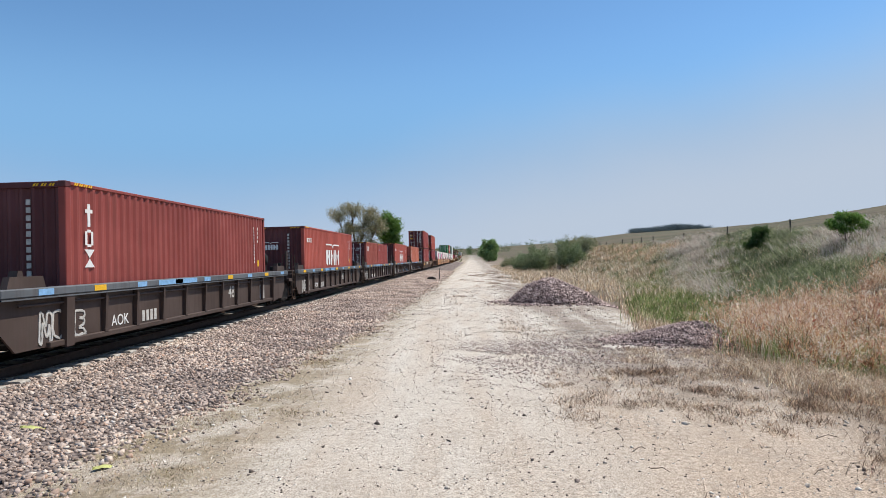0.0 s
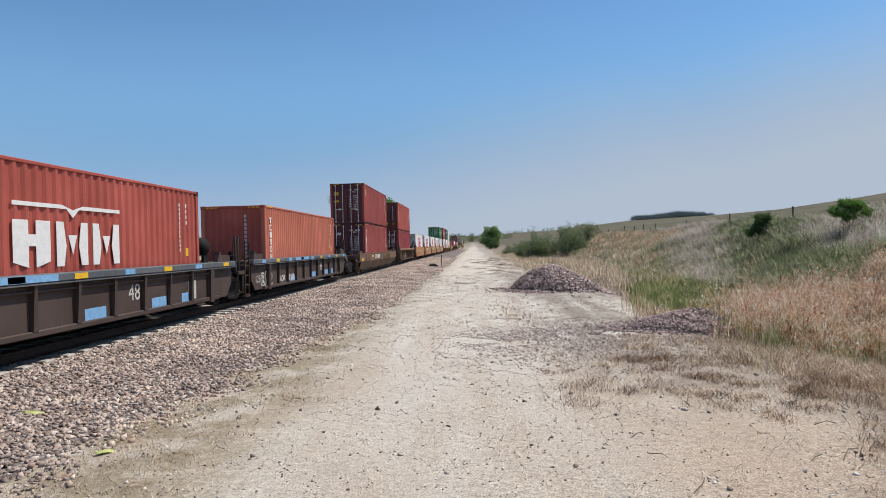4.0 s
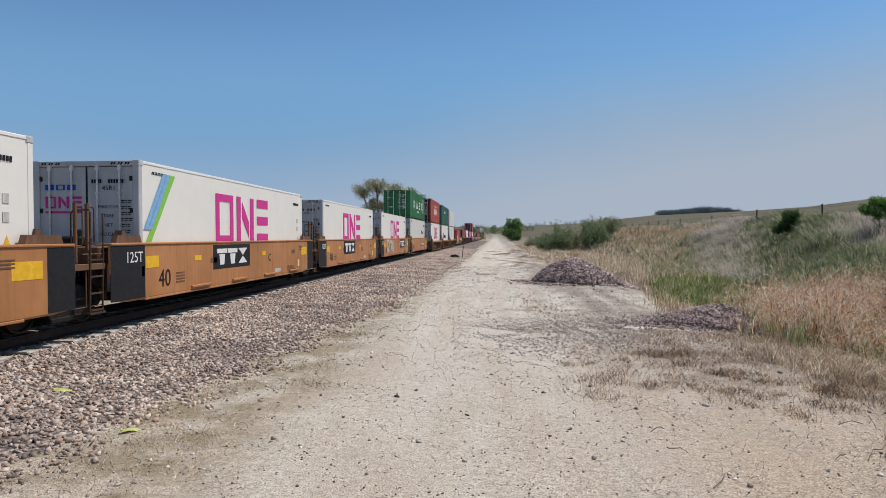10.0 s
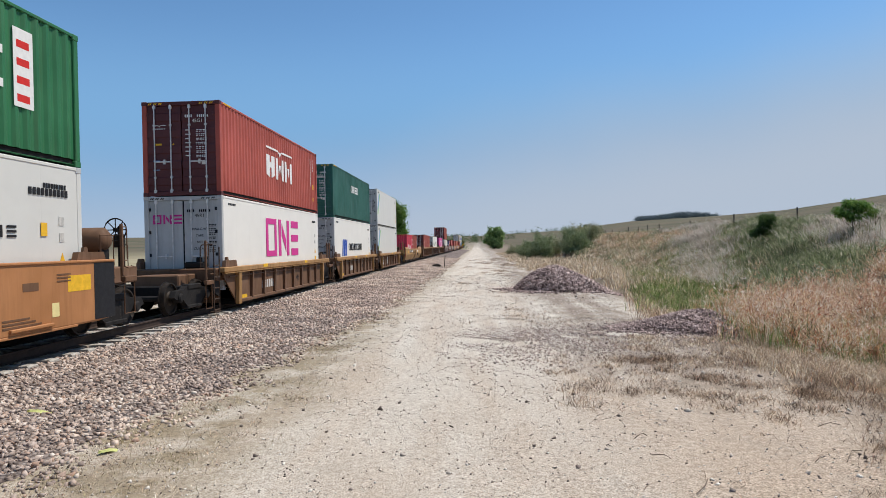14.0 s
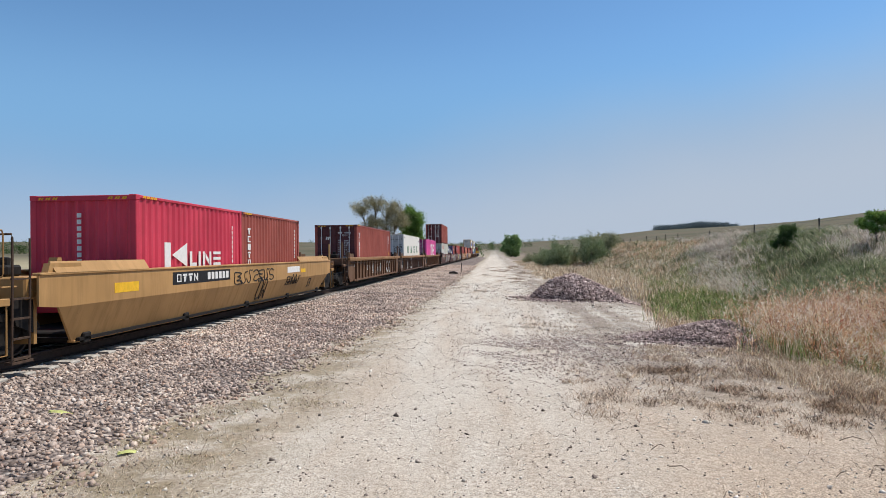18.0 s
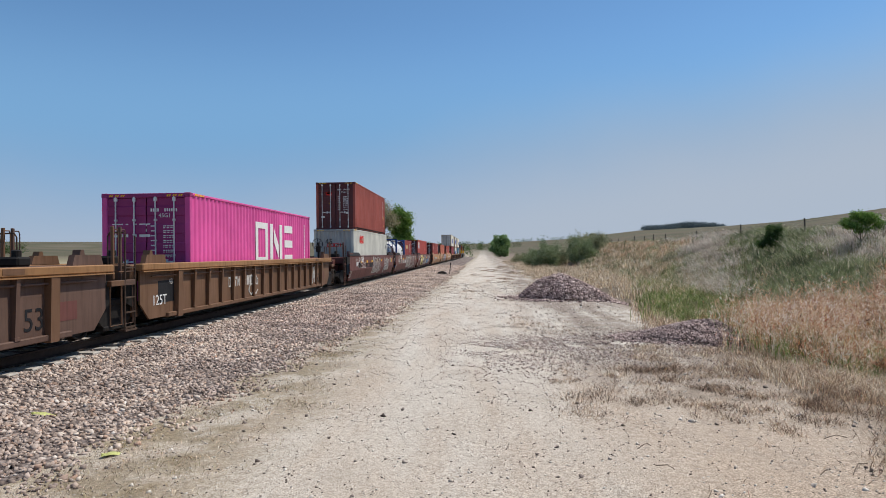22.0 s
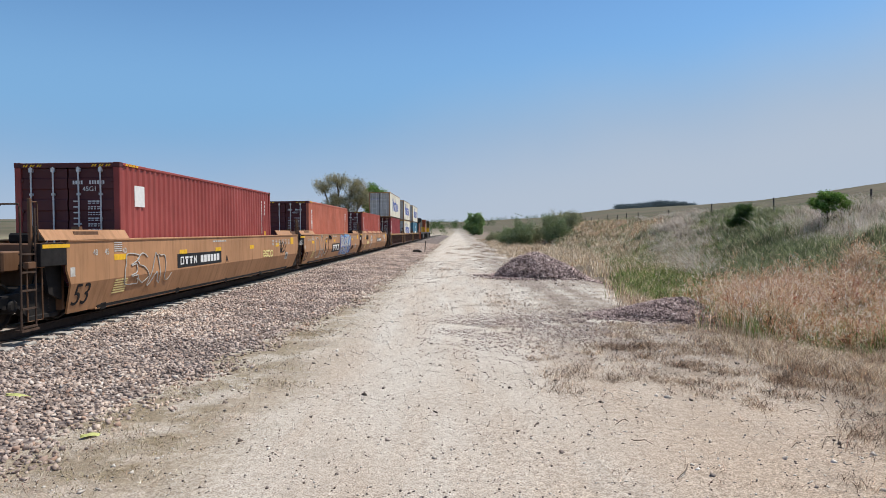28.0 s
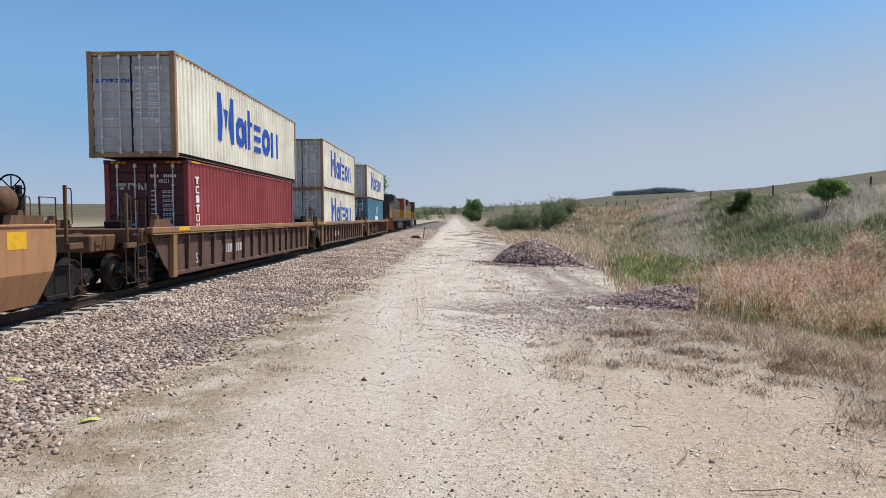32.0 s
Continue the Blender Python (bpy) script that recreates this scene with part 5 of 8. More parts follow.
def make_consist():
    # five dark brown ribbed units with grey, blue and yellow chords
    A = [-227.25, -209.20, -191.10, -172.95, -154.80]
    loads = [(MAROON, "dark red corrugated container, white lettering down its side"), (BRIGHTRED, "bright red corrugated container with white crest"), None,
             (BRIGHTRED, "red corrugated container with a white crest"), (RUST, "faded orange-brown corrugated container, white lettering")]
    cuts = [-230.0, -212.2, -194.1, -176.0, -157.85]
    for i, at in enumerate(A):
        c = at + 6.1
        sg = [("text", 2.2, 0.80, 0.52, OFFWHITE, "48"), ("panel", 5.0, 0.42, 0.5, OFFWHITE, 0.5), ("marks", -3.48, 0.43, 0, OFFWHITE, [("bar", 0.19 * j, 0, 0.12, 0.25) for j in range(4)]),
              ("text", -4.43, 0.55, 0.33, WHITE, "AOK"),
              ("scrawl", -7.1, 0.36, 0, OFFWHITE, (i + 3, 1.35, 0.55, 4, 0.05))]
        for j, y in enumerate((-7.3, -5.6, -3.9, -2.0, -0.2, 1.6, 3.4, 5.2, 7.2)):
            sg.append(("panel", y, 1.37 - 0.135, 0.42, YELLOW if (i + j) % 2 else SKYBLUE, 0.11))
        sg.append(("panel", -2.9, 1.37 - 0.14, 2.2, SKYBLUE, 0.12))
        if i in (3, 4):
            for y in (-3.3, 0.3, 3.0, 4.6):
                sg.append(("panel", y, 0.34, 0.75, SKYBLUE, 0.28))
        if i in (2, 4):
            sg.append(("text", -7.3, 0.66, 0.36, OFFWHITE, "125-T"))
        well_car(c, 16.45, 1.37, 0.28, "rib", CARBROWN, [cuts[i]] + ([-141.2] if i == 4 else []), "dark brown ribbed well car with a patched grey top chord", 1.38, tank=BLACKSTEEL if i < 4 else None, chord_mat=CHORDGREY, signs=sg, group="dark brown well cars", square=True)
        if loads[i]:
            m, lab = loads[i]
            side = IDS(h40)
            if i == 0:
                side = side + [([("dagger", -5.46, 2.04, 0.28, 0.46), ("loop", -5.46, 1.63, 0.28, 0.35), ("cross", -5.48, 1.22, 0.34, 0.36)], WHITE)]
            elif i in (1, 3):
                side = side + CRESTMARK(-1.5, 1.0, 1.0) + [(row(-h40 + 0.5, 2.15, ("bar", "ring", "hook", "ring"), 0.19, 0.2), WHITE)]
            else:
                side = side + DOWNMARK(h40)
            face = [([("wing", -0.75, 2.05, 0.75, 0.12)] + row(-0.75, 1.8, ("shield", "shield", "shield"), 0.22, 0.25, 0.15), WHITE)] if i in (1, 3) else []
            face = face + [(column(0.42, 2.55, ("bar",) * 11, 0.09, 0.105, 0.45), OFFWHITE)]
            forty(at, 0.48, m, lab, near="front", side=side, face=face, end_mat=None if i != 4 else BRIGHTRED)
        else:
            container(at, 0.48, 6.058, 2.591, BROWNRED, SHADEDRED, near="doors", label="brown-red twenty-foot container with a white oval mark", side=[(row(-h20 + 0.35, 1.95, ("ring", "ring", "ring"), 0.30, 0.30, 0.1), WHITE)], face=[(row(-0.85, 1.55, ("ring", "ring", "ring"), 0.25, 0.24), OFFWHITE)])
            container(at + 6.12, 0.48, 6.058, 2.591, DARKRED, near="front", label="dark red twenty-foot container with a blue diamond sticker", side=[([("tri", -2.1, 2.0, 0.3, 0.16)], SKYBLUE)])

    # tan smooth-sided single car with two stacked dark red boxes
    sg = [("panel", -4.8, 0.98, 0.7, YELLOW, 0.14), ("panel", 2.0, 0.98, 0.5, YELLOW, 0.13), ("panel", -9.4, 0.80, 0.8, YELLOW, 0.16), ("marks", -7.0 + 3.6, 0.86, 0, WHITE, [(g, 0.33 * j, 0, 0.24, 0.3) for j, g in enumerate(("hook", "comb", "hook"))] + [("bar", 1.2 + 0.26 * j, 0, 0.17, 0.3) for j in range(5)]),
          ("scrawl", -8.2, 0.65, 0, OLDBROWN, (31, 2.4, 0.5, 5, 0.03)), ("scrawl", 1.0, 0.62, 0, OLDBROWN, (32, 4.5, 0.55, 9, 0.03))]
    well_car(-125.4, 20.4, 1.25, 0.12, "smooth", WEATHERTAN, [-137.3, -113.6], "weathered tan well car with smooth folded sides", brake=-1.6, deck_near=1.9, cut=1.25, bend=0.55, signs=sg, group="tan well cars", end_mat=CARRUST)
    flag = [([("bar", -0.93, 2.02, 0.32, 0.34)], YELLOW), ([("arrow", -0.90, 2.08, 0.24, 0.22)], BLUE), ([("bar", -0.93, 1.35, 0.34, 0.34), ("tri", -0.42, 1.45, 0.2, 0.2)], YELLOW)]
    forty(-132.10, 0.52, DARKRED, "dark red container stacked on another", end_mat=SHADEDRED, side=IDS(h40) + [([("bar", -h40 + 0.6, 2.05, 0.4, 0.42)], YELLOW), ([("arrow", -h40 + 0.66, 2.12, 0.28, 0.28)], BLUE)], face=flag)
    forty(-132.10, 0.52 + 2.90, DARKRED, "dark red container on top of a stack", end_mat=SHADEDRED, side=IDS(h40) + [([("bar", -h40 + 0.6, 2.05, 0.4, 0.42)], YELLOW), ([("arrow", -h40 + 0.66, 2.12, 0.28, 0.28)], BLUE)], face=flag)
    swap = TRAIN[-2][0]
    for ch in [c for c in swap.children if c.name.startswith("painted_mark")]:
        bpy.data.objects.remove(ch)
    for ch in [c for c in swap.children if c.name.startswith("fine_lettering")]:
        bpy.data.objects.remove(ch)
    for items, m in DOWNMARK(h40) + IDS(h40):
        tagged(part("fine_lettering", marks(items, m, 1.211), swap), kind="stuff")
    part("painted_mark", end_marks([("arrow", -0.78, 2.1, 0.3, 0.26), ("bar", -0.82, 1.98, 0.4, 0.06)], WHITE, -h40 + 0.042), swap)
    part("painted_mark", end_marks([("tri", -0.3, 0.75, 0.22, 0.22)], YELLOW, -h40 + 0.041), swap)

    # brown ribbed single car
    sg = [("text", 0.4, 0.62, 0.42, OFFWHITE, "40"), ("marks", -5.0, 0.52, 0, OFFWHITE, [("bar", 0.27 * j, 0, 0.19, 0.36) for j in range(6)]), ("panel", 0.5, 1.37, 0.45, YELLOW, 0.11), ("panel", 1.3, 1.37, 0.45, YELLOW, 0.11), ("scrawl", -1.8, 0.5, 0, OFFWHITE, (41, 1.6, 0.45, 3, 0.03))]
    well_car(-103.8, 15.8, 1.50, 0.28, "rib", CARRUST, [-110.4, -97.0], "brown ribbed well car with a pale top chord", 1.38, brake=0.5, chord_mat=paint((0.24, 0.125, 0.06), 0.4, 0.4, 0.6, "brown_chord_paint", DIRTY), signs=sg, group="brown well cars", deck_near=1.0)
    forty(-110.70, 0.52, WINERED, "dark wine-red container under another", end_mat=SHADEDRED, side=IDS(h40, YELLOW), face=[([("bar", -0.85, 1.55, 0.36, 0.14)], SKYBLUE)])
    forty(-110.70, 0.52 + 2.90, BRIGHTRED, "red container on top of a stack", near="front", end_mat=SHADEDRED, side=DOWNMARK(h40) + IDS(h40), face=[([("bar", -0.05, 0.6, 0.2, 0.2), ("tri", 0.6, 0.6, 0.18, 0.2)], YELLOW), (column(0.62, 2.5, ("bar",) * 11, 0.08, 0.1, 0.4), OFFWHITE)])

    # five orange units carrying white refrigerated boxes
    D = [-90.80, -75.32, -59.94, -44.61, -29.18]
    cuts = [-93.5, -77.6, -62.2, -46.9, -31.5]
    for i, at in enumerate(D):
        c = at + 5.75
        sg = [("text", -5.05, 0.74, 0.56, BLACK, "40"), ("panel", -5.86 if i else -6.3, 1.02, 0.55, YELLOW, 0.26), ("panel", 6.46, 0.40, 0.73, BLACK, 1.115), ("panel", -3.55, 1.10, 0.4, YELLOW, 0.13), ("panel", 1.3, 1.10, 0.35, YELLOW, 0.13), ("panel", 5.62, 1.0, 0.72, YELLOW, 0.30), ("text", 2.0, 1.0, 0.36, BLACK, "BCDEA"[i]),
              ("marks", -4.5, 0.62, 0, OLDBROWN, [("bar", 0, 0.07 * j, 0.42, 0.03) for j in range(4)]), ("panel", 2.5, 0.48, 0.62, OFFWHITE, 0.13), ("panel", 5.15, 0.58, 0.2, CREAM, 0.25), ("marks", 3.9, 0.5, 0, OLDBROWN, [("bar", 0, 0.06 * j, 0.95 - 0.15 * j, 0.03) for j in range(3)]), ("marks", 5.3, 1.2, 0, OLDBROWN, [("bar", 0, 0.06 * j, 0.4, 0.025) for j in range(3)]), ("panel", -2.6, 1.0, 0.4, OLDBROWN, 0.14), ("panel", 4.4, 1.08, 0.4, OLDBROWN, 0.14)]
        if i in (0, 4):
            sg += [("panel", -3.0 if i == 0 else 0.6, 0.80, 3.1, BLACK, 0.36), ("marks", -2.85 if i == 0 else 0.75, 0.87, 0, WHITE, [(g, 0.3 * j, 0, 0.23, 0.22) for j, g in enumerate(("ring", "post", "post", "slant"))] + [("bar", 1.4 + 0.25 * j, 0, 0.18, 0.22) for j in range(6)])]
        else:
            sg += [("panel", -2.44 if i < 3 else 1.62, 0.82, 2.65, BLACK, 0.66), ("marks", -2.2 if i < 3 else 1.86, 0.93, 0, WHITE, [("post", 0, 0, 0.68, 0.44), ("post", 0.74, 0, 0.68, 0.44), ("cross", 1.5, 0, 0.68, 0.44)])]
        if i == 3:
            sg += [("scrawl", -4.75, 0.62, 0, OFFWHITE, (52, 2.8, 0.78, 3, 0.22)), ("scrawl", -4.75, 0.60, 0, OLDBROWN, (53, 2.8, 0.8, 3, 0.018))]
        if i:
            sg += [("panel", -7.19, 0.40, 1.29, BLACK, 1.115), ("text", -6.32, 1.26, 0.32, WHITE, "125T"), ("panel", -6.03, 0.85, 0.11, OFFWHITE, 0.22)]
        well_car(c, 14.4, 1.53, 0.36, "smooth", ORANGE, [cuts[i]] + ([-15.6] if i == 4 else []), "orange well car with smooth sides and black markings", brake=2.2 if i == 4 else 0, tank=OLDBROWN if i == 4 else None, tank_y=1.0, blocks=(-3.2, -0.6, 2.0, 4.6), bend=0.03, signs=sg, group="orange well cars", ladder_mat=OCHRE if i == 4 else None, end_mat=OLDBROWN, deck_near=0.6, deck_far=2.5 if i == 4 else 0.6)
        side = RPANEL(h40)
        if i < 4:
            side = side + BLOCKMARK((-2.09, -2.12, -2.05, -2.02)[i], 1.05, 1.0)
        else:
            side = side + [([("fork", 2.6, 1.50, 0.62, 0.40), ("bar", 3.3, 1.52, 0.07, 0.2), ("bar", 3.5, 1.52, 0.07, 0.2), ("slant", 3.65, 1.52, 0.24, 0.2), ("comb", 4.0, 1.52, 0.22, 0.2)], BLACK), (row(4.55, 2.28, ("bar",) * 10, 0.075, 0.13, 0.5), BLACK), ([("bar", 4.85, 1.55, 0.17, 0.24)], YELLOW)]
        if i == 1:
            side = side + [([("slash", -5.86, 1.05, 1.40, 1.62)], LIME), ([("slash", -5.92, 1.38, 1.05, 1.30)], SKYBLUE), ([("slash", -5.74, 1.38, 1.05, 1.30)], SKYBLUE)]
        face = [(row(-0.95, 1.85, ("ring", "slant", "comb"), 0.24, 0.26), MAGENTA), ([("bar", -0.95, 1.74, 0.85, 0.05)], MAGENTA)] if i < 4 else [([("ring", -0.6, 2.2, 0.14, 0.16)], BLACK)]
        if i == 1:
            face = face + [(row(-0.95, 2.25, ("bar", "ring", "bar"), 0.2, 0.12), BLUE)]
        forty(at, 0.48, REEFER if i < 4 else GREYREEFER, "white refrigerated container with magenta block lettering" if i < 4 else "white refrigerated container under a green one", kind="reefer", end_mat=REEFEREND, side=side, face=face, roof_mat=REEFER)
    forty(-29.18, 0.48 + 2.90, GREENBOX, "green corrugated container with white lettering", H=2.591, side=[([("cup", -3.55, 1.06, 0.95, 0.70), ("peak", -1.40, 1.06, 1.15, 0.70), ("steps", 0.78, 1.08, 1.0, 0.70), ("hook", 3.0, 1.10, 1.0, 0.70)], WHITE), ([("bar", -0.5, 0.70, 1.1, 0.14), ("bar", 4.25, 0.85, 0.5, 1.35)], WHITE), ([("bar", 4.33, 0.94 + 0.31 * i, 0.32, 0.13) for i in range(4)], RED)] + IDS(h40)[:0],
          face=[([("bar", -0.95, 1.62, 0.36, 0.30)], OFFWHITE), ([("bar", -0.95, 1.70, 0.36, 0.05), ("bar", -0.95, 1.84, 0.36, 0.05)], RED), ([("ring", -0.42, 1.7, 0.14, 0.18)], WHITE)])

    # three rusty brown ribbed units
    E3 = [(-9.82, 0), (6.02, 1), (21.87, 2)]
    cuts = [-11.6, 4.55, 20.4]
    for at, i in E3:
        c = at + 6.45
        sg = [("panel", -3.4 + 1.8 * i, 1.10, 0.5, YELLOW, 0.11), ("panel", 2.2, 1.10, 0.4, YELLOW, 0.11), ("panel", -5.2, 0.10, 0.45, YELLOW, 0.16), ("marks", -3.2, 0.35, 0, OFFWHITE, [("bar", 0.25 * j, 0, 0.17, 0.28) for j in range(6)]), ("text", 1.4, 0.5, 0.4, BLACK, "40")]
        if i == 2:
            sg += [("scrawl", -5.4, 0.30, 0, WHITE, (61, 1.5, 0.6, 4, 0.035)), ("scrawl", -3.2, 0.30, 0, WHITE, (62, 1.9, 0.6, 5, 0.035))]
        well_car(c, 13.9, 1.20, 0.04, "rib", OLDBROWN, [cuts[i]] + ([36.0] if i == 2 else []), "rusty brown ribbed well car with an ochre top chord", 1.3, brake=0.6 if i == 2 else 0, chord_mat=paint((0.34, 0.18, 0.06), 0.4, 0.35, 0.6, "ochre_chord_paint", DIRTY), signs=sg, group="rusty brown well cars")
    tp = 0.50
    forty(-9.82, tp, REEFER, "white refrigerated container with magenta block lettering, under a red one", kind="reefer", end_mat=REEFEREND, side=RPANEL(h40) + BLOCKMARK(-1.88, 0.95, 1.03), face=[(row(-0.95, 2.05, ("ring", "slant", "comb"), 0.26, 0.28), MAGENTA)])
    forty(-9.82, tp + 2.90, BRIGHTRED, "red container with a white crest on top of a stack", end_mat=SHADEDRED, side=CRESTMARK(-1.65, 1.03, 1.0) + IDS(h40), face=[([("wing", -0.9, 2.1, 0.42, 0.08)] + row(-0.9, 1.95, ("shield",) * 3, 0.12, 0.13, 0.15), WHITE), ([("bar", -0.82, 1.45, 0.2, 0.17), ("tri", -0.35, 1.45, 0.18, 0.18)], YELLOW), ([("bar", -0.9, 0.8, 0.2, 0.3)], SKYBLUE)])
    forty(6.02, tp, REEFER, "white refrigerated container with a dark blue mark", kind="reefer", end_mat=REEFEREND, side=RPANEL(h40) + [([("arrow", -4.0, 0.75, 0.9, 0.95), ("arrow", -3.4, 0.75, 0.9, 0.95)], BLUE), (row(-2.0, 1.05, ("ring", "slant", "ring", "cup", "bar", "post", "ring", "ring", "cup", "ring"), 0.36, 0.42), BLACK)])
    forty(6.02, tp + 2.90, TEALGREEN, "dark green container on top of a stack", side=[(row(-0.9, 1.75, ("ring", "slant", "cup", "steps", "ring"), 0.42, 0.42, 0.1), WHITE)], face=[([("bar", 0.1, 2.15, 0.7, 0.1)], OFFWHITE)])
    cube = [([("slash", -5.86, 0.95, 1.40, 1.62)], LIME), ([("slash", -5.92, 1.28, 1.05, 1.30)], SKYBLUE), ([("slash", -5.74, 1.28, 1.05, 1.30)], SKYBLUE)]
    for zz in (tp, tp + 2.90):
        forty(21.87, zz, GREYREEFER, "plain white refrigerated container in a stack of two", kind="reefer", end_mat=REEFEREND, side=RPANEL(h40) + cube, face=[(row(-0.95, 2.25, ("bar", "ring", "bar"), 0.2, 0.12), BLUE), ([("bar", -0.42, 0.85, 0.26, 0.34), ("bar", 0.18, 0.9, 0.24, 0.2)], YELLOW), ([("bar", -0.85, 0.85, 0.22, 0.24)], SKYBLUE)])

    # tan smooth-sided single car with two twenty-foot boxes
    sg = [("panel", -5.2, 1.02, 3.4, BLACK, 0.30), ("marks", -5.0, 1.08, 0, WHITE, [(g, 0.3 * j, 0, 0.22, 0.19) for j, g in enumerate(("ring", "post", "post", "slant"))] + [("bar", 1.7 + 0.24 * j, 0, 0.17, 0.19) for j in range(6)]), ("text", 6.6, 0.55, 0.5, BLACK, "53"), ("panel", -7.6, 0.98, 0.9, YELLOW, 0.2), ("panel", 5.2, 1.02, 0.6, YELLOW, 0.14), ("panel", 3.5, 1.05, 1.5, WHITE, 0.22),
          ("scrawl", -1.5, 0.85, 0, BLACK, (71, 3.5, 0.4, 7, 0.03)), ("scrawl", 0.6, 0.25, 0, BLACK, (72, 0.8, 0.7, 2, 0.04)), ("scrawl", 3.4, 0.6, 0, BLACK, (73, 1.6, 0.35, 5, 0.025))]
    well_car(49.8, 19.6, 1.40, 0.14, "smooth", TAN, [39.3, 60.2], "tan well car with smooth folded sides and spray paint", cut=1.25, bend=0.55, signs=sg, group="tan well cars", end_mat=TAN, flaps=((-9.4, -6.3), (5.0, 9.5)))
    container(43.38, 0.47, 6.058, 2.591, CRIMSON, near="front", label="crimson twenty-foot container with large white lettering", side=[([("fork", -1.78, 0.96, 1.15, 0.60)], WHITE)] + [([("bar", -0.48, 0.97, 0.13, 0.38), ("bar", -0.36, 0.97, 0.26, 0.09), ("bar", 0.02, 0.97, 0.13, 0.38), ("slant", 0.28, 0.97, 0.52, 0.38), ("comb", 0.94, 0.97, 0.48, 0.38)], WHITE)] + [(column(2.25, 2.1, ("bar",) * 10, 0.055, 0.1, 0.4), WHITE)], face=[(column(-0.15, 2.2, ("bar",) * 11, 0.1, 0.1, 0.45), WHITE)])
    container(49.39, 0.47, 6.058, 2.591, BROWNRED, near="front", label="brown-red twenty-foot container with white lettering down its side", side=[(column(-h20 + 0.55, 2.1, ("post", "hook", "bar", "post", "ring", "slant"), 0.24, 0.2), WHITE), (column(2.4, 2.2, ("bar",) * 8, 0.055, 0.1, 0.4), WHITE)])

    # three long brown ribbed units
    G = [66.68, 86.15, 105.60]
    cuts = [63.3, 82.75, 102.2]
    for i, at in enumerate(G):
        c = at + 6.2
        sg = [("text", 6.9, 0.62, 0.55, BLACK, "53"), ("marks", -3.9, 0.75, 0, OFFWHITE, [(g, 0.24 * j, 0, 0.17, 0.3) for j, g in enumerate(("ring", "post", "post", "slant"))] + [("bar", 1.3 + 0.24 * j, 0, 0.17, 0.3) for j in range(5)]), ("panel", 6.0, 1.42, 0.5, OLDBROWN, 0.1),
              ("panel", 7.5, 0.54, 0.6, DEEPRED, 0.35), ("text", -7.6, 1.08, 0.2, OFFWHITE, "48"), ("text", -6.3, 1.02, 0.17, OFFWHITE, "40")]
        if i == 0:
            sg += [("scrawl", y, 0.5, 0, OFFWHITE, (80 + k, 0.7, 0.6, 2, 0.045)) for k, y in enumerate((-2.3, -0.95, 0.15))] + [("scrawl", 3.2 + 0.95 * j, 0.42, 0, WHITE, (90 + j, 0.7, 0.8, 1, 0.14)) for j in range(2)]
        elif i == 1:
            sg += [("scrawl", -3.2 + 0.95 * j, 0.38, 0, WHITE, (87 + j, 0.72, 0.85, 1, 0.15)) for j in range(2)] + [("scrawl", -5.05, 0.42, 0, OFFWHITE, (89, 0.6, 0.72, 2, 0.05)), ("scrawl", 3.0, 0.40, 0, OFFWHITE, (96, 1.3, 0.6, 3, 0.035))]
        else:
            sg += [("scrawl", 5.9, 0.42, 0, OFFWHITE, (97, 0.75, 0.7, 2, 0.045)), ("scrawl", -2.2, 0.42, 0, OFFWHITE, (99, 0.9, 0.7, 2, 0.05))]
        if i:
            sg += [("panel", -8.22, 0.60, 0.98, BLACK, 0.52), ("text", -8.16, 0.66, 0.34, WHITE, "125T")]
        well_car(c, 18.3, 1.54, 0.24, "rib", CARRUST if i == 1 else OLDBROWN, [cuts[i]] + ([122.1] if i == 2 else []), "long rust-brown ribbed well car with white spray paint", 1.0, brake=1.9 if i == 2 else 0, deck_far=2.2 if i == 2 else 1.3, chord_mat=paint((0.30, 0.15, 0.055), 0.45, 0.35, 0.6, "ochre_brown_chord_paint", DIRTY), signs=sg, group="long brown well cars", square=True)
    forty(66.68, 0.50, BROWNRED, "brown-red container with white lettering down its side", end_mat=SHADEDRED, side=DOWNMARK(h40) + IDS(h40), face=[([("arrow", -0.62, 2.0, 0.26, 0.22), ("bar", -0.66, 1.9, 0.36, 0.05)], WHITE)])
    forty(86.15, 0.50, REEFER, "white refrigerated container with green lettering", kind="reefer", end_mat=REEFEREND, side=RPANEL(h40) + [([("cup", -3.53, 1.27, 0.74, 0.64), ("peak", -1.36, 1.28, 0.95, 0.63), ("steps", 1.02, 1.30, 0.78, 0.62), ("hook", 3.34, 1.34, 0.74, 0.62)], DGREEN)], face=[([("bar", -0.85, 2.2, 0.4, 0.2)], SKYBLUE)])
    forty(105.60, 0.50, PINK, "bright pink container with white block lettering", end_mat=SHADEDPINK, side=BLOCKMARK(-1.0, 0.92, 1.04, WHITE) + [(column(h40 - 0.95, 2.5, ("bar",) * 11, 0.09, 0.11, 0.35), WHITE)], face=[(row(-0.95, 1.72, ("ring", "slant", "comb"), 0.30, 0.36), WHITE)])

    # three dark red smooth-sided units covered in spray paint
    Hc = [134.9, 154.75, 174.25]
    cuts = [125.3, 144.9, 164.5]
    for i, c in enumerate(Hc):
        sg = [("text", -8.75, 0.52, 0.60, OFFWHITE, "53"), ("text", -7.3, 1.36, 0.2, OFFWHITE, "48"), ("text", -6.8, 1.36, 0.2, OFFWHITE, "45"), ("text", -6.0, 1.36, 0.2, OFFWHITE, "40")]
        sg += [("panel", y, 1.15, 0.5, YELLOW, 0.14) for y in (-5.75, -3.75, -1.8, 0.45, 2.45)] + [("panel", 7.6, 1.05, 0.5, YELLOW, 0.3)]
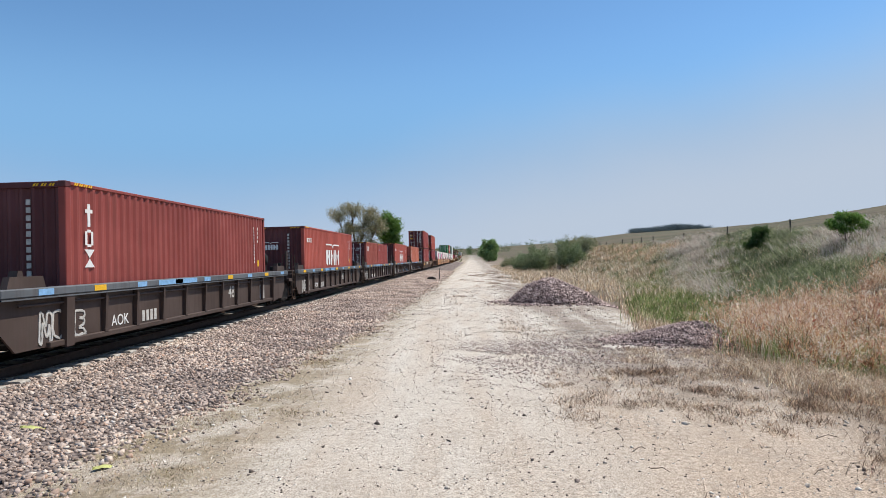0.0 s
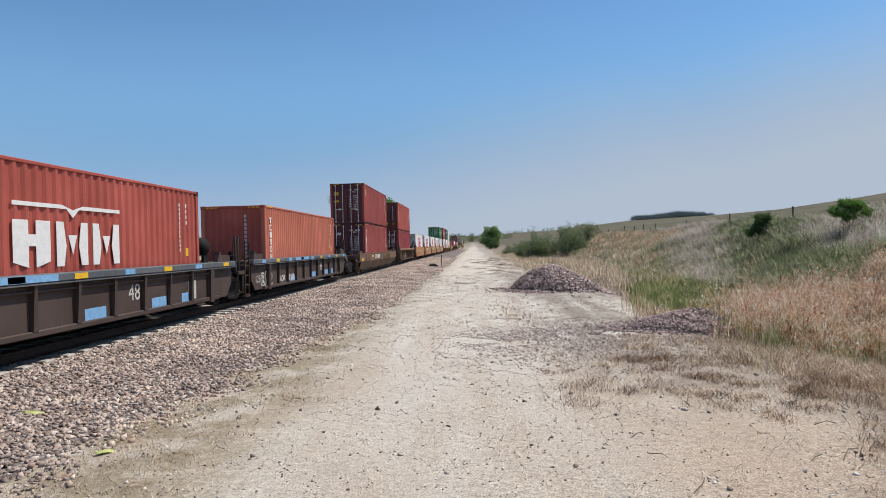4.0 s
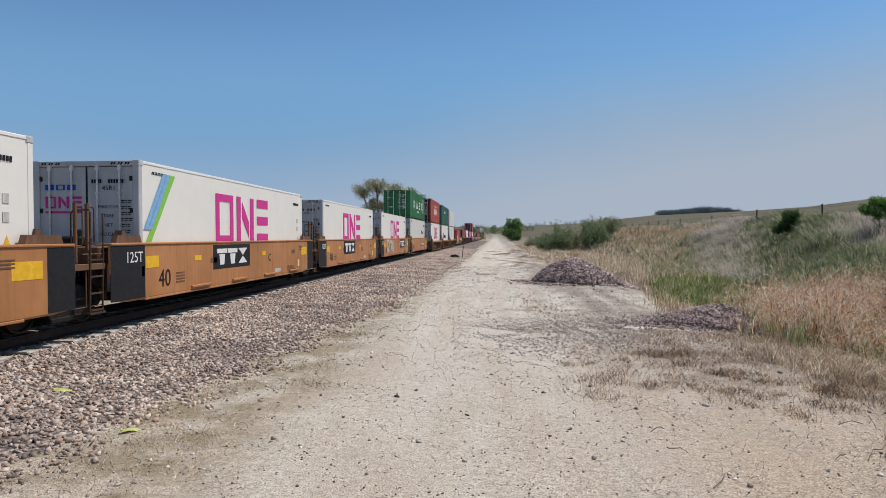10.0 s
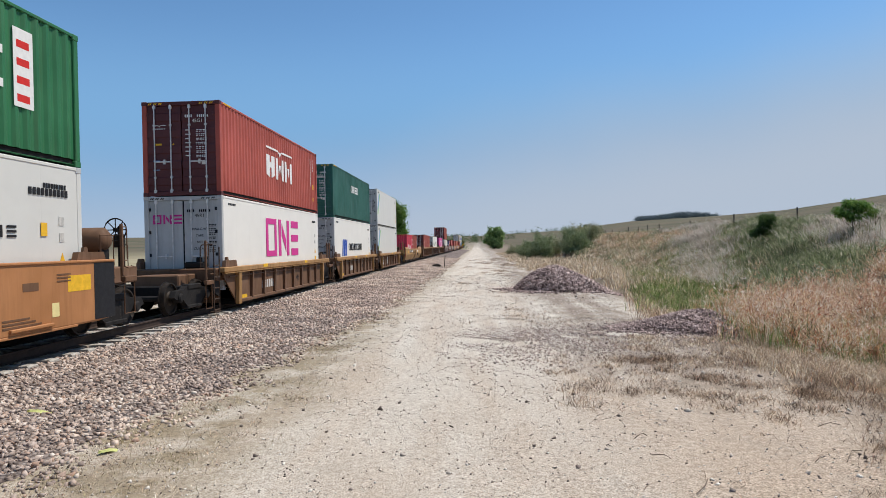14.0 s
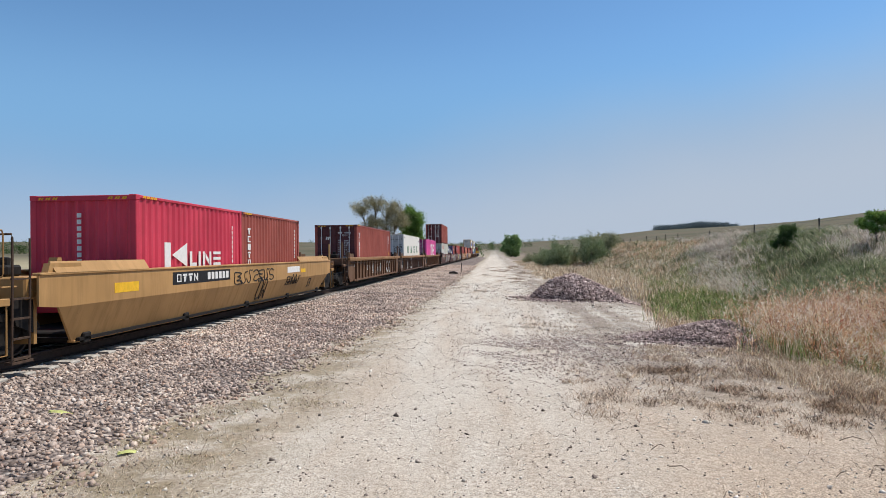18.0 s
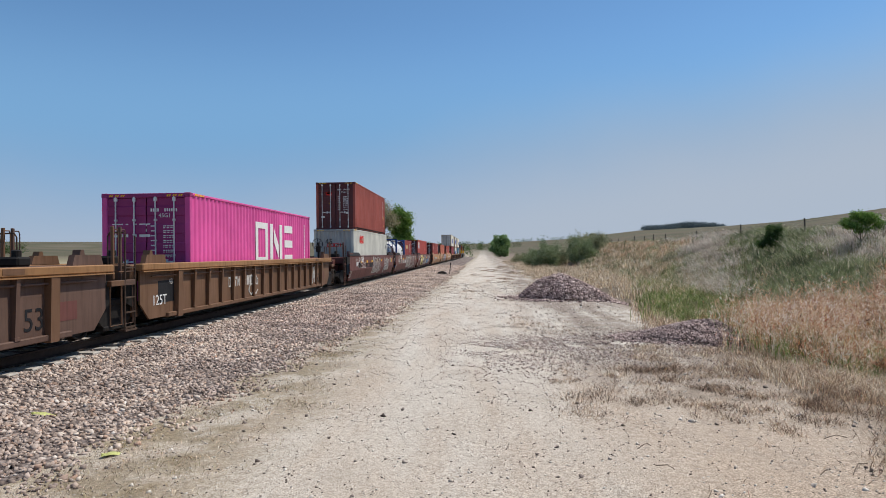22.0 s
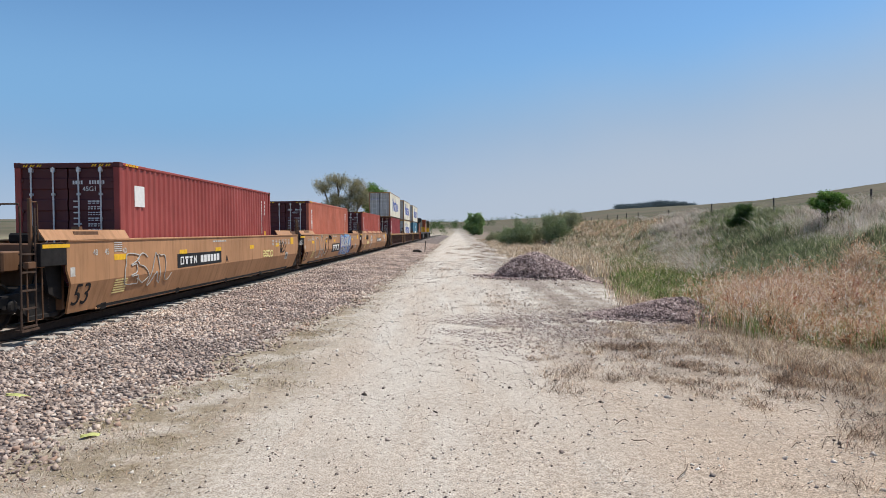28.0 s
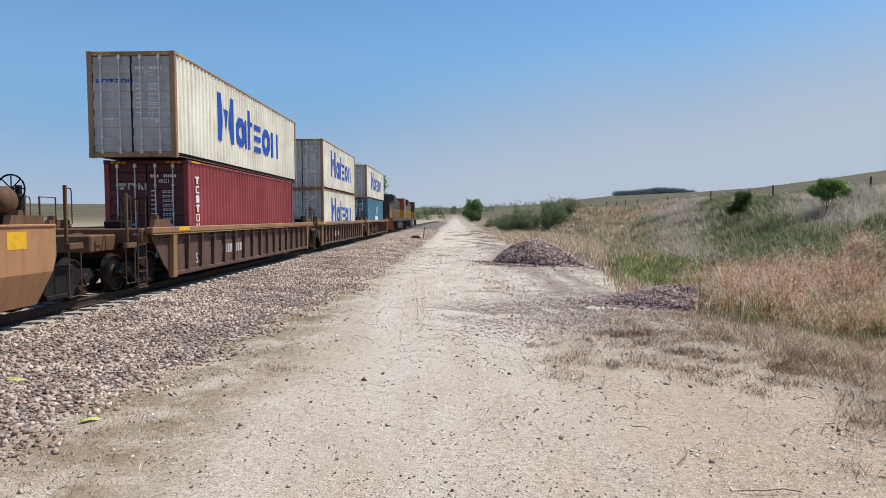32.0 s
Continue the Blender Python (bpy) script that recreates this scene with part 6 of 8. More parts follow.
        sg += [("marks", -4.2, 0.84, 0, BLACK if i == 0 else OFFWHITE, [(g, 0.33 * j, 0, 0.27, 0.29) for j, g in enumerate(("comb", "slant", "steps", "hook"))] + [("bar", 1.55 + 0.23 * j, 0, 0.18, 0.29) for j in range(6)]), ("marks", -6.45, 1.2, 0, OFFWHITE, [("bar", 0, 0.045 * j, 0.36, 0.025) for j in range(7)])]
        sg += [("scrawl", -5.6, 1.22, 0, WHITE, (110 + i, 0.75, 0.32, 4, 0.035)), ("scrawl", -7.2, 0.98, 0, WHITE, (114 + i, 0.5, 0.24, 2, 0.035)), ("scrawl", -6.7, 0.82, 0, OFFWHITE, (140 + i, 2.5, 0.42, 3, 0.025)), ("scrawl", -6.6, 0.86, 0, BLACK, (144 + i, 1.0, 0.35, 4, 0.022))]
        sg += [("scrawl", -1.5, 0.34, 0, OFFWHITE, (120 + i, 3.6, 1.14, 5, 0.045)), ("scrawl", -1.3, 0.42, 0, OFFWHITE, (124 + i, 3.2, 0.9, 7, 0.02)), *([("scrawl", 1.6, 0.24, 0, OFFWHITE, (131, 4.4, 1.2, 6, 0.06))] if i == 1 else [("scrawl", 3.65, 0.38, 0, OFFWHITE, (130 + i, 2.7, 1.0, 4, 0.04)), ("scrawl", 3.8, 0.45, 0, OFFWHITE, (134 + i, 2.3, 0.85, 5, 0.02))]), ("scrawl", 6.7, 1.05, 0, OFFWHITE, (137 + i, 0.9, 0.35, 4, 0.02))]
        if i == 2:
            sg += [("scrawl", -5.7, 0.36, 0, CREAM, (151, 2.9, 1.1, 4, 0.18)), ("scrawl", -5.7, 0.36, 0, BLACK, (152, 2.9, 1.1, 5, 0.025)), ("scrawl", 2.2, 0.45, 0, SKYBLUE, (153, 2.2, 0.5, 6, 0.04))]
        well_car(c, 18.4, 1.57, 0.16, "smooth", DEEPRED, [cuts[i]] + ([184.8] if i == 2 else []), "dark red-brown well car with smooth sides and white graffiti", brake=0.6 if i == 2 else 0, signs=sg, group="dark red well cars", end_mat=DEEPRED, deck_near=0.8, deck_far=0.7, flaps=((-9.15, -5.9), (6.6, 9.0)), flap_mat=BLACKSTEEL, cut=0.35, plate_box=True)
        if i:
            part("lettering", lettering("125T", 0.30, OFFWHITE), TRAIN[-1][0], (1.429, -9.92, 1.22), turn=(90, 0, 90))
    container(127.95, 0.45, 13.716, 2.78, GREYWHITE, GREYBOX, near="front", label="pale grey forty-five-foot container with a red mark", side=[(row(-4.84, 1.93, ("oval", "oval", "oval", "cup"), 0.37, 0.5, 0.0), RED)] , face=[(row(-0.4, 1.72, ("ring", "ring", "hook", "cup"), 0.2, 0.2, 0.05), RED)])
    part("lettering", lettering("45", 0.46, BLACK), TRAIN[-1][0], (-0.3, -6.858 + 0.024, 2.02), turn=(90, 0, 0))
    part("lettering", lettering("45", 0.46, BLACK), TRAIN[-1][0], (1.214, 6.15, 1.75), turn=(90, 0, 90))
    forty(128.58, 0.45 + 2.79, BROWNRED, "brown-red container on a pale grey one", end_mat=SHADEDRED, side=IDS(h40), face=[([("bar", -0.62, 2.1, 0.36, 0.26)], RED), ([("bar", -0.57, 2.18, 0.26, 0.1)], WHITE), ([("tri", -0.5, 1.45, 0.2, 0.18)], YELLOW), ([("bar", -0.9, 0.72, 0.2, 0.26), ("bar", 0.62, 0.85, 0.16, 0.2)], WHITE)])
    tank_container(148.10)
    container(154.21, 0.47, 6.058, 2.591, DARKRED, near="front", label="dark red twenty-foot container with a yellow mark", side=[(row(-2.2, 1.75, ("post", "ring", "cup", "ring", "slant"), 0.32, 0.34, 0.08), CREAM), (row(1.05, 2.08, ("bar",) * 3, 0.085, 0.17, 0.7) + row(1.05, 1.85, ("bar",) * 5, 0.075, 0.17, 0.7) + row(1.05, 1.62, ("bar",) * 3, 0.08, 0.17, 0.7) + [("ring", 1.12, 1.30, 0.13, 0.2)], OFFWHITE)])
    forty(167.62, 0.48, red(0.36, 0.055, 0.045), "red container with a white and blue poster", end_mat=SHADEDRED, side=[([("bar", -5.55, 1.85, 1.30, 0.72)], WHITE), ([("bar", -5.40, 2.30, 1.0, 0.14)], CREAM), (row(-5.42, 1.95, ("hook", "ring", "ring"), 0.30, 0.26, 0.1), SKYBLUE)], face=[([("bar", -0.9, 1.05, 0.42, 0.14)], SKYBLUE)])

    # three faded orange smooth-sided units
    I3 = [(191.0, 197.75), (210.28, 217.45), (229.87, 237.05)]
    cuts = [188.3, 207.6, 227.2]
    boxes = [(DARKRED, "wine-red container with a white mark", SHADEDRED), (RUST, "faded orange-red container with white lettering", SHADEDRED), (BRIGHTRED, "red container with white lettering down its side", SHADEDRED)]
    for i, (at, c) in enumerate(I3):
        sg = [("text", -8.6, 0.5, 0.62, BLACK, "53"), ("text", -8.2, 1.34, 0.18, OFFWHITE, "48"), ("text", -7.75, 1.34, 0.18, OFFWHITE, "45"), ("text", -7.0, 1.34, 0.18, OFFWHITE, "40"), ("text", (-0.4, -3.85, 0.2)[i], 0.88, 0.36, BLACK, "ACB"[i])]
        sg += [("panel", y, 1.15, 0.5, YELLOW, 0.13) for y in (-7.45, -4.05, -1.4, 2.0, 5.4)] + [("panel", 7.85, 1.2, 0.5, YELLOW, 0.3), ("panel", -9.1, 0.9, 0.16, OFFWHITE, 0.18), ("panel", 6.9, 0.58, 0.42, OFFWHITE, 0.28), ("panel", 6.96, 0.63, 0.30, BLACK, 0.18)]
        sg += [("marks", -7.45, 1.34, 0, OFFWHITE, [("bar", 0, 0.045 * j, 0.34, 0.022) for j in range(5)]), ("marks", 4.9, 1.22, 0, OFFWHITE, [("bar", 0.5 * k, 0.06 * j, 0.22, 0.03) for k in range(6) for j in range(4)]), ("marks", -7.4, 0.42, 0, CREAM, [("bar", 0, 0.055 * j, 0.55, 0.03) for j in range(6)]), ("marks", -1.6, 1.45, 0, OFFWHITE, [("bar", 0.2 * k, 0, 0.15, 0.05) for k in range(6)])]
        if i == 1:
            sg += [("panel", -1.95, 0.54, 2.55, BLACK, 0.50), ("marks", -1.75, 0.62, 0, WHITE, [("post", 0, 0, 0.66, 0.34), ("post", 0.75, 0, 0.66, 0.34), ("cross", 1.5, 0, 0.62, 0.34)]), ("panel", 0.67, 0.27, 4.4, PURPLE, 1.24), ("scrawl", 0.95, 0.34, 0, SKYBLUE, (175, 3.8, 1.1, 6, 0.34)), ("scrawl", 0.95, 0.38, 0, OFFWHITE, (171, 3.8, 1.05, 6, 0.17)), ("scrawl", 0.95, 0.36, 0, PURPLE, (172, 3.8, 1.1, 5, 0.035)), ("scrawl", 0.9, 0.36, 0, BLUE, (173, 3.9, 1.1, 3, 0.02)),
                   ("scrawl", -6.65, 0.34, 0, OFFWHITE, (174, 3.3, 1.2, 3, 0.028)), ("scrawl", -4.2, 0.34, 0, BLACK, (176, 1.0, 1.15, 1, 0.02)), ("scrawl", -3.05, 1.32, 0, BLACK, (177, 1.0, 0.2, 5, 0.022)), ("scrawl", 5.2, 0.5, 0, BLACK, (178, 0.6, 0.3, 3, 0.022))]
        else:
            sg += [("panel", -4.2 if i == 0 else 0.7, 0.80, 3.3, BLACK, 0.37), ("marks", -4.0 if i == 0 else 0.9, 0.88, 0, WHITE, [(g, 0.3 * j, 0, 0.22, 0.21) for j, g in enumerate(("ring", "post", "post", "slant"))] + [("bar", 1.4 + 0.26 * j, 0, 0.2, 0.21) for j in range(6)])]
            if i == 0:
                sg += [("scrawl", 6.1, 0.85, 0, BLACK, (181, 0.95, 0.5, 4, 0.03)), ("scrawl", 3.6, 0.78, 0, CREAM, (182, 1.3, 0.25, 4, 0.05)), ("scrawl", -7.0, 0.5, 0, OFFWHITE, (187, 2.4, 0.8, 4, 0.025))]
            else:
                sg += [("scrawl", -4.05, 0.72, 0, WHITE, (183, 1.2, 0.8, 1, 0.035)), ("scrawl", -3.8, 0.9, 0, WHITE, (184, 0.75, 0.42, 3, 0.03)), ("scrawl", -3.95, 0.36, 0, WHITE, (188, 0.3, 0.4, 1, 0.03)), ("scrawl", -6.7, 1.1, 0, BLACK, (185, 1.25, 0.34, 6, 0.03)), ("scrawl", -6.2, 0.76, 0, CREAM, (189, 0.7, 0.2, 2, 0.1)), ("scrawl", 6.1, 1.0, 0, WHITE, (186, 0.75, 0.42, 3, 0.035))]
        well_car(c, 18.4, 1.58, 0.16, "smooth", OLDORANGE, [cuts[i]] + ([246.9] if i == 2 else []), "faded orange well car with smooth sides, black panels and graffiti", brake=0.6 if i == 2 else 0, tank=OLDBROWN if i == 2 else None, tank_y=-0.15, signs=sg, group="faded orange well cars", end_mat=OLDBROWN, deck_near=0.7, deck_far=0.7, flaps=(((-9.9, -6.8), (5.7, 8.1)), ((-9.9, -6.8), (6.2, 8.4)), ((-8.6, -6.06), (-5.08, -3.0), (-2.14, 0.02), (0.95, 3.1), (3.94, 4.95)))[i], plate_box=True, cut=0.3)
        if i:
            part("lettering", lettering("125T", 0.30, WHITE), TRAIN[-1][0], (1.429, -9.92, 1.22), turn=(90, 0, 90))
        part("sign_panel", Build().box(1.424, 1.4285, -9.95, -9.1, 1.47, 1.54).mesh("sign_panel", YELLOW), TRAIN[-1][0])
        m, lab, em = boxes[i]
        side = IDS(h40) + (DOWNMARK(h40) if i else [([("bar", -5.4, 1.9, 0.5, 0.5)], WHITE)])
        if i == 2:
            side = side + [([("bar", -4.7, 0.5, 1.7, 1.0)], DARKRED)]
        forty(at, 0.47, m, lab, end_mat=em, side=side, face=[([("bar", -0.85, 0.6, 0.4, 0.1)], WHITE)])

    # three long brown ribbed units at the tail
    J = [252.95, 272.41, 291.75]
    cuts = [250.4, 269.6, 289.0]
    for i, at in enumerate(J):
        c = at + 6.3
        sg = [("text", -6.0, 0.55, 0.42, OFFWHITE, "53"), ("marks", -4.0, 0.6, 0, OFFWHITE, [("bar", 0.25 * j, 0, 0.17, 0.28) for j in range(8)]), ("panel", -7.6, 1.39, 0.7, YELLOW, 0.11)]
        well_car(c, 18.3, 1.50, 0.20, "rib", CARRUST, [cuts[i]] + ([308.2] if i == 2 else []), "long brown ribbed well car with a straw-coloured top chord", 1.0, brake=0.6 if i == 2 else 0, chord_mat=paint((0.30, 0.17, 0.075), 0.4, 0.35, 0.6, "straw_chord_paint", DIRTY), signs=sg, group="tail well cars", end_mat=OLDBROWN)
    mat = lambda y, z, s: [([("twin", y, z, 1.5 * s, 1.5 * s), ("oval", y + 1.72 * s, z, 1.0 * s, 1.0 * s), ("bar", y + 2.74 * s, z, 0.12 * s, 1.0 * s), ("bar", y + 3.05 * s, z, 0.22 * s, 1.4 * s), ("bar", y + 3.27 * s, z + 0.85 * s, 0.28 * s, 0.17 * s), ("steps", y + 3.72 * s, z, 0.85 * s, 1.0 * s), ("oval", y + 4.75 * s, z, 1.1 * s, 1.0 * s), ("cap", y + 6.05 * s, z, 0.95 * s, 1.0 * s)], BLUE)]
    forty(252.95, 0.50, WINERED, "wine-red container under a wider cream one", end_mat=SHADEDRED, side=DOWNMARK(h40), face=[(row(-0.85, 1.9, ("post", "ring", "slant"), 0.24, 0.34), OFFWHITE)])
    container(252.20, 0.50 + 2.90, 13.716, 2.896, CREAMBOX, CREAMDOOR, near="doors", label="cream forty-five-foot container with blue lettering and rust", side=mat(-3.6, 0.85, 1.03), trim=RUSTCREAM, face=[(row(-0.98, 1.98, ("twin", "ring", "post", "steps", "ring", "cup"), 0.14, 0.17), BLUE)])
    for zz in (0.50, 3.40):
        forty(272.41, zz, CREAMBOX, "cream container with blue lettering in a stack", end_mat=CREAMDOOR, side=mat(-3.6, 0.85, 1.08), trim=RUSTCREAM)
    forty(291.75, 0.50, TEALBLUE, "steel-blue container under a cream one", side=[([("bar", -0.8, 0.5, 2.2, 0.9)], WHITE), ([("arrow", 0.3, 1.6, 0.9, 0.7)], WHITE)])
    container(291.30, 0.50 + 2.90, 13.716, 2.896, CREAMBOX, CREAMDOOR, near="doors", label="cream container with blue lettering on a blue one", side=mat(-3.7, 0.85, 1.10), trim=RUSTCREAM)
    locomotive(323.2, 0)
    locomotive(346.4, 1)


def tank_container(at):
    """Twenty-foot tank in a blue frame."""
    ob = thing("tank_container", "white cylindrical tank in a blue twenty-foot frame", "container", "freight containers")
    blue = paint((0.02, 0.07, 0.24), 0.3, 0.25, 0.5, "blue_frame_paint", DIRTY)
    white = paint((0.74, 0.74, 0.71), 0.15, 0.08, 0.4, "white_tank_paint", (0.3, 0.27, 0.22))
    h, W, H = 3.03, 1.219, 2.591
    prof = [(-2.72, 0.02), (-2.68, 0.5), (-2.55, 0.82), (-2.35, 1.02), (-2.1, 1.12), (2.1, 1.12), (2.35, 1.02), (2.55, 0.82), (2.68, 0.5), (2.72, 0.02)]
    part("tank_shell", Build().lathe(prof, "y", (0, 0, 1.33), 40).mesh("tank_shell", white, True), ob)
    band = Build().lathe([(-0.03, 1.118), (-0.03, 1.135), (0.03, 1.135), (0.03, 1.118)], "y", (0, 0, 1.33), 40).mesh("tank_band", white)
    for y in (-1.8, -0.9, 0.0, 0.9, 1.8):
        part("tank_band", band, ob, (0, y, 0))
    post = Build().box(-0.075, 0.075, -0.075, 0.075, 0, H, 0.015).mesh("corner_post", blue)
    beam = Build().box(-W + 0.15, W - 0.15, -0.06, 0.06, -0.06, 0.06, 0.015).mesh("end_beam", blue)
    for e in (-1, 1):
        for s in (-1, 1):
            part("corner_post", post, ob, (s * (W - 0.078), e * (h - 0.08), 0))
            part("end_brace", Build().tube([(s * (W - 0.1), e * (h - 0.08), 1.9), (s * 0.55, e * (h - 0.08), H - 0.08)], 0.045, 6).tube([(s * (W - 0.1), e * (h - 0.08), 0.75), (s * 0.55, e * (h - 0.08), 0.1)], 0.045, 6).mesh("end_brace", blue), ob)
            part("side_brace", Build().tube([(s * (W - 0.08), e * (h - 0.1), H - 0.5), (s * (W - 0.12), e * 1.5, H - 0.12)], 0.035, 6).mesh("side_brace", blue), ob)
        for z in (0.06, H - 0.06):
            part("end_beam", beam, ob, (0, e * (h - 0.08), z))
        part("tank_ring", Build().tube([(0.84 * math.cos(0.19635 * i), e * 2.75, 1.33 + 0.84 * math.sin(0.19635 * i)) for i in range(33)], 0.05, 8).mesh("tank_ring", blue), ob)
    for s in (-1, 1):
        part("bottom_rail", Build().box(s * W - 0.06, s * W + 0.0, -h + 0.15, h - 0.15, 0.02, 0.14, 0.01).mesh("bottom_rail", blue), ob, (-0.03 * (1 if s > 0 else -2), 0, 0))
    part("walkway", Build().box(-0.35, 0.35, -2.6, 2.6, 2.50, 2.54).box(0.5, 0.9, -2.2, 2.2, 2.42, 2.45).mesh("walkway", plain("alu_grating", (0.42, 0.42, 0.42), 0.5, 0.5)), ob)
    part("manhole", Build().lathe([(2.42, 0.28), (2.60, 0.28), (2.62, 0.2)], "z", (0, 0, 0), 18).mesh("manhole", CHORDGREY), ob)
    part("ladder", Build().tube([(0.45, -2.98, 0.2), (0.45, -2.98, 2.5)], 0.018).tube([(0.8, -2.98, 0.2), (0.8, -2.98, 2.5)], 0.018).box(0.45, 0.8, -2.99, -2.97, 0.5, 0.53).box(0.45, 0.8, -2.99, -2.97, 0.9, 0.93).box(0.45, 0.8, -2.99, -2.97, 1.3, 1.33).box(0.45, 0.8, -2.99, -2.97, 1.7, 1.73).box(0.45, 0.8, -2.99, -2.97, 2.1, 2.13).mesh("ladder", blue), ob)
    part("tank_lettering", marks([("bar", 0.9 + 0.13 * i, 1.45, 0.09, 0.14) for i in range(8)] + [("bar", 1.2 + 0.13 * i, 1.2, 0.09, 0.12) for i in range(4)], BLACK, 1.123), ob)
    TRAIN.append((ob, at + h, 0.47))


def locomotive(centre, k):
    ob = thing("locomotive", "orange and black diesel locomotive with yellow rails" if k == 0 else "black and yellow diesel locomotive", "locomotive", "locomotives")
    orange = paint((0.42, 0.10, 0.035), 0.45, 0.3, 0.5, "orange_locomotive_paint", DIRTY) if k == 0 else paint((0.10, 0.075, 0.03), 0.4, 0.3, 0.5, "grimy_yellow_locomotive_paint", DIRTY)
    black = paint((0.03, 0.028, 0.026), 0.3, 0.2, 0.5, "black_locomotive_paint", (0.09, 0.07, 0.05))
    h = 11.2
    part("frame_deck", Build().box(-1.52, 1.52, -h, h, 1.25, 1.62, 0.03).mesh("frame_deck", black), ob)
    part("long_hood", Build().prism([(-0.92, 1.62), (0.92, 1.62), (0.92, 3.85), (0.75, 4.12), (-0.75, 4.12), (-0.92, 3.85)], "y", -h + 4.4, h - 5.4).mesh("long_hood", black if k == 0 else orange), ob)
    part("radiator_housing", Build().prism([(-0.95, 1.62), (0.95, 1.62), (0.95, 3.45), (1.5, 3.75), (1.5, 4.3), (1.3, 4.5), (-1.3, 4.5), (-1.5, 4.3), (-1.5, 3.75), (-0.95, 3.45)], "y", -h + 1.1, -h + 4.4).mesh("radiator_housing", black), ob)
    part("hood_panel", Build().box(0.95, 0.985, -h + 1.4, -h + 4.2, 1.7, 3.35, 0.01).mesh("hood_panel", orange), ob)
    part("exhaust_housing", Build().box(-0.7, 0.7, -2.0, 1.2, 4.12, 4.42, 0.06).mesh("exhaust_housing", black), ob)
    part("cab", Build().prism([(h - 5.4, 1.62), (h - 2.6, 1.62), (h - 2.4, 2.9), (h - 2.9, 4.3), (h - 3.1, 4.45), (h - 5.4, 4.45)], "x", -1.5, 1.5).mesh("cab", orange), ob)
    part("nose", Build().box(-0.95, 0.95, h - 2.6, h - 0.7, 1.62, 3.1, 0.12).mesh("nose", orange), ob)
    glass = plain("cab_window_glass", (0.02, 0.025, 0.03), 0.08, 0, 0.1)
    for s in (-1, 1):
        part("cab_window", Build().box(s * 1.5 - 0.012, s * 1.5 + 0.012, h - 4.9, h - 3.6, 3.2, 3.95, 0.01).mesh("cab_window", glass), ob)
        rail = Build()
        for i in range(15):
            y = -h + 0.6 + i * 1.15
            rail.tube([(s * 1.46, y, 1.62), (s * 1.46, y, 2.65)], 0.018, 5)
        rail.tube([(s * 1.46, -h + 0.6, 2.65), (s * 1.46, h - 5.5, 2.65)], 0.02, 5)
        part("hand_rail", rail.mesh("hand_rail", YELLOW), ob)
        for e in (-1, 1):
            st = Build()
            for i in range(4):
                st.box(s * 1.3 - 0.2, s * 1.3 + 0.2, -0.3, 0.3, 0.35 + i * 0.33, 0.38 + i * 0.33)
            st.box(s * 1.3 - 0.22, s * 1.3 + 0.22, -0.34, -0.3, 0.3, 1.6).box(s * 1.3 - 0.22, s * 1.3 + 0.22, 0.3, 0.34, 0.3, 1.6)
            part("steps", st.mesh("steps", black), ob, (0, e * (h - 0.35), 0))
    part("fuel_tank", Build().box(-1.45, 1.45, -3.4, 3.4, 0.28, 1.25, 0.15).mesh("fuel_tank", black), ob)
    part("pilot_plate", Build().box(-1.5, 1.5, -h - 0.06, -h, 0.25, 1.62).mesh("pilot_plate", orange), ob)
    for i in range(2):
        part("headlight", Build().lathe([(0, 0.12), (-0.04, 0.12), (-0.04, 0.02)], "y", (0.14 - 0.28 * i, -h + 1.09, 4.05), 14).mesh("headlight", plain("lamp_glass", (0.6, 0.6, 0.55), 0.2)), ob)
    for e in (-1, 1):
        truck(ob, e * 6.6 - 0.9)
        truck(ob, e * 6.6 + 0.9)
    TRAIN.append((ob, centre, 0.0))


make_consist()


# ---------------------------------------------------------------- grass, weeds and brush
def blades(name, P, height, width, lean, material, rng, label, droop=0.35, heading=None):
    """Tapered, bent blades: one for each place in P; heading is the way they lean."""
    n = len(P)
    a = rng.uniform(0, 2 * math.pi, n)
    side = np.stack([np.cos(a), np.sin(a), np.zeros(n)], 1)
    d = rng.uniform(0, 2 * math.pi, n) if heading is None else heading + rng.normal(0, 0.4, n)
    out = np.stack([np.cos(d), np.sin(d), np.zeros(n)], 1) * (lean * rng.uniform(0.3, 1.0, n) * height)[:, None]
    up = np.array([0, 0, 1.0])
    w = (width * rng.uniform(0.6, 1.3, n))[:, None] * side
    h = height[:, None]
    b0, b1 = P - w, P + w
    m = P + out * 0.35 + up * h * 0.58
    tip = P + out * (1 + droop) + up * h
    V = np.stack([b0, b1, m - w * 0.8, m + w * 0.8, tip], 1).reshape(-1, 3)
    k = (np.arange(n) * 5)[:, None, None]
    F = (np.array([(0, 1, 3), (0, 3, 2), (2, 3, 4)])[None] + k).reshape(-1, 3)
    me = bulk(name, V, F, material, True)
    # soft, mostly upward shading, as of many thin stems
    N = np.repeat(side * 0.25 + out / (height[:, None] + 1e-6) * 0.35, 5, axis=0) + up * 0.8 + np.repeat(rng.normal(0, 0.38, (n, 3)), 5, axis=0)
    N /= np.linalg.norm(N, axis=1)[:, None]
    me.normals_split_custom_set_from_vertices(N.tolist())
    return thing(name, label, "grass", kind="stuff", me=me)


def tufts(rng, cx, cy, count, spread):
    """Blade roots gathered round tuft centres of uneven size."""
    k = (rng.poisson(count, len(cx)) * rng.choice([0.4, 0.9, 1.7], len(cx))).astype(int) + 3
    x = np.repeat(cx, k) + rng.normal(0, 1, k.sum()) * spread
    y = np.repeat(cy, k) + rng.normal(0, 1, k.sum()) * spread
    return x, y


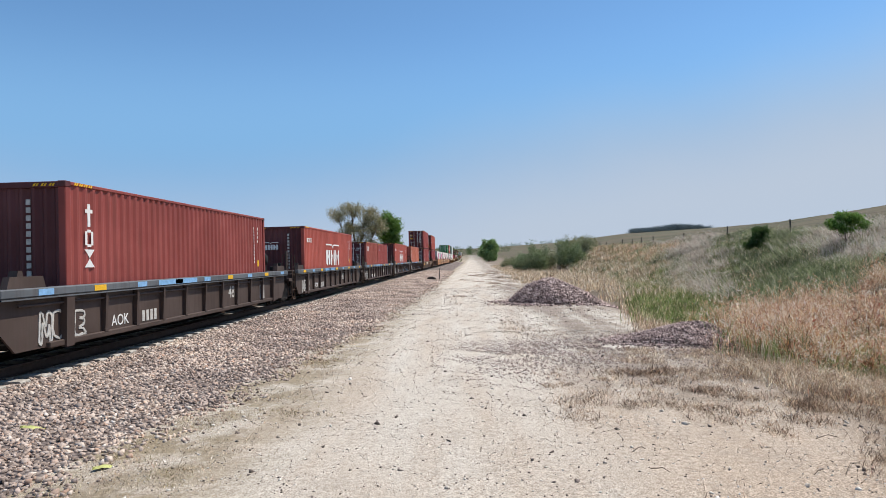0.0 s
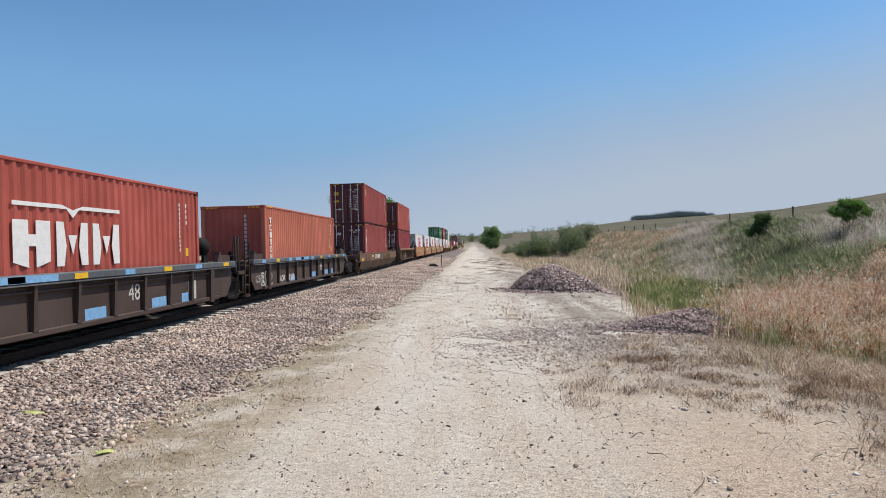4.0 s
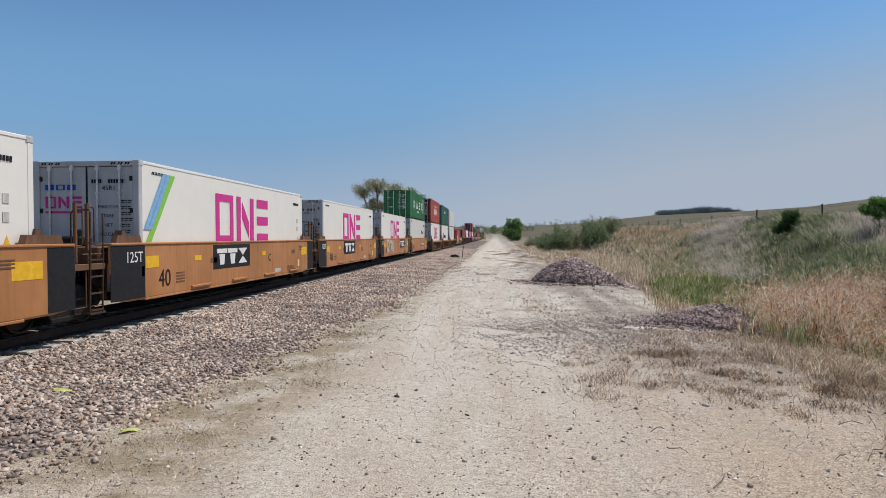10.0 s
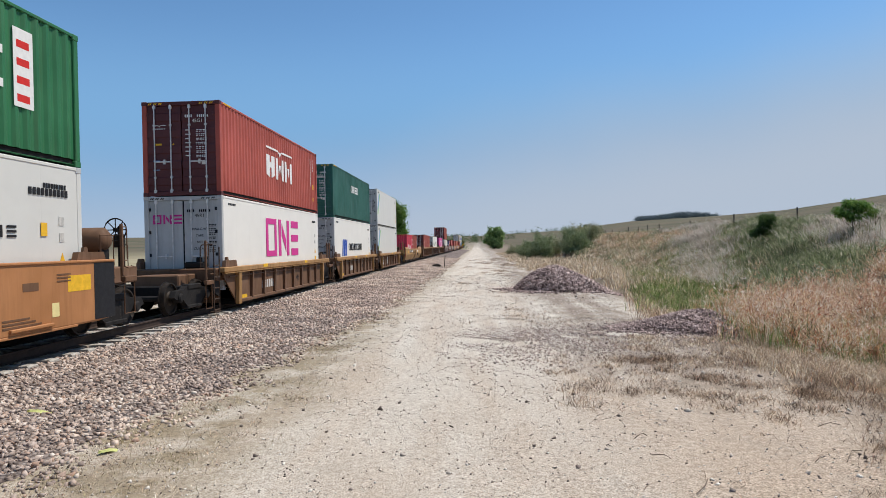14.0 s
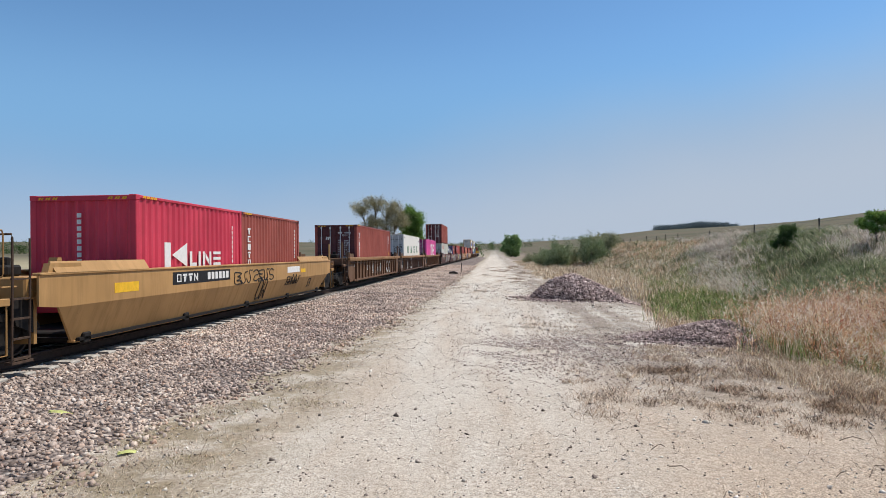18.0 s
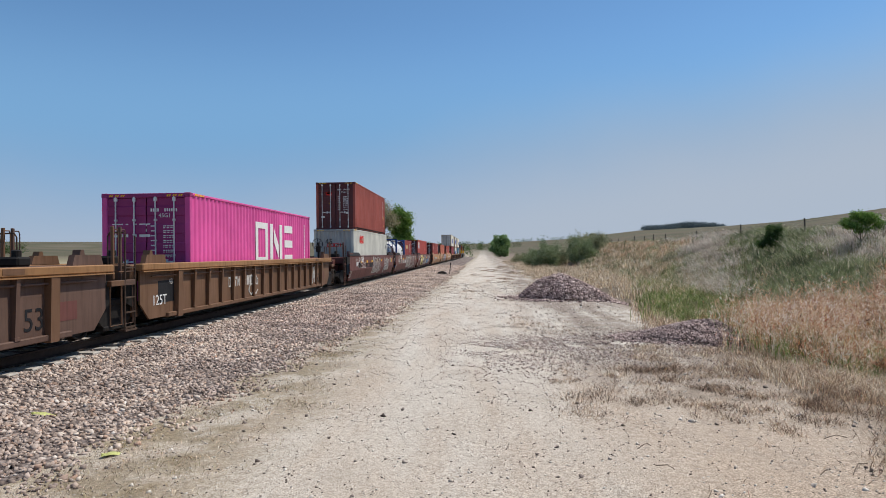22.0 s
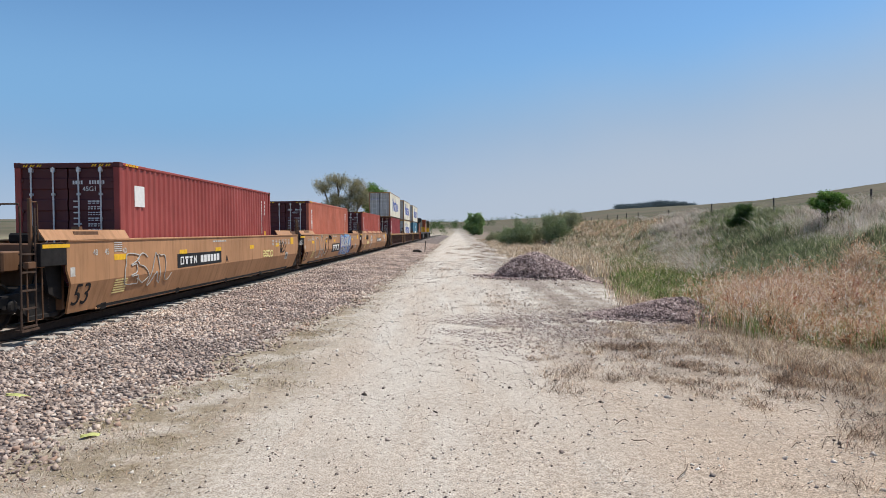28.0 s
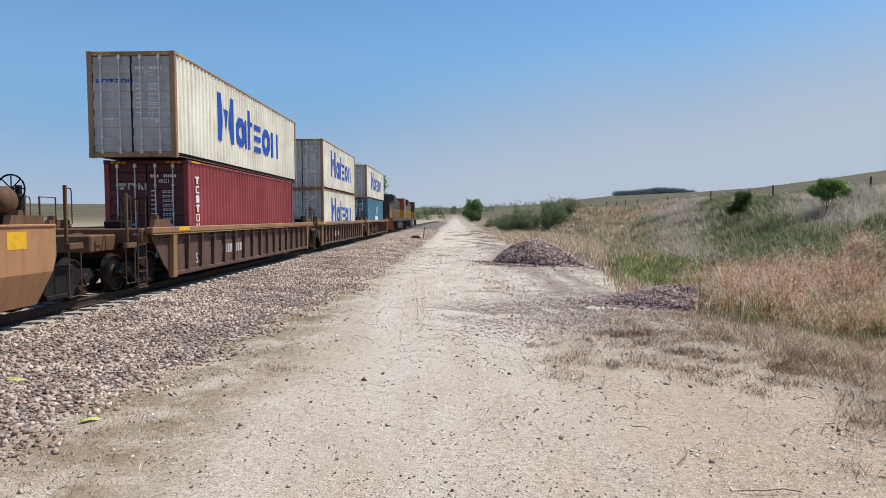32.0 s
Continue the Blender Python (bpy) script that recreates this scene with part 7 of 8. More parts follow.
def tussocks(rng, cx, cy, count, spread):
    """Blade roots gathered round tussock centres, and the way each falls from its centre."""
    k = (rng.poisson(count, len(cx)) * rng.choice([0.5, 1.0, 1.6], len(cx))).astype(int) + 3
    u, v = rng.normal(0, spread, k.sum()), rng.normal(0, spread, k.sum())
    return np.repeat(cx, k) + u, np.repeat(cy, k) + v, np.arctan2(v, u)


def uneven(rng, x, y, lo, hi, s=0.6):
    """Heights that swell and sink from clump to clump."""
    return rng.uniform(lo, hi, len(x)) * (1 + 0.45 * wavy(x * 1.3 + 5, y * 1.1, s) + 0.3 * wavy(y, x, s * 0.4))


def clumps(rng, n, x0, x1, y0, y1, lo, hi, per, push=None):
    """Ragged patches of blade roots, scattered and stretched every way."""
    X, Y = [], []
    for i in range(n):
        cx, cy = rng.uniform(x0, x1), rng.uniform(y0, y1)
        if push is not None and rng.random() > push(cx, cy):
            continue
        r = lo * (hi / lo) ** rng.random()
        k = int(per * r * r * rng.uniform(0.5, 1.5)) + 6
        a, q = rng.uniform(0, math.pi), rng.uniform(0.35, 1.0)
        u, v = rng.normal(0, r * 0.5, k), rng.normal(0, r * 0.5 * q, k)
        X.append(cx + u * math.cos(a) - v * math.sin(a))
        Y.append(cy + u * math.sin(a) + v * math.cos(a))
    return np.concatenate(X), np.concatenate(Y)


def rooted(x, y, sink=0.01):
    return np.stack([x, y, land(x, y) - sink], 1)


STRAW = island_mat("dry_straw", ((0.0, (0.235, 0.172, 0.115)), (0.3, (0.50, 0.395, 0.285)), (0.65, (0.715, 0.59, 0.45)), (1.0, (0.90, 0.80, 0.67))), 0.8, 8, 0.4, 0.7)
WEED = island_mat("dead_weed", ((0.0, (0.131, 0.084, 0.058)), (0.4, (0.295, 0.205, 0.147)), (0.8, (0.502, 0.373, 0.278)), (1.0, (0.677, 0.546, 0.430))), 0.85, 8, 0.3, 0.5)
TANGLE = island_mat("pale_tangle", ((0.0, (0.256, 0.185, 0.134)), (0.4, (0.501, 0.386, 0.286)), (0.8, (0.734, 0.594, 0.459)), (1.0, (0.920, 0.795, 0.650))), 0.85, 8, 0.3, 0.6)
REED = island_mat("dry_reed", ((0.0, (0.20, 0.118, 0.078)), (0.28, (0.53, 0.335, 0.222)), (0.6, (0.79, 0.575, 0.418)), (1.0, (0.92, 0.83, 0.68))), 0.8, 8, 0.4, 0.9)
REEDLEAF = island_mat("curled_reed_leaf", ((0.0, (0.28, 0.145, 0.088)), (0.3, (0.64, 0.375, 0.240)), (0.65, (0.86, 0.615, 0.445)), (1.0, (0.92, 0.86, 0.71))), 0.8, 8, 0.3, 0.9)
GREEN = island_mat("green_grass", ((0.0, (0.061, 0.110, 0.024)), (0.6, (0.132, 0.215, 0.050)), (0.92, (0.253, 0.319, 0.110)), (1.0, (0.517, 0.484, 0.286))), 0.7, 8, 0.4, 0.6)
FADED = island_mat("faded_grass", ((0.0, (0.16, 0.135, 0.055)), (0.5, (0.34, 0.295, 0.14)), (1.0, (0.56, 0.49, 0.29))), 0.85, 8, 0.3)
BRUSH = island_mat("grey_brush", ((0.0, (0.34, 0.285, 0.245)), (0.4, (0.66, 0.58, 0.51)), (1.0, (0.92, 0.87, 0.81))), 0.85, 8, 0.4, 0.6)
SAGE = island_mat("dull_green_brush", ((0.0, (0.06, 0.092, 0.042)), (0.45, (0.155, 0.208, 0.100)), (0.85, (0.33, 0.36, 0.22)), (1.0, (0.70, 0.66, 0.54))), 0.8, 8, 0.4, 0.6)
LEAF = island_mat("green_leaf", ((0.0, (0.07, 0.15, 0.028)), (0.5, (0.16, 0.29, 0.055)), (1.0, (0.30, 0.44, 0.12))), 0.6, 8, 0.35)
DARKLEAF = island_mat("dark_green_leaf", ((0.0, (0.03, 0.065, 0.018)), (0.5, (0.065, 0.12, 0.032)), (1.0, (0.13, 0.20, 0.065))), 0.6, 8, 0.4, 0.0)
OLIVELEAF = island_mat("olive_leaf", ((0.0, (0.17, 0.158, 0.085)), (0.5, (0.34, 0.315, 0.18)), (1.0, (0.58, 0.53, 0.35))), 0.7, 8, 0.35, 0.0)
# ridge leaves with the bluish distance haze painted into their colour
HAZELEAF = island_mat("hazed_leaf", ((0.0, (0.101, 0.135, 0.155)), (1.0, (0.189, 0.236, 0.236))), 0.8, 4, 0.2)
# green of the far tree, lightened in the colour for haze
FARLEAF = island_mat("pale_green_leaf", ((0.0, (0.120, 0.192, 0.066)), (0.5, (0.216, 0.336, 0.120)), (1.0, (0.360, 0.480, 0.216))), 0.7, 8, 0.4)
BUSHLEAF = island_mat("olive_green_leaf", ((0.0, (0.13, 0.145, 0.075)), (0.5, (0.27, 0.285, 0.15)), (1.0, (0.50, 0.48, 0.31))), 0.75, 8, 0.35)
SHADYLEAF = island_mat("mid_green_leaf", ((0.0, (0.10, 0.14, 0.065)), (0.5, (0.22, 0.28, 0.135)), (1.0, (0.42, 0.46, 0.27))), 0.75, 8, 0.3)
BARK = plain("bark", (0.13, 0.10, 0.075), 0.9, 0, 0.4, 5)


def flakes(name, P, length, width, material, rng, label, category="grass"):
    """Small curled leaf flakes, mostly upright."""
    n = len(P)
    u = rng.normal(size=(n, 3)) * np.array([0.7, 0.7, 1.3])
    u /= np.linalg.norm(u, axis=1)[:, None]
    v = np.cross(u, rng.normal(size=(n, 3)))
    v /= np.linalg.norm(v, axis=1)[:, None]
    w = np.cross(u, v)
    L = (length * rng.uniform(0.5, 1.4, n))[:, None]
    W = (width * rng.uniform(0.7, 1.3, n))[:, None]
    V = np.stack([P - u * L, P - v * W + w * L * 0.25, P + v * W + w * L * 0.25, P + u * L], 1).reshape(-1, 3)
    F = (np.array([(0, 1, 2), (1, 3, 2)])[None] + (np.arange(n) * 4)[:, None, None]).reshape(-1, 3)
    return thing(name, label, category, kind="stuff", me=bulk(name, V, F, material))


def make_grass():
    rng = np.random.default_rng(11)

    def patchy(x, y, s, cut):
        return wavy(x + 9, y - 4, s) + 0.35 * wavy(x, y, s * 0.37) > cut

    def w_at(x, y, k=1.0):
        return (0.0018 + 0.00036 * np.hypot(x, y)) * k

    # dark twiggy weeds in a ragged band across the verge
    x, y = clumps(rng, 210, 1.0, 6.2, 7.8, 12.4, 0.10, 0.5, 1250, lambda cx, cy: sstep(7.4, 9.8, cy + 0.3 * (cx - 2)) * (0.3 + 0.7 * sstep(1.0, 3.2, cx)))
    blades("dead_weeds", rooted(x, y), rng.uniform(0.02, 0.14, len(x)) * (0.8 + 0.4 * wavy(x, y, 0.7)), w_at(x, y, 0.55), 1.5, WEED, rng, "low matted tufts of dark brown dead weeds")
    # single sprigs and runners on the bare gravel
    n = 300
    cy = 4.3 + rng.random(n) * 5.0
    cx = 1.2 + rng.random(n) * (cy * 0.62)
    keep = patchy(cx, cy, 0.6, 0.25)
    x, y = tufts(rng, cx[keep], cy[keep], 7, 0.06)
    blades("weed_sprigs", rooted(x, y), rng.uniform(0.015, 0.075, len(x)), w_at(x, y, 0.5), 2.2, WEED, rng, "single dead sprigs on the bare gravel")
    # purplish tangle in the corner of the verge
    n = 900
    cy = 5.2 + rng.random(n) * 4.8
    cx = cy * 0.55 + 0.15 + rng.random(n) ** 1.2 * 3.4
    keep = patchy(cx, cy, 0.6, -0.2)
    x, y = tufts(rng, cx[keep], cy[keep], 11, 0.10)
    blades("brown_weeds", rooted(x, y), rng.uniform(0.02, 0.13, len(x)), w_at(x, y, 0.5), 1.7, WEED, rng, "tangled brown weeds at the foot of the verge")
    # grey mat beside the low heap and over the spilled stone
    x, y = clumps(rng, 120, 2.4, 5.6, 10.8, 14.6, 0.12, 0.5, 800, lambda cx, cy: 0.25 + 0.75 * sstep(2.2, 3.8, cx))
    blades("grey_weeds", rooted(x, y), rng.uniform(0.02, 0.13, len(x)), w_at(x, y, 0.45), 1.5, TANGLE, rng, "fine grey mat of dead weeds")
    n = 1500
    cy = 12.5 + rng.random(n) * 6.5
    cx = 0.2 + rng.random(n) * 3.6
    keep = patchy(cx, cy, 0.8, 0.15)
    x, y = tufts(rng, cx[keep], cy[keep], 8, 0.12)
    blades("dry_weeds", rooted(x, y), rng.uniform(0.015, 0.06, len(x)), w_at(x, y, 0.6), 1.6, BRUSH, rng, "low grey weeds on the road edge")
    # thin dry grass beside the ballast
    x, y = clumps(rng, 620, -4.2, -1.9, 4.6, 26, 0.12, 0.7, 330, lambda cx, cy: 1 - sstep(-3.4, -1.9, cx + 0.02 * cy))
    on = x > foot_x(y) - 0.1
    x, y = x[on], y[on]
    blades("verge_grass", rooted(x, y), rng.uniform(0.012, 0.06, len(x)), w_at(x, y, 0.5), 1.8, TANGLE, rng, "short flattened dry grass along the ballast")
    k = (rng.random(len(x)) < 0.4) & patchy(x, y, 0.5, 0.0)
    blades("verge_shoots", rooted(x[k] + 0.05, y[k] - 0.05), rng.uniform(0.015, 0.07, k.sum()), w_at(x[k], y[k], 0.5), 1.4, FADED, rng, "yellow-green short grass along the ballast")
    # patches further along the road
    n = 1500
    cy = 17 + rng.random(n) ** 1.3 * 90
    cx = -1.0 + rng.random(n) * 4.6
    keep = patchy(cx, cy * 0.25, 0.8, 0.32)
    x, y = tufts(rng, cx[keep], cy[keep], 12, 0.22)
    blades("road_grass", rooted(x, y), rng.uniform(0.02, 0.09, len(x)), w_at(x, y, 0.75), 1.2, WEED, rng, "low dead grass patches on the road")

    # tall dry reeds in the ditch: stems, curled leaves, green shoots at the foot
    n = 2300
    cy = 13.0 + rng.random(n) * 9.5
    cx = np.maximum(cy * 0.365 + 0.45, 5.75 - (cy - 14.4) * 1.15) + rng.random(n) ** 0.9 * (cy * 0.42) + 0.9 * wavy(cy * 0 + 4, cy, 0.55) + rng.normal(0, 0.4, n)
    keep = (patchy(cx, cy, 0.9, -0.3)) & (cx < 13.5)
    x, y = tufts(rng, cx[keep], cy[keep], 16, 0.16)
    hh = uneven(rng, x, y, 0.35, 1.15, 0.5) * (0.6 + 0.4 * sstep(13.0, 15.5, y)) * (1 + 0.35 * wavy(x, y, 0.27))
    blades("dry_reeds", rooted(x, y), hh, w_at(x, y, 0.5), 0.42, REED, rng, "tall tawny dry grass in the ditch", 0.6)
    k = rng.random(len(x)) < 0.65
    P = np.repeat(rooted(x[k], y[k]), 3, axis=0)
    P[:, 2] += np.repeat(hh[k], 3) * rng.uniform(0.5, 1.04, len(P))
    P[:, :2] += rng.normal(0, 0.07, (len(P), 2))
    flakes("reed_leaves", P, 0.06, 0.0105, REEDLEAF, rng, "curled pinkish-brown leaves of the ditch grass")
    k = (rng.random(len(x)) < 0.75) & (y < 16.5) & patchy(x, y, 0.9, -0.3)
    blades("ditch_grass", rooted(x[k] - 0.1, y[k] - 0.35), hh[k] * rng.uniform(0.5, 0.95, k.sum()), w_at(x[k], y[k], 0.6), 0.5, GREEN, rng, "green grass at the foot of the dry reeds", 0.6)
    # pale tangle in front of the reeds
    n = 2000
    cy = 9.3 + rng.random(n) * 5.4
    cx = np.maximum(4.3 - 0.25 * (cy - 11.5), cy * 0.40) + rng.random(n) * 5.0
    keep = patchy(cx, cy, 0.9, -0.55)
    x, y = tufts(rng, cx[keep], cy[keep], 12, 0.13)
    blades("pale_weeds", rooted(x, y), rng.uniform(0.06, 0.30, len(x)), w_at(x, y, 0.5), 1.1, TANGLE, rng, "pale tangled dry weeds in front of the reeds", 0.7)
    n = 1900
    cy = 17.5 + rng.random(n) * 14
    cx = cy * 0.20 + 0.9 + rng.random(n) * (cy * 0.19)
    x, y = tufts(rng, cx, cy, 9, 0.22)
    blades("ditch_weeds", rooted(x, y), uneven(rng, x, y, 0.06, 0.36), w_at(x, y, 0.65), 0.8, TANGLE, rng, "dry weeds between the heaps and the ditch")
    # green floor of the ditch
    n = 2100
    cy = 20 + rng.random(n) * 34
    cx = np.minimum(cy * 0.205 + 1.1, cy * 0.3) + rng.random(n) * (cy * 0.16)
    x, y = tufts(rng, cx, cy, 12, 0.3)
    blades("ditch_meadow", rooted(x, y), uneven(rng, x, y, 0.15, 0.6), w_at(x, y, 0.75), 0.55, GREEN, rng, "fresh green grass on the ditch floor")
    k = rng.random(len(x)) < 0.1
    blades("meadow_stalks", rooted(x[k], y[k]), rng.uniform(0.3, 0.75, k.sum()), w_at(x[k], y[k], 0.55), 0.5, TANGLE, rng, "pale dead stalks in the green grass")
    # straw beyond the stone heap and along the road
    n = 3400
    cy = 34 + rng.random(n) ** 1.15 * 130
    edge = 3.4 + 0.012 * cy + 0.7 * wavy(cy * 0 + 1, cy, 2.6)
    cx = edge + rng.random(n) ** 1.3 * 11
    keep = (cx > cy * 0.20) | (cy > 44)
    x, y = tufts(rng, cx[keep], cy[keep], 11, 0.42)
    tall = 0.25 + 0.75 * sstep(0.0, 3.2, x - 3.4 - 0.012 * y)
    blades("roadside_grass", rooted(x, y), uneven(rng, x, y, 0.2, 0.8, 0.8) * tall, w_at(x, y, 0.7), 0.6, STRAW, rng, "tall straw-coloured grass beside the road", 0.5)
    # the bank: tan tussocks far along, then a grey leaning mound, dull green brush, and pale arching grass over it
    n = 17000
    cy = 17 + rng.random(n) ** 1.35 * 110
    cx = 11.0 + rng.random(n) * 11.5 + 0.02 * cy
    hump = 0.5 + 0.5 * np.clip(wavy(cx * 1.1, cy * 0.55, 0.95) + 0.5 * wavy(cy, cx, 0.42), -1, 1)
    keep = hump > 0.20 + 0.12 * rng.random(n)
    cx, cy, hump = cx[keep], cy[keep], hump[keep]
    sector = np.degrees(np.arctan2(cx, cy)) + 1.6 * wavy(cx, cy, 2.3) + rng.normal(0, 0.7, len(cx))
    stray = rng.random(len(cx))
    mound = (sector > 17.0) & (sector < 20.8)
    arch = (sector > 26.3) & (cx > 16.3 + 1.0 * wavy(cy, cx, 1.1)) & (wavy(cx, cy, 0.8) > -0.45)
    kinds = np.where(mound, 1, np.where(sector <= 16.6, 0, np.where(arch, 3, 2)))
    kinds = np.where((stray < 0.10) & (kinds != 0), 0, np.where((stray > 0.90) & (kinds == 0), 2, kinds))
    for kk, m, nm, lo, hi, wide, ln, lab in ((0, STRAW, "bank_grass", 0.20, 0.58, 0.62, 0.6, "tan tussocks of dry grass on the bank"), (1, BRUSH, "grey_brush", 0.35, 0.90, 0.55, 0.7, "leaning mound of grey dead brush on the bank"),
                                             (2, SAGE, "green_brush", 0.30, 0.95, 0.75, 0.6, "dull green brush on the bank"), (3, BRUSH, "arching_grass", 0.40, 0.90, 0.55, 0.8, "long pale arching dead grass over the green brush")):
        s = kinds == kk
        x, y, fall = tussocks(rng, cx[s], cy[s], (9, 10, 15, 10)[kk], 0.22)
        swell = 0.45 + 0.85 * np.clip(0.5 + 0.5 * (wavy(x * 1.1, y * 0.55, 0.95) + 0.5 * wavy(y, x, 0.42)), 0, 1)
        way = fall if kk in (0, 2) else 3.75 + 0.5 * wavy(x, y, 2.0) + 0 * fall
        blades(nm, rooted(x, y), rng.uniform(lo, hi, len(x)) * swell, w_at(x, y, wide), ln, m, rng, lab, 0.8, way)
        if kk in (1, 3):
            blades("brush_undergrowth", rooted(x[::2], y[::2]), rng.uniform(0.15, 0.5, len(x[::2])) * swell[::2], w_at(x[::2], y[::2], 0.8), 0.6, SAGE, rng, "dull green growth under the pale brush", 0.6)
    # rusty pink tall grass along the far crest
    n = 420
    cy = 62 + rng.random(n) * 45
    cx = 16.5 + rng.random(n) * 4.0
    x, y, fall = tussocks(rng, cx, cy, 10, 0.3)
    blades("crest_grass", rooted(x, y), rng.uniform(0.4, 0.9, len(x)), w_at(x, y, 0.6), 0.35, REED, rng, "rusty tall dry grass along the crest", 0.4)
    # rough pasture above the bank
    n = 5000
    cy = 22 + rng.random(n) * 150
    cx = 22 + rng.random(n) ** 1.4 * 110
    x, y = tufts(rng, cx, cy, 5, 0.5)
    blades("pasture_grass", rooted(x, y), rng.uniform(0.12, 0.4, len(x)), w_at(x, y, 0.8), 0.5, STRAW, rng, "rough dry pasture above the bank")
    k = rng.random(len(x)) < 0.4
    blades("pasture_green", rooted(x[k] + 0.6, y[k] + 0.3), rng.uniform(0.1, 0.3, k.sum()), w_at(x[k], y[k], 0.9), 0.5, SAGE, rng, "green tufts in the pasture")


# ---------------------------------------------------------------- trees and bushes
def leaf_mesh(name, centres, spread, per, size, material, rng, squash=0.8):
    """Small leaf plates in clumps round the twig ends."""
    c = np.repeat(np.asarray(centres, float), per, axis=0)
    n = len(c)
    p = c + rng.normal(0, 1, (n, 3)) * spread * np.array([1, 1, squash])
    u = rng.normal(size=(n, 3))
    u /= np.linalg.norm(u, axis=1)[:, None]
    v = np.cross(u, rng.normal(size=(n, 3)))
    v /= np.linalg.norm(v, axis=1)[:, None]
    s = (size * rng.uniform(0.5, 1.3, n))[:, None]
    V = np.stack([p - u * s, p + v * s * 0.55, p + u * s, p - v * s * 0.55], 1).reshape(-1, 3)
    F = np.arange(n * 4).reshape(n, 4)
    return bulk(name, V, F, material)


def tree(x, y, height, width, material, seed, label, name="tree", per=26, leaf=0.16, trunk=0.22, low=0.25, boughs=9, twigs=6, loose=0.32):
    rng = np.random.default_rng(seed)
    z0 = float(land(x, y)) - 0.1
    ob = thing(name, label, "tree" if name == "tree" else "bush", "trees" if name == "tree" else "bushes")
    ob.location = (x, y, z0)
    top = height * 0.62
    def taper(b, pts, r0, r1):
        k = len(pts)
        for i in range(k - 1):
            b.tube([pts[i], pts[i + 1]], r0 + (r1 - r0) * (i + 0.5) / (k - 1), 6)
    tb = Build()
    sway = [(0.05 * width * math.sin(2.1 * i + seed), 0.05 * width * math.cos(1.7 * i), top * i / 5) for i in range(6)]
    taper(tb, sway, trunk, trunk * 0.35)
    part("trunk", tb.mesh("trunk", BARK, True), ob)
    ends = []
    for i in range(boughs):
        a = i * 2.4 + rng.uniform(-0.4, 0.4)
        t = low + (1 - low) * (i + 0.5) / boughs
        k = min(4, int(t * 5))
        base = Vector(sway[k]).lerp(Vector(sway[k + 1]), t * 5 - k)
        reach = width * 0.5 * (0.55 + 0.45 * math.sin(math.pi * min(1, t * 0.9 + 0.1))) * rng.uniform(0.75, 1.05)
        rise = height * (0.16 + 0.26 * t) * rng.uniform(0.8, 1.15)
        tip = base + Vector((math.cos(a) * reach, math.sin(a) * reach, rise))
        mid = base.lerp(tip, 0.5) + Vector((0, 0, -0.04 * height))
        b = Build()
        taper(b, [base, mid, tip], trunk * 0.42, trunk * 0.12)
        for j in range(twigs):
            q = mid.lerp(tip, rng.uniform(0.0, 1.0))
            e = q + Vector(rng.normal(0, 1, 3)) * width * 0.10 + Vector((0, 0, height * 0.06))
            b.tube([q, e], trunk * 0.10, 4)
            ends.append(tuple(e))
            ends.append(tuple(q.lerp(e, 0.5)))
        ends.append(tuple(tip))
        part("limb", b.mesh("limb", BARK), ob)
    me = leaf_mesh("crown", ends, width * loose * 0.22, per, leaf, material, rng)
    part("crown", me, ob)
    return ob


def lobed(x, y, lobes, material, seed, label, trunk, fork, per, spread, leaf, name="tree"):
    """A tree whose limbs part low on the trunk, each to a lobe of the crown (place, half-widths, twig ends)."""
    rng = np.random.default_rng(seed)
    ob = thing(name, label, name, "trees" if name == "tree" else "bushes")
    ob.location = (x, y, float(land(x, y)) - 0.05)
    high = max(q[2] for q in lobes)
    stem = [Vector((trunk * 0.8 * math.sin(2.3 * i + seed), trunk * 0.8 * math.cos(1.9 * i), high * 0.55 * i / 5)) for i in range(6)]
    tb = Build()
    for i in range(5):
        tb.tube([stem[i], stem[i + 1]], trunk * (1.05 - 0.13 * i), 8)
    part("trunk", tb.mesh("trunk", BARK, True), ob)
    ends = []
    for cx, cy, cz, rx, ry, rz, k in lobes:
        heart = Vector((cx, cy, cz))
        t = min(0.95, fork + 0.5 * cz / high * rng.uniform(0.6, 1.0))
        i = min(4, int(t * 5))
        root = stem[i].lerp(stem[i + 1], t * 5 - i)
        bow = root.lerp(heart, 0.5) + Vector((0.12 * cx, 0.1 * cy, -0.05 * high))
        limb = Build().tube([root, root.lerp(bow, 0.6)], trunk * 0.5, 6).tube([root.lerp(bow, 0.6), bow], trunk * 0.42, 6).tube([bow, heart], trunk * 0.28, 5)
        for j in range(k):
            d = Vector(rng.normal(size=3)).normalized() * rng.uniform(0.45, 1.05)
            e = heart + Vector((d.x * rx, d.y * ry, d.z * rz))
            q = bow.lerp(heart, rng.uniform(0.2, 1.0))
            knee = q.lerp(e, 0.55) + Vector(rng.normal(0, 0.06, 3)) * rx
            limb.tube([q, knee, e], trunk * 0.085, 4)
            ends += [tuple(e), tuple(e), tuple(knee.lerp(e, 0.5))]
        part("limb", limb.mesh("limb", BARK), ob)
    part("crown", leaf_mesh("crown", ends, spread, per // 3, leaf, material, rng), ob)
    return ob


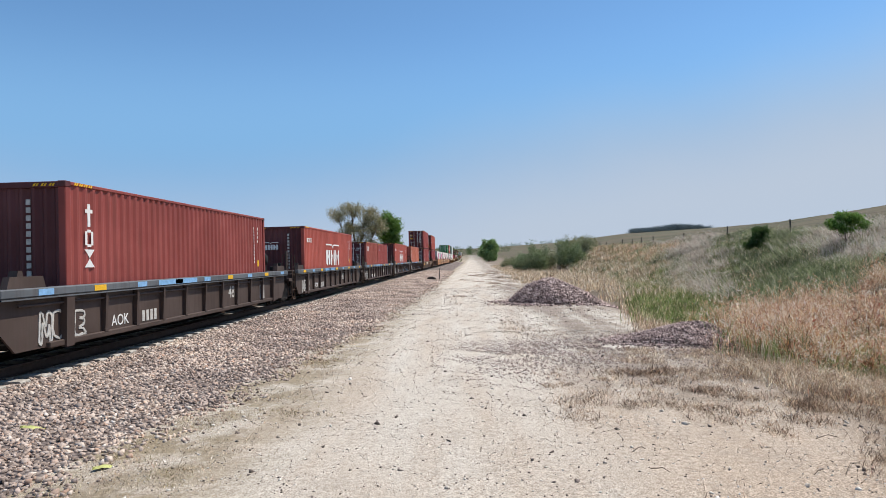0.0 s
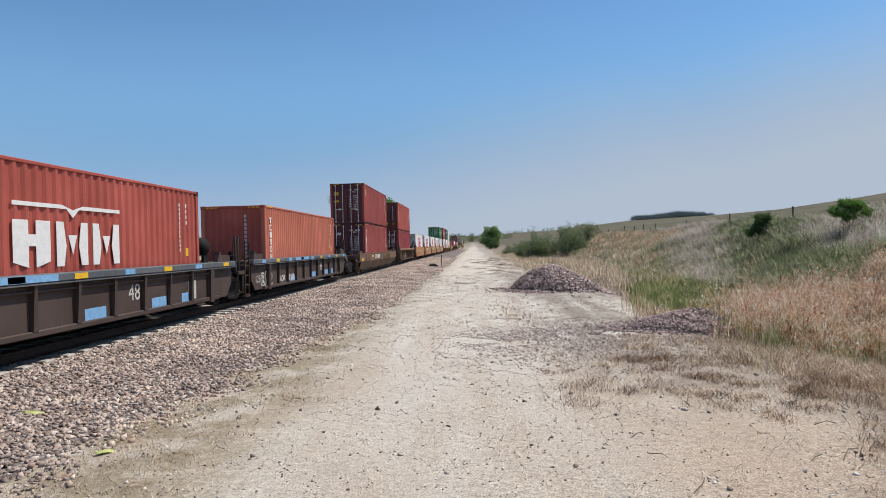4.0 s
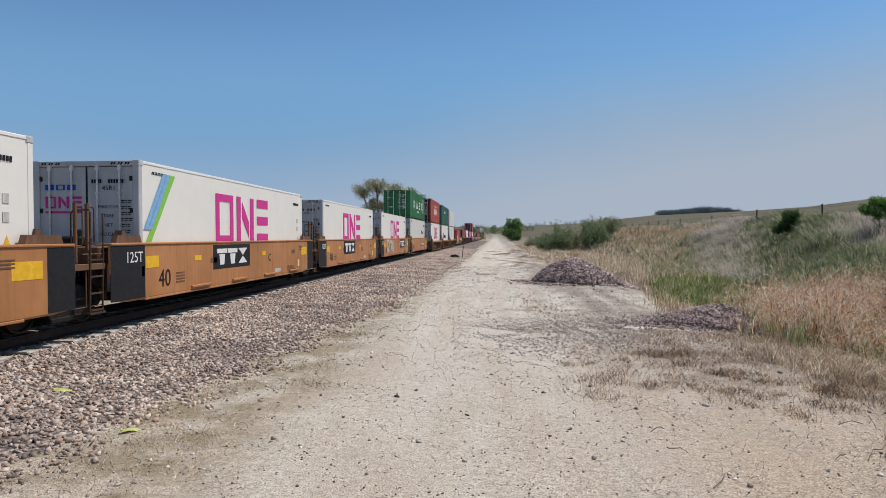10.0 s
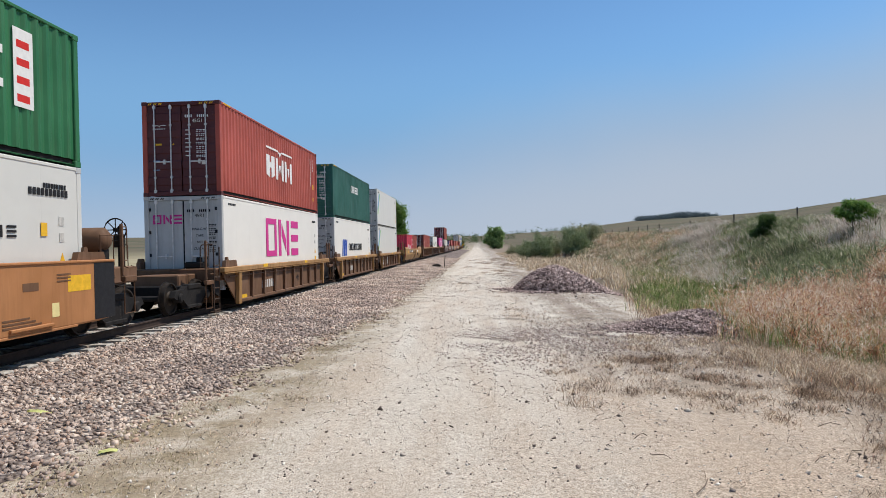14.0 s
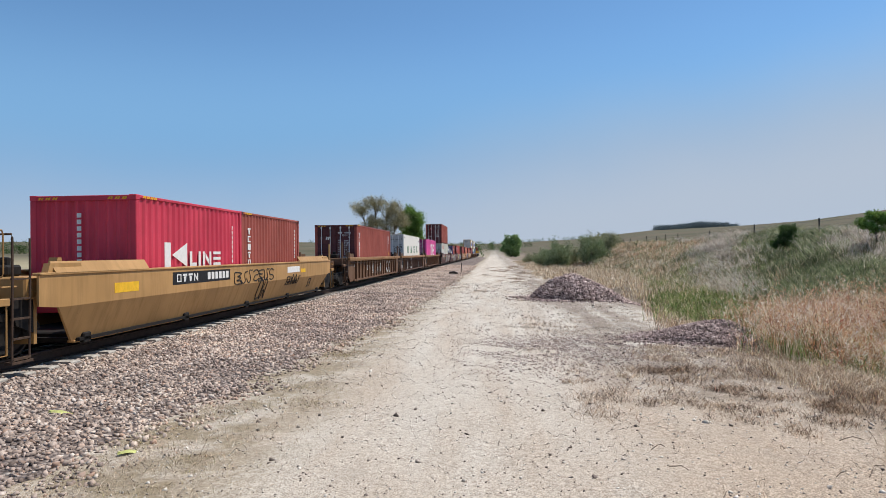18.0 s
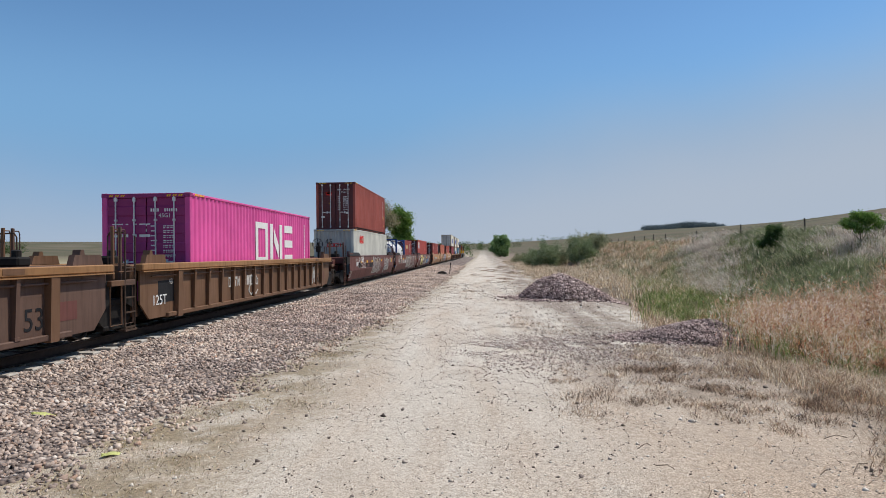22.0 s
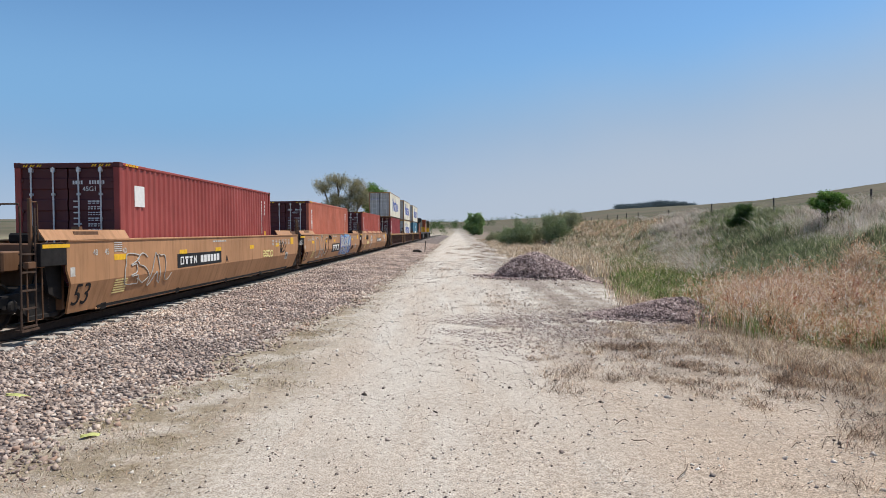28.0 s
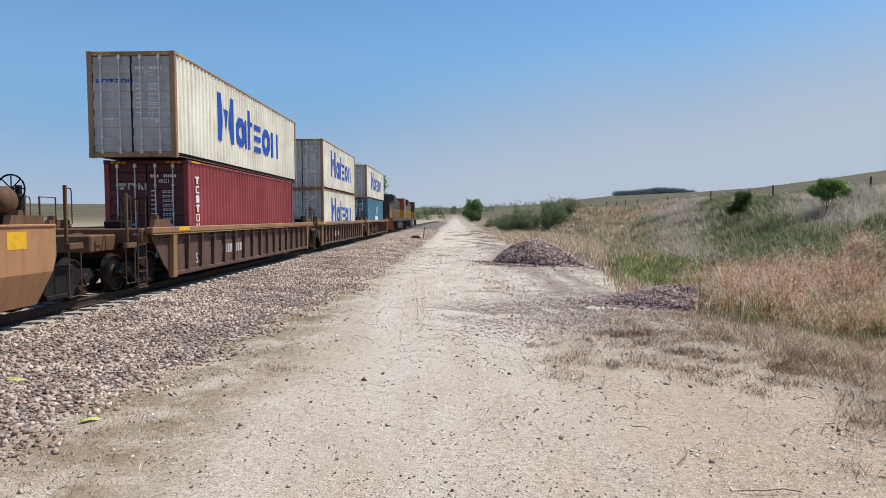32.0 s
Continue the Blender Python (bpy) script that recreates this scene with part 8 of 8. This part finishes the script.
def make_trees():
    lobed(-19.4, 112, [(-3.3, 0, 10.5, 1.5, 1.6, 1.3, 20), (-0.9, 0.4, 11.3, 1.9, 1.8, 1.3, 24), (1.7, 0, 10.2, 2.0, 1.9, 1.6, 26), (3.6, -0.4, 8.4, 1.5, 1.6, 1.9, 26), (-1.9, 0.5, 8.0, 1.6, 1.8, 1.5, 20), (0.8, 0, 7.4, 2.4, 2.2, 2.2, 34), (-2.2, -0.5, 5.4, 1.6, 1.6, 1.3, 14), (1.9, 0.6, 5.0, 2.2, 1.8, 1.5, 20)],
          OLIVELEAF, 3, "spreading cottonwood with thin olive-brown spring leaves", trunk=0.34, fork=0.22, per=120, spread=0.42, leaf=0.105)
    lobed(-14.55, 118, [(-0.3, 0, 9.9, 1.3, 1.2, 1.0, 28), (0.6, 0, 8.6, 1.4, 1.4, 1.3, 32), (-1.2, 0, 8.6, 1.2, 1.2, 1.2, 24), (-0.2, 0, 7.0, 1.9, 1.7, 1.5, 44), (0.7, 0, 5.2, 1.4, 1.5, 1.4, 30), (-1.0, 0, 4.2, 1.2, 1.4, 1.2, 20)],
          LEAF, 5, "full bright green tree behind the track", trunk=0.22, fork=0.2, per=150, spread=0.34, leaf=0.14)
    tree(7.8, 300, 9.0, 7.4, FARLEAF, 6, "rounded mid-green tree beside the road", per=50, leaf=0.4, trunk=0.3, boughs=14, twigs=7, low=0.05, loose=0.4)
    for i, (x, y, h, w) in enumerate(((8.3, 106, 2.8, 4.0), (9.2, 96, 4.0, 4.6), (11.3, 100, 3.8, 5.2), (13.4, 92, 3.7, 4.6), (15.6, 97, 3.9, 5.0), (17.4, 102, 3.2, 4.2), (9.4, 122, 2.8, 4.5), (8.2, 138, 2.6, 4.5))):
        green = i in (0, 1, 3, 6)
        tree(x, y, h * (0.86 if green else 0.7), w * 0.86, SHADYLEAF if green else BUSHLEAF, 30 + i, "mid-green roadside bush above dry grass" if green else "wispy olive-green roadside bush", "bush", per=34, leaf=0.10, trunk=0.06, boughs=15, twigs=8, low=0.02, loose=0.32)
    lobed(18.2, 43.2, [(0.32, 0, 1.80, 0.50, 0.45, 0.38, 26), (0.1, 0, 1.30, 0.58, 0.5, 0.36, 26), (-0.38, 0, 0.90, 0.48, 0.45, 0.34, 20), (0.3, 0, 0.7, 0.4, 0.4, 0.3, 10)],
          DARKLEAF, 50, "small dark green shrub on the bank", trunk=0.035, fork=0.12, per=110, spread=0.10, leaf=0.045, name="bush")
    lobed(17.95, 32.6, [(-0.55, 0, 1.30, 0.42, 0.4, 0.22, 18), (-0.1, 0, 1.62, 0.45, 0.45, 0.24, 20), (0.45, 0, 1.50, 0.45, 0.4, 0.24, 20), (0.85, 0, 1.20, 0.28, 0.3, 0.18, 9), (0.1, 0, 1.05, 0.42, 0.4, 0.2, 12)],
          LEAF, 51, "spreading bright green shrub on the bank", trunk=0.03, fork=0.15, per=110, spread=0.09, leaf=0.042, name="bush")
    # woods on the ridge and far clumps, past counting
    rng = np.random.default_rng(21)
    pts = []
    for i in range(150):
        th = math.radians(13.5 + rng.random() * 6.0)
        r = 870 + rng.uniform(-25, 25)
        x, y = r * math.sin(th), r * math.cos(th)
        z = float(land(x, y))
        hgt = (5.6 + 1.2 * math.sin(th * 90) + rng.uniform(-1.2, 0.8)) * (0.6 + 0.4 * min(1.0, (math.degrees(th) - 13.5) / 2.0, (19.5 - math.degrees(th)) / 1.0 + 0.3))
        for j in range(7):
            pts.append((x + rng.normal(0, 3), y + rng.normal(0, 3), z + hgt * (0.12 + 0.76 * j / 6)))
    thing("ridge_woods", "dark belt of woods on the far ridge", "woods", kind="stuff", me=leaf_mesh("ridge_woods", pts, 1.5, 44, 0.5, HAZELEAF, rng))
    pts = []
    for cx, cy, n, wx, wy, hgt in ((-20, 620, 26, 22, 12, 8), (-48, 330, 16, 14, 10, 7), (-36, 420, 12, 10, 10, 6), (330, 700, 4, 5, 5, 7), (-384, 505, 22, 8, 5, 10), (60, 1250, 30, 120, 20, 6), (-200, 1350, 40, 200, 20, 7)):
        for i in range(n):
            x, y = cx + rng.normal(0, 1) * wx, cy + rng.normal(0, 1) * wy
            z = float(land(x, y))
            for j in range(6):
                pts.append((x + rng.normal(0, 1.6), y + rng.normal(0, 1.6), z + hgt * (0.1 + 0.75 * j / 5) * rng.uniform(0.7, 1.1)))
    thing("far_trees", "scattered far trees along the valley", "woods", kind="stuff", me=leaf_mesh("far_trees", pts, 1.1, 40, 0.34, DARKLEAF, rng))


# ---------------------------------------------------------------- fence, marker, litter
def make_fence():
    post_m = plain("weathered_post", (0.12, 0.10, 0.085), 0.9, 0, 0.4, 7)
    wire_m = plain("fence_wire", (0.16, 0.15, 0.14), 0.6, 0.5, 0.2)
    fence = thing("wire_fence", "old wire fence with thin dark posts along the bank", "fence")
    rng = random.Random(4)
    spots = []
    y = 13.0
    while y < 150:
        x = 22.0 + rng.uniform(-0.15, 0.15)
        spots.append((x, y, float(land(x, y)), rng.uniform(1.2, 1.5)))
        y += 11.3 if y < 70 else 5.7
    for x, y, z, h in spots:
        p = Build().tube([(0, 0, -0.3), (rng.uniform(-0.04, 0.04), rng.uniform(-0.05, 0.05), h)], 0.055, 7).mesh("fence_post", post_m)
        part("fence_post", p, fence, (x, y, z))
    for k in (0.35, 0.65, 0.95, 1.2):
        b = Build().tube([(x, y, z + k) for x, y, z, h in spots], 0.006, 4)
        part("wire", b.mesh("wire", wire_m), fence)


def make_small():
    stake = thing("track_marker", "thin leaning dark marker stake beside the ballast", "marker post")
    part("stake", Build().tube([(0, 0, -0.2), (0.12, 0, 1.15)], 0.035, 6).mesh("stake", BLACKSTEEL), stake)
    stake.location = (-3.3, 66, 0)
    lump = Build().prism([(-0.5, 0), (0.5, 0), (0.42, 0.22), (0.1, 0.36), (-0.35, 0.28)], "y", -0.25, 0.25).mesh("discarded_tie", plain("old_timber", (0.06, 0.05, 0.045), 0.9, 0, 0.4))
    thing("discarded_tie", "dark broken timber tie end at the ballast edge", "timber", me=lump).location = (-4.0, 65, 0.0)
    leafm = plain("yellowed_leaf", (0.46, 0.47, 0.17), 0.7, 0, 0.3, 12)
    for x, y, z, a, s in ((-5.50, 8.05, 0.085, 20, 0.15), (-3.86, 6.75, -0.012, 65, 0.14)):
        b = Build()
        n = 9
        for i in range(n):
            t = i / (n - 1)
            w = 0.42 * math.sin(math.pi * min(1, t * 1.05)) ** 0.7
            b.v += [(s * (2 * t - 1), -w * s, 0.02 * math.sin(5 * t)), (s * (2 * t - 1), 0, 0.012 + 0.025 * math.sin(4 * t)), (s * (2 * t - 1), w * s, 0.03 * math.cos(4 * t))]
        for i in range(n - 1):
            b.f += [(3 * i, 3 * i + 3, 3 * i + 4, 3 * i + 1), (3 * i + 1, 3 * i + 4, 3 * i + 5, 3 * i + 2)]
        ob = thing("fallen_leaf", "large yellow-green leaf lying on the stones", "leaf", "fallen leaves", me=b.mesh("fallen_leaf", leafm))
        ob.matrix_basis = pose(x, y, z + 0.03, 4, 6, a)
    rng = random.Random(9)
    twig = plain("dry_twig", (0.16, 0.12, 0.09), 0.9, 0, 0.3)
    for i in range(9):
        x, y = rng.uniform(1.6, 5.5), rng.uniform(4.4, 9.5)
        z, a, L = float(land(x, y)), rng.uniform(0, 6.28), rng.uniform(0.15, 0.5)
        pts = [(L * t * math.cos(a + 0.08 * math.sin(4 * t)), L * t * math.sin(a + 0.08 * math.sin(4 * t)), 0.012 + 0.04 * t * (1 - t) * 4 * rng.uniform(0.2, 1)) for t in (0, 0.3, 0.6, 1)]
        thing("dry_twig", "thin dry twig lying on the gravel", "twig", "dry twigs", me=Build().tube(pts, 0.004, 5).mesh("dry_twig", twig)).location = (x, y, z)


make_grass()
make_trees()
make_fence()
make_small()


def motions():
    """The whole train rolls past at a nearly steady 53 km/h."""
    for ob, along, up in TRAIN:
        walk(ob, [(t, pose(XT, along - gone(t), RAIL + up)) for t in range(0, 33, 4)])


motions()
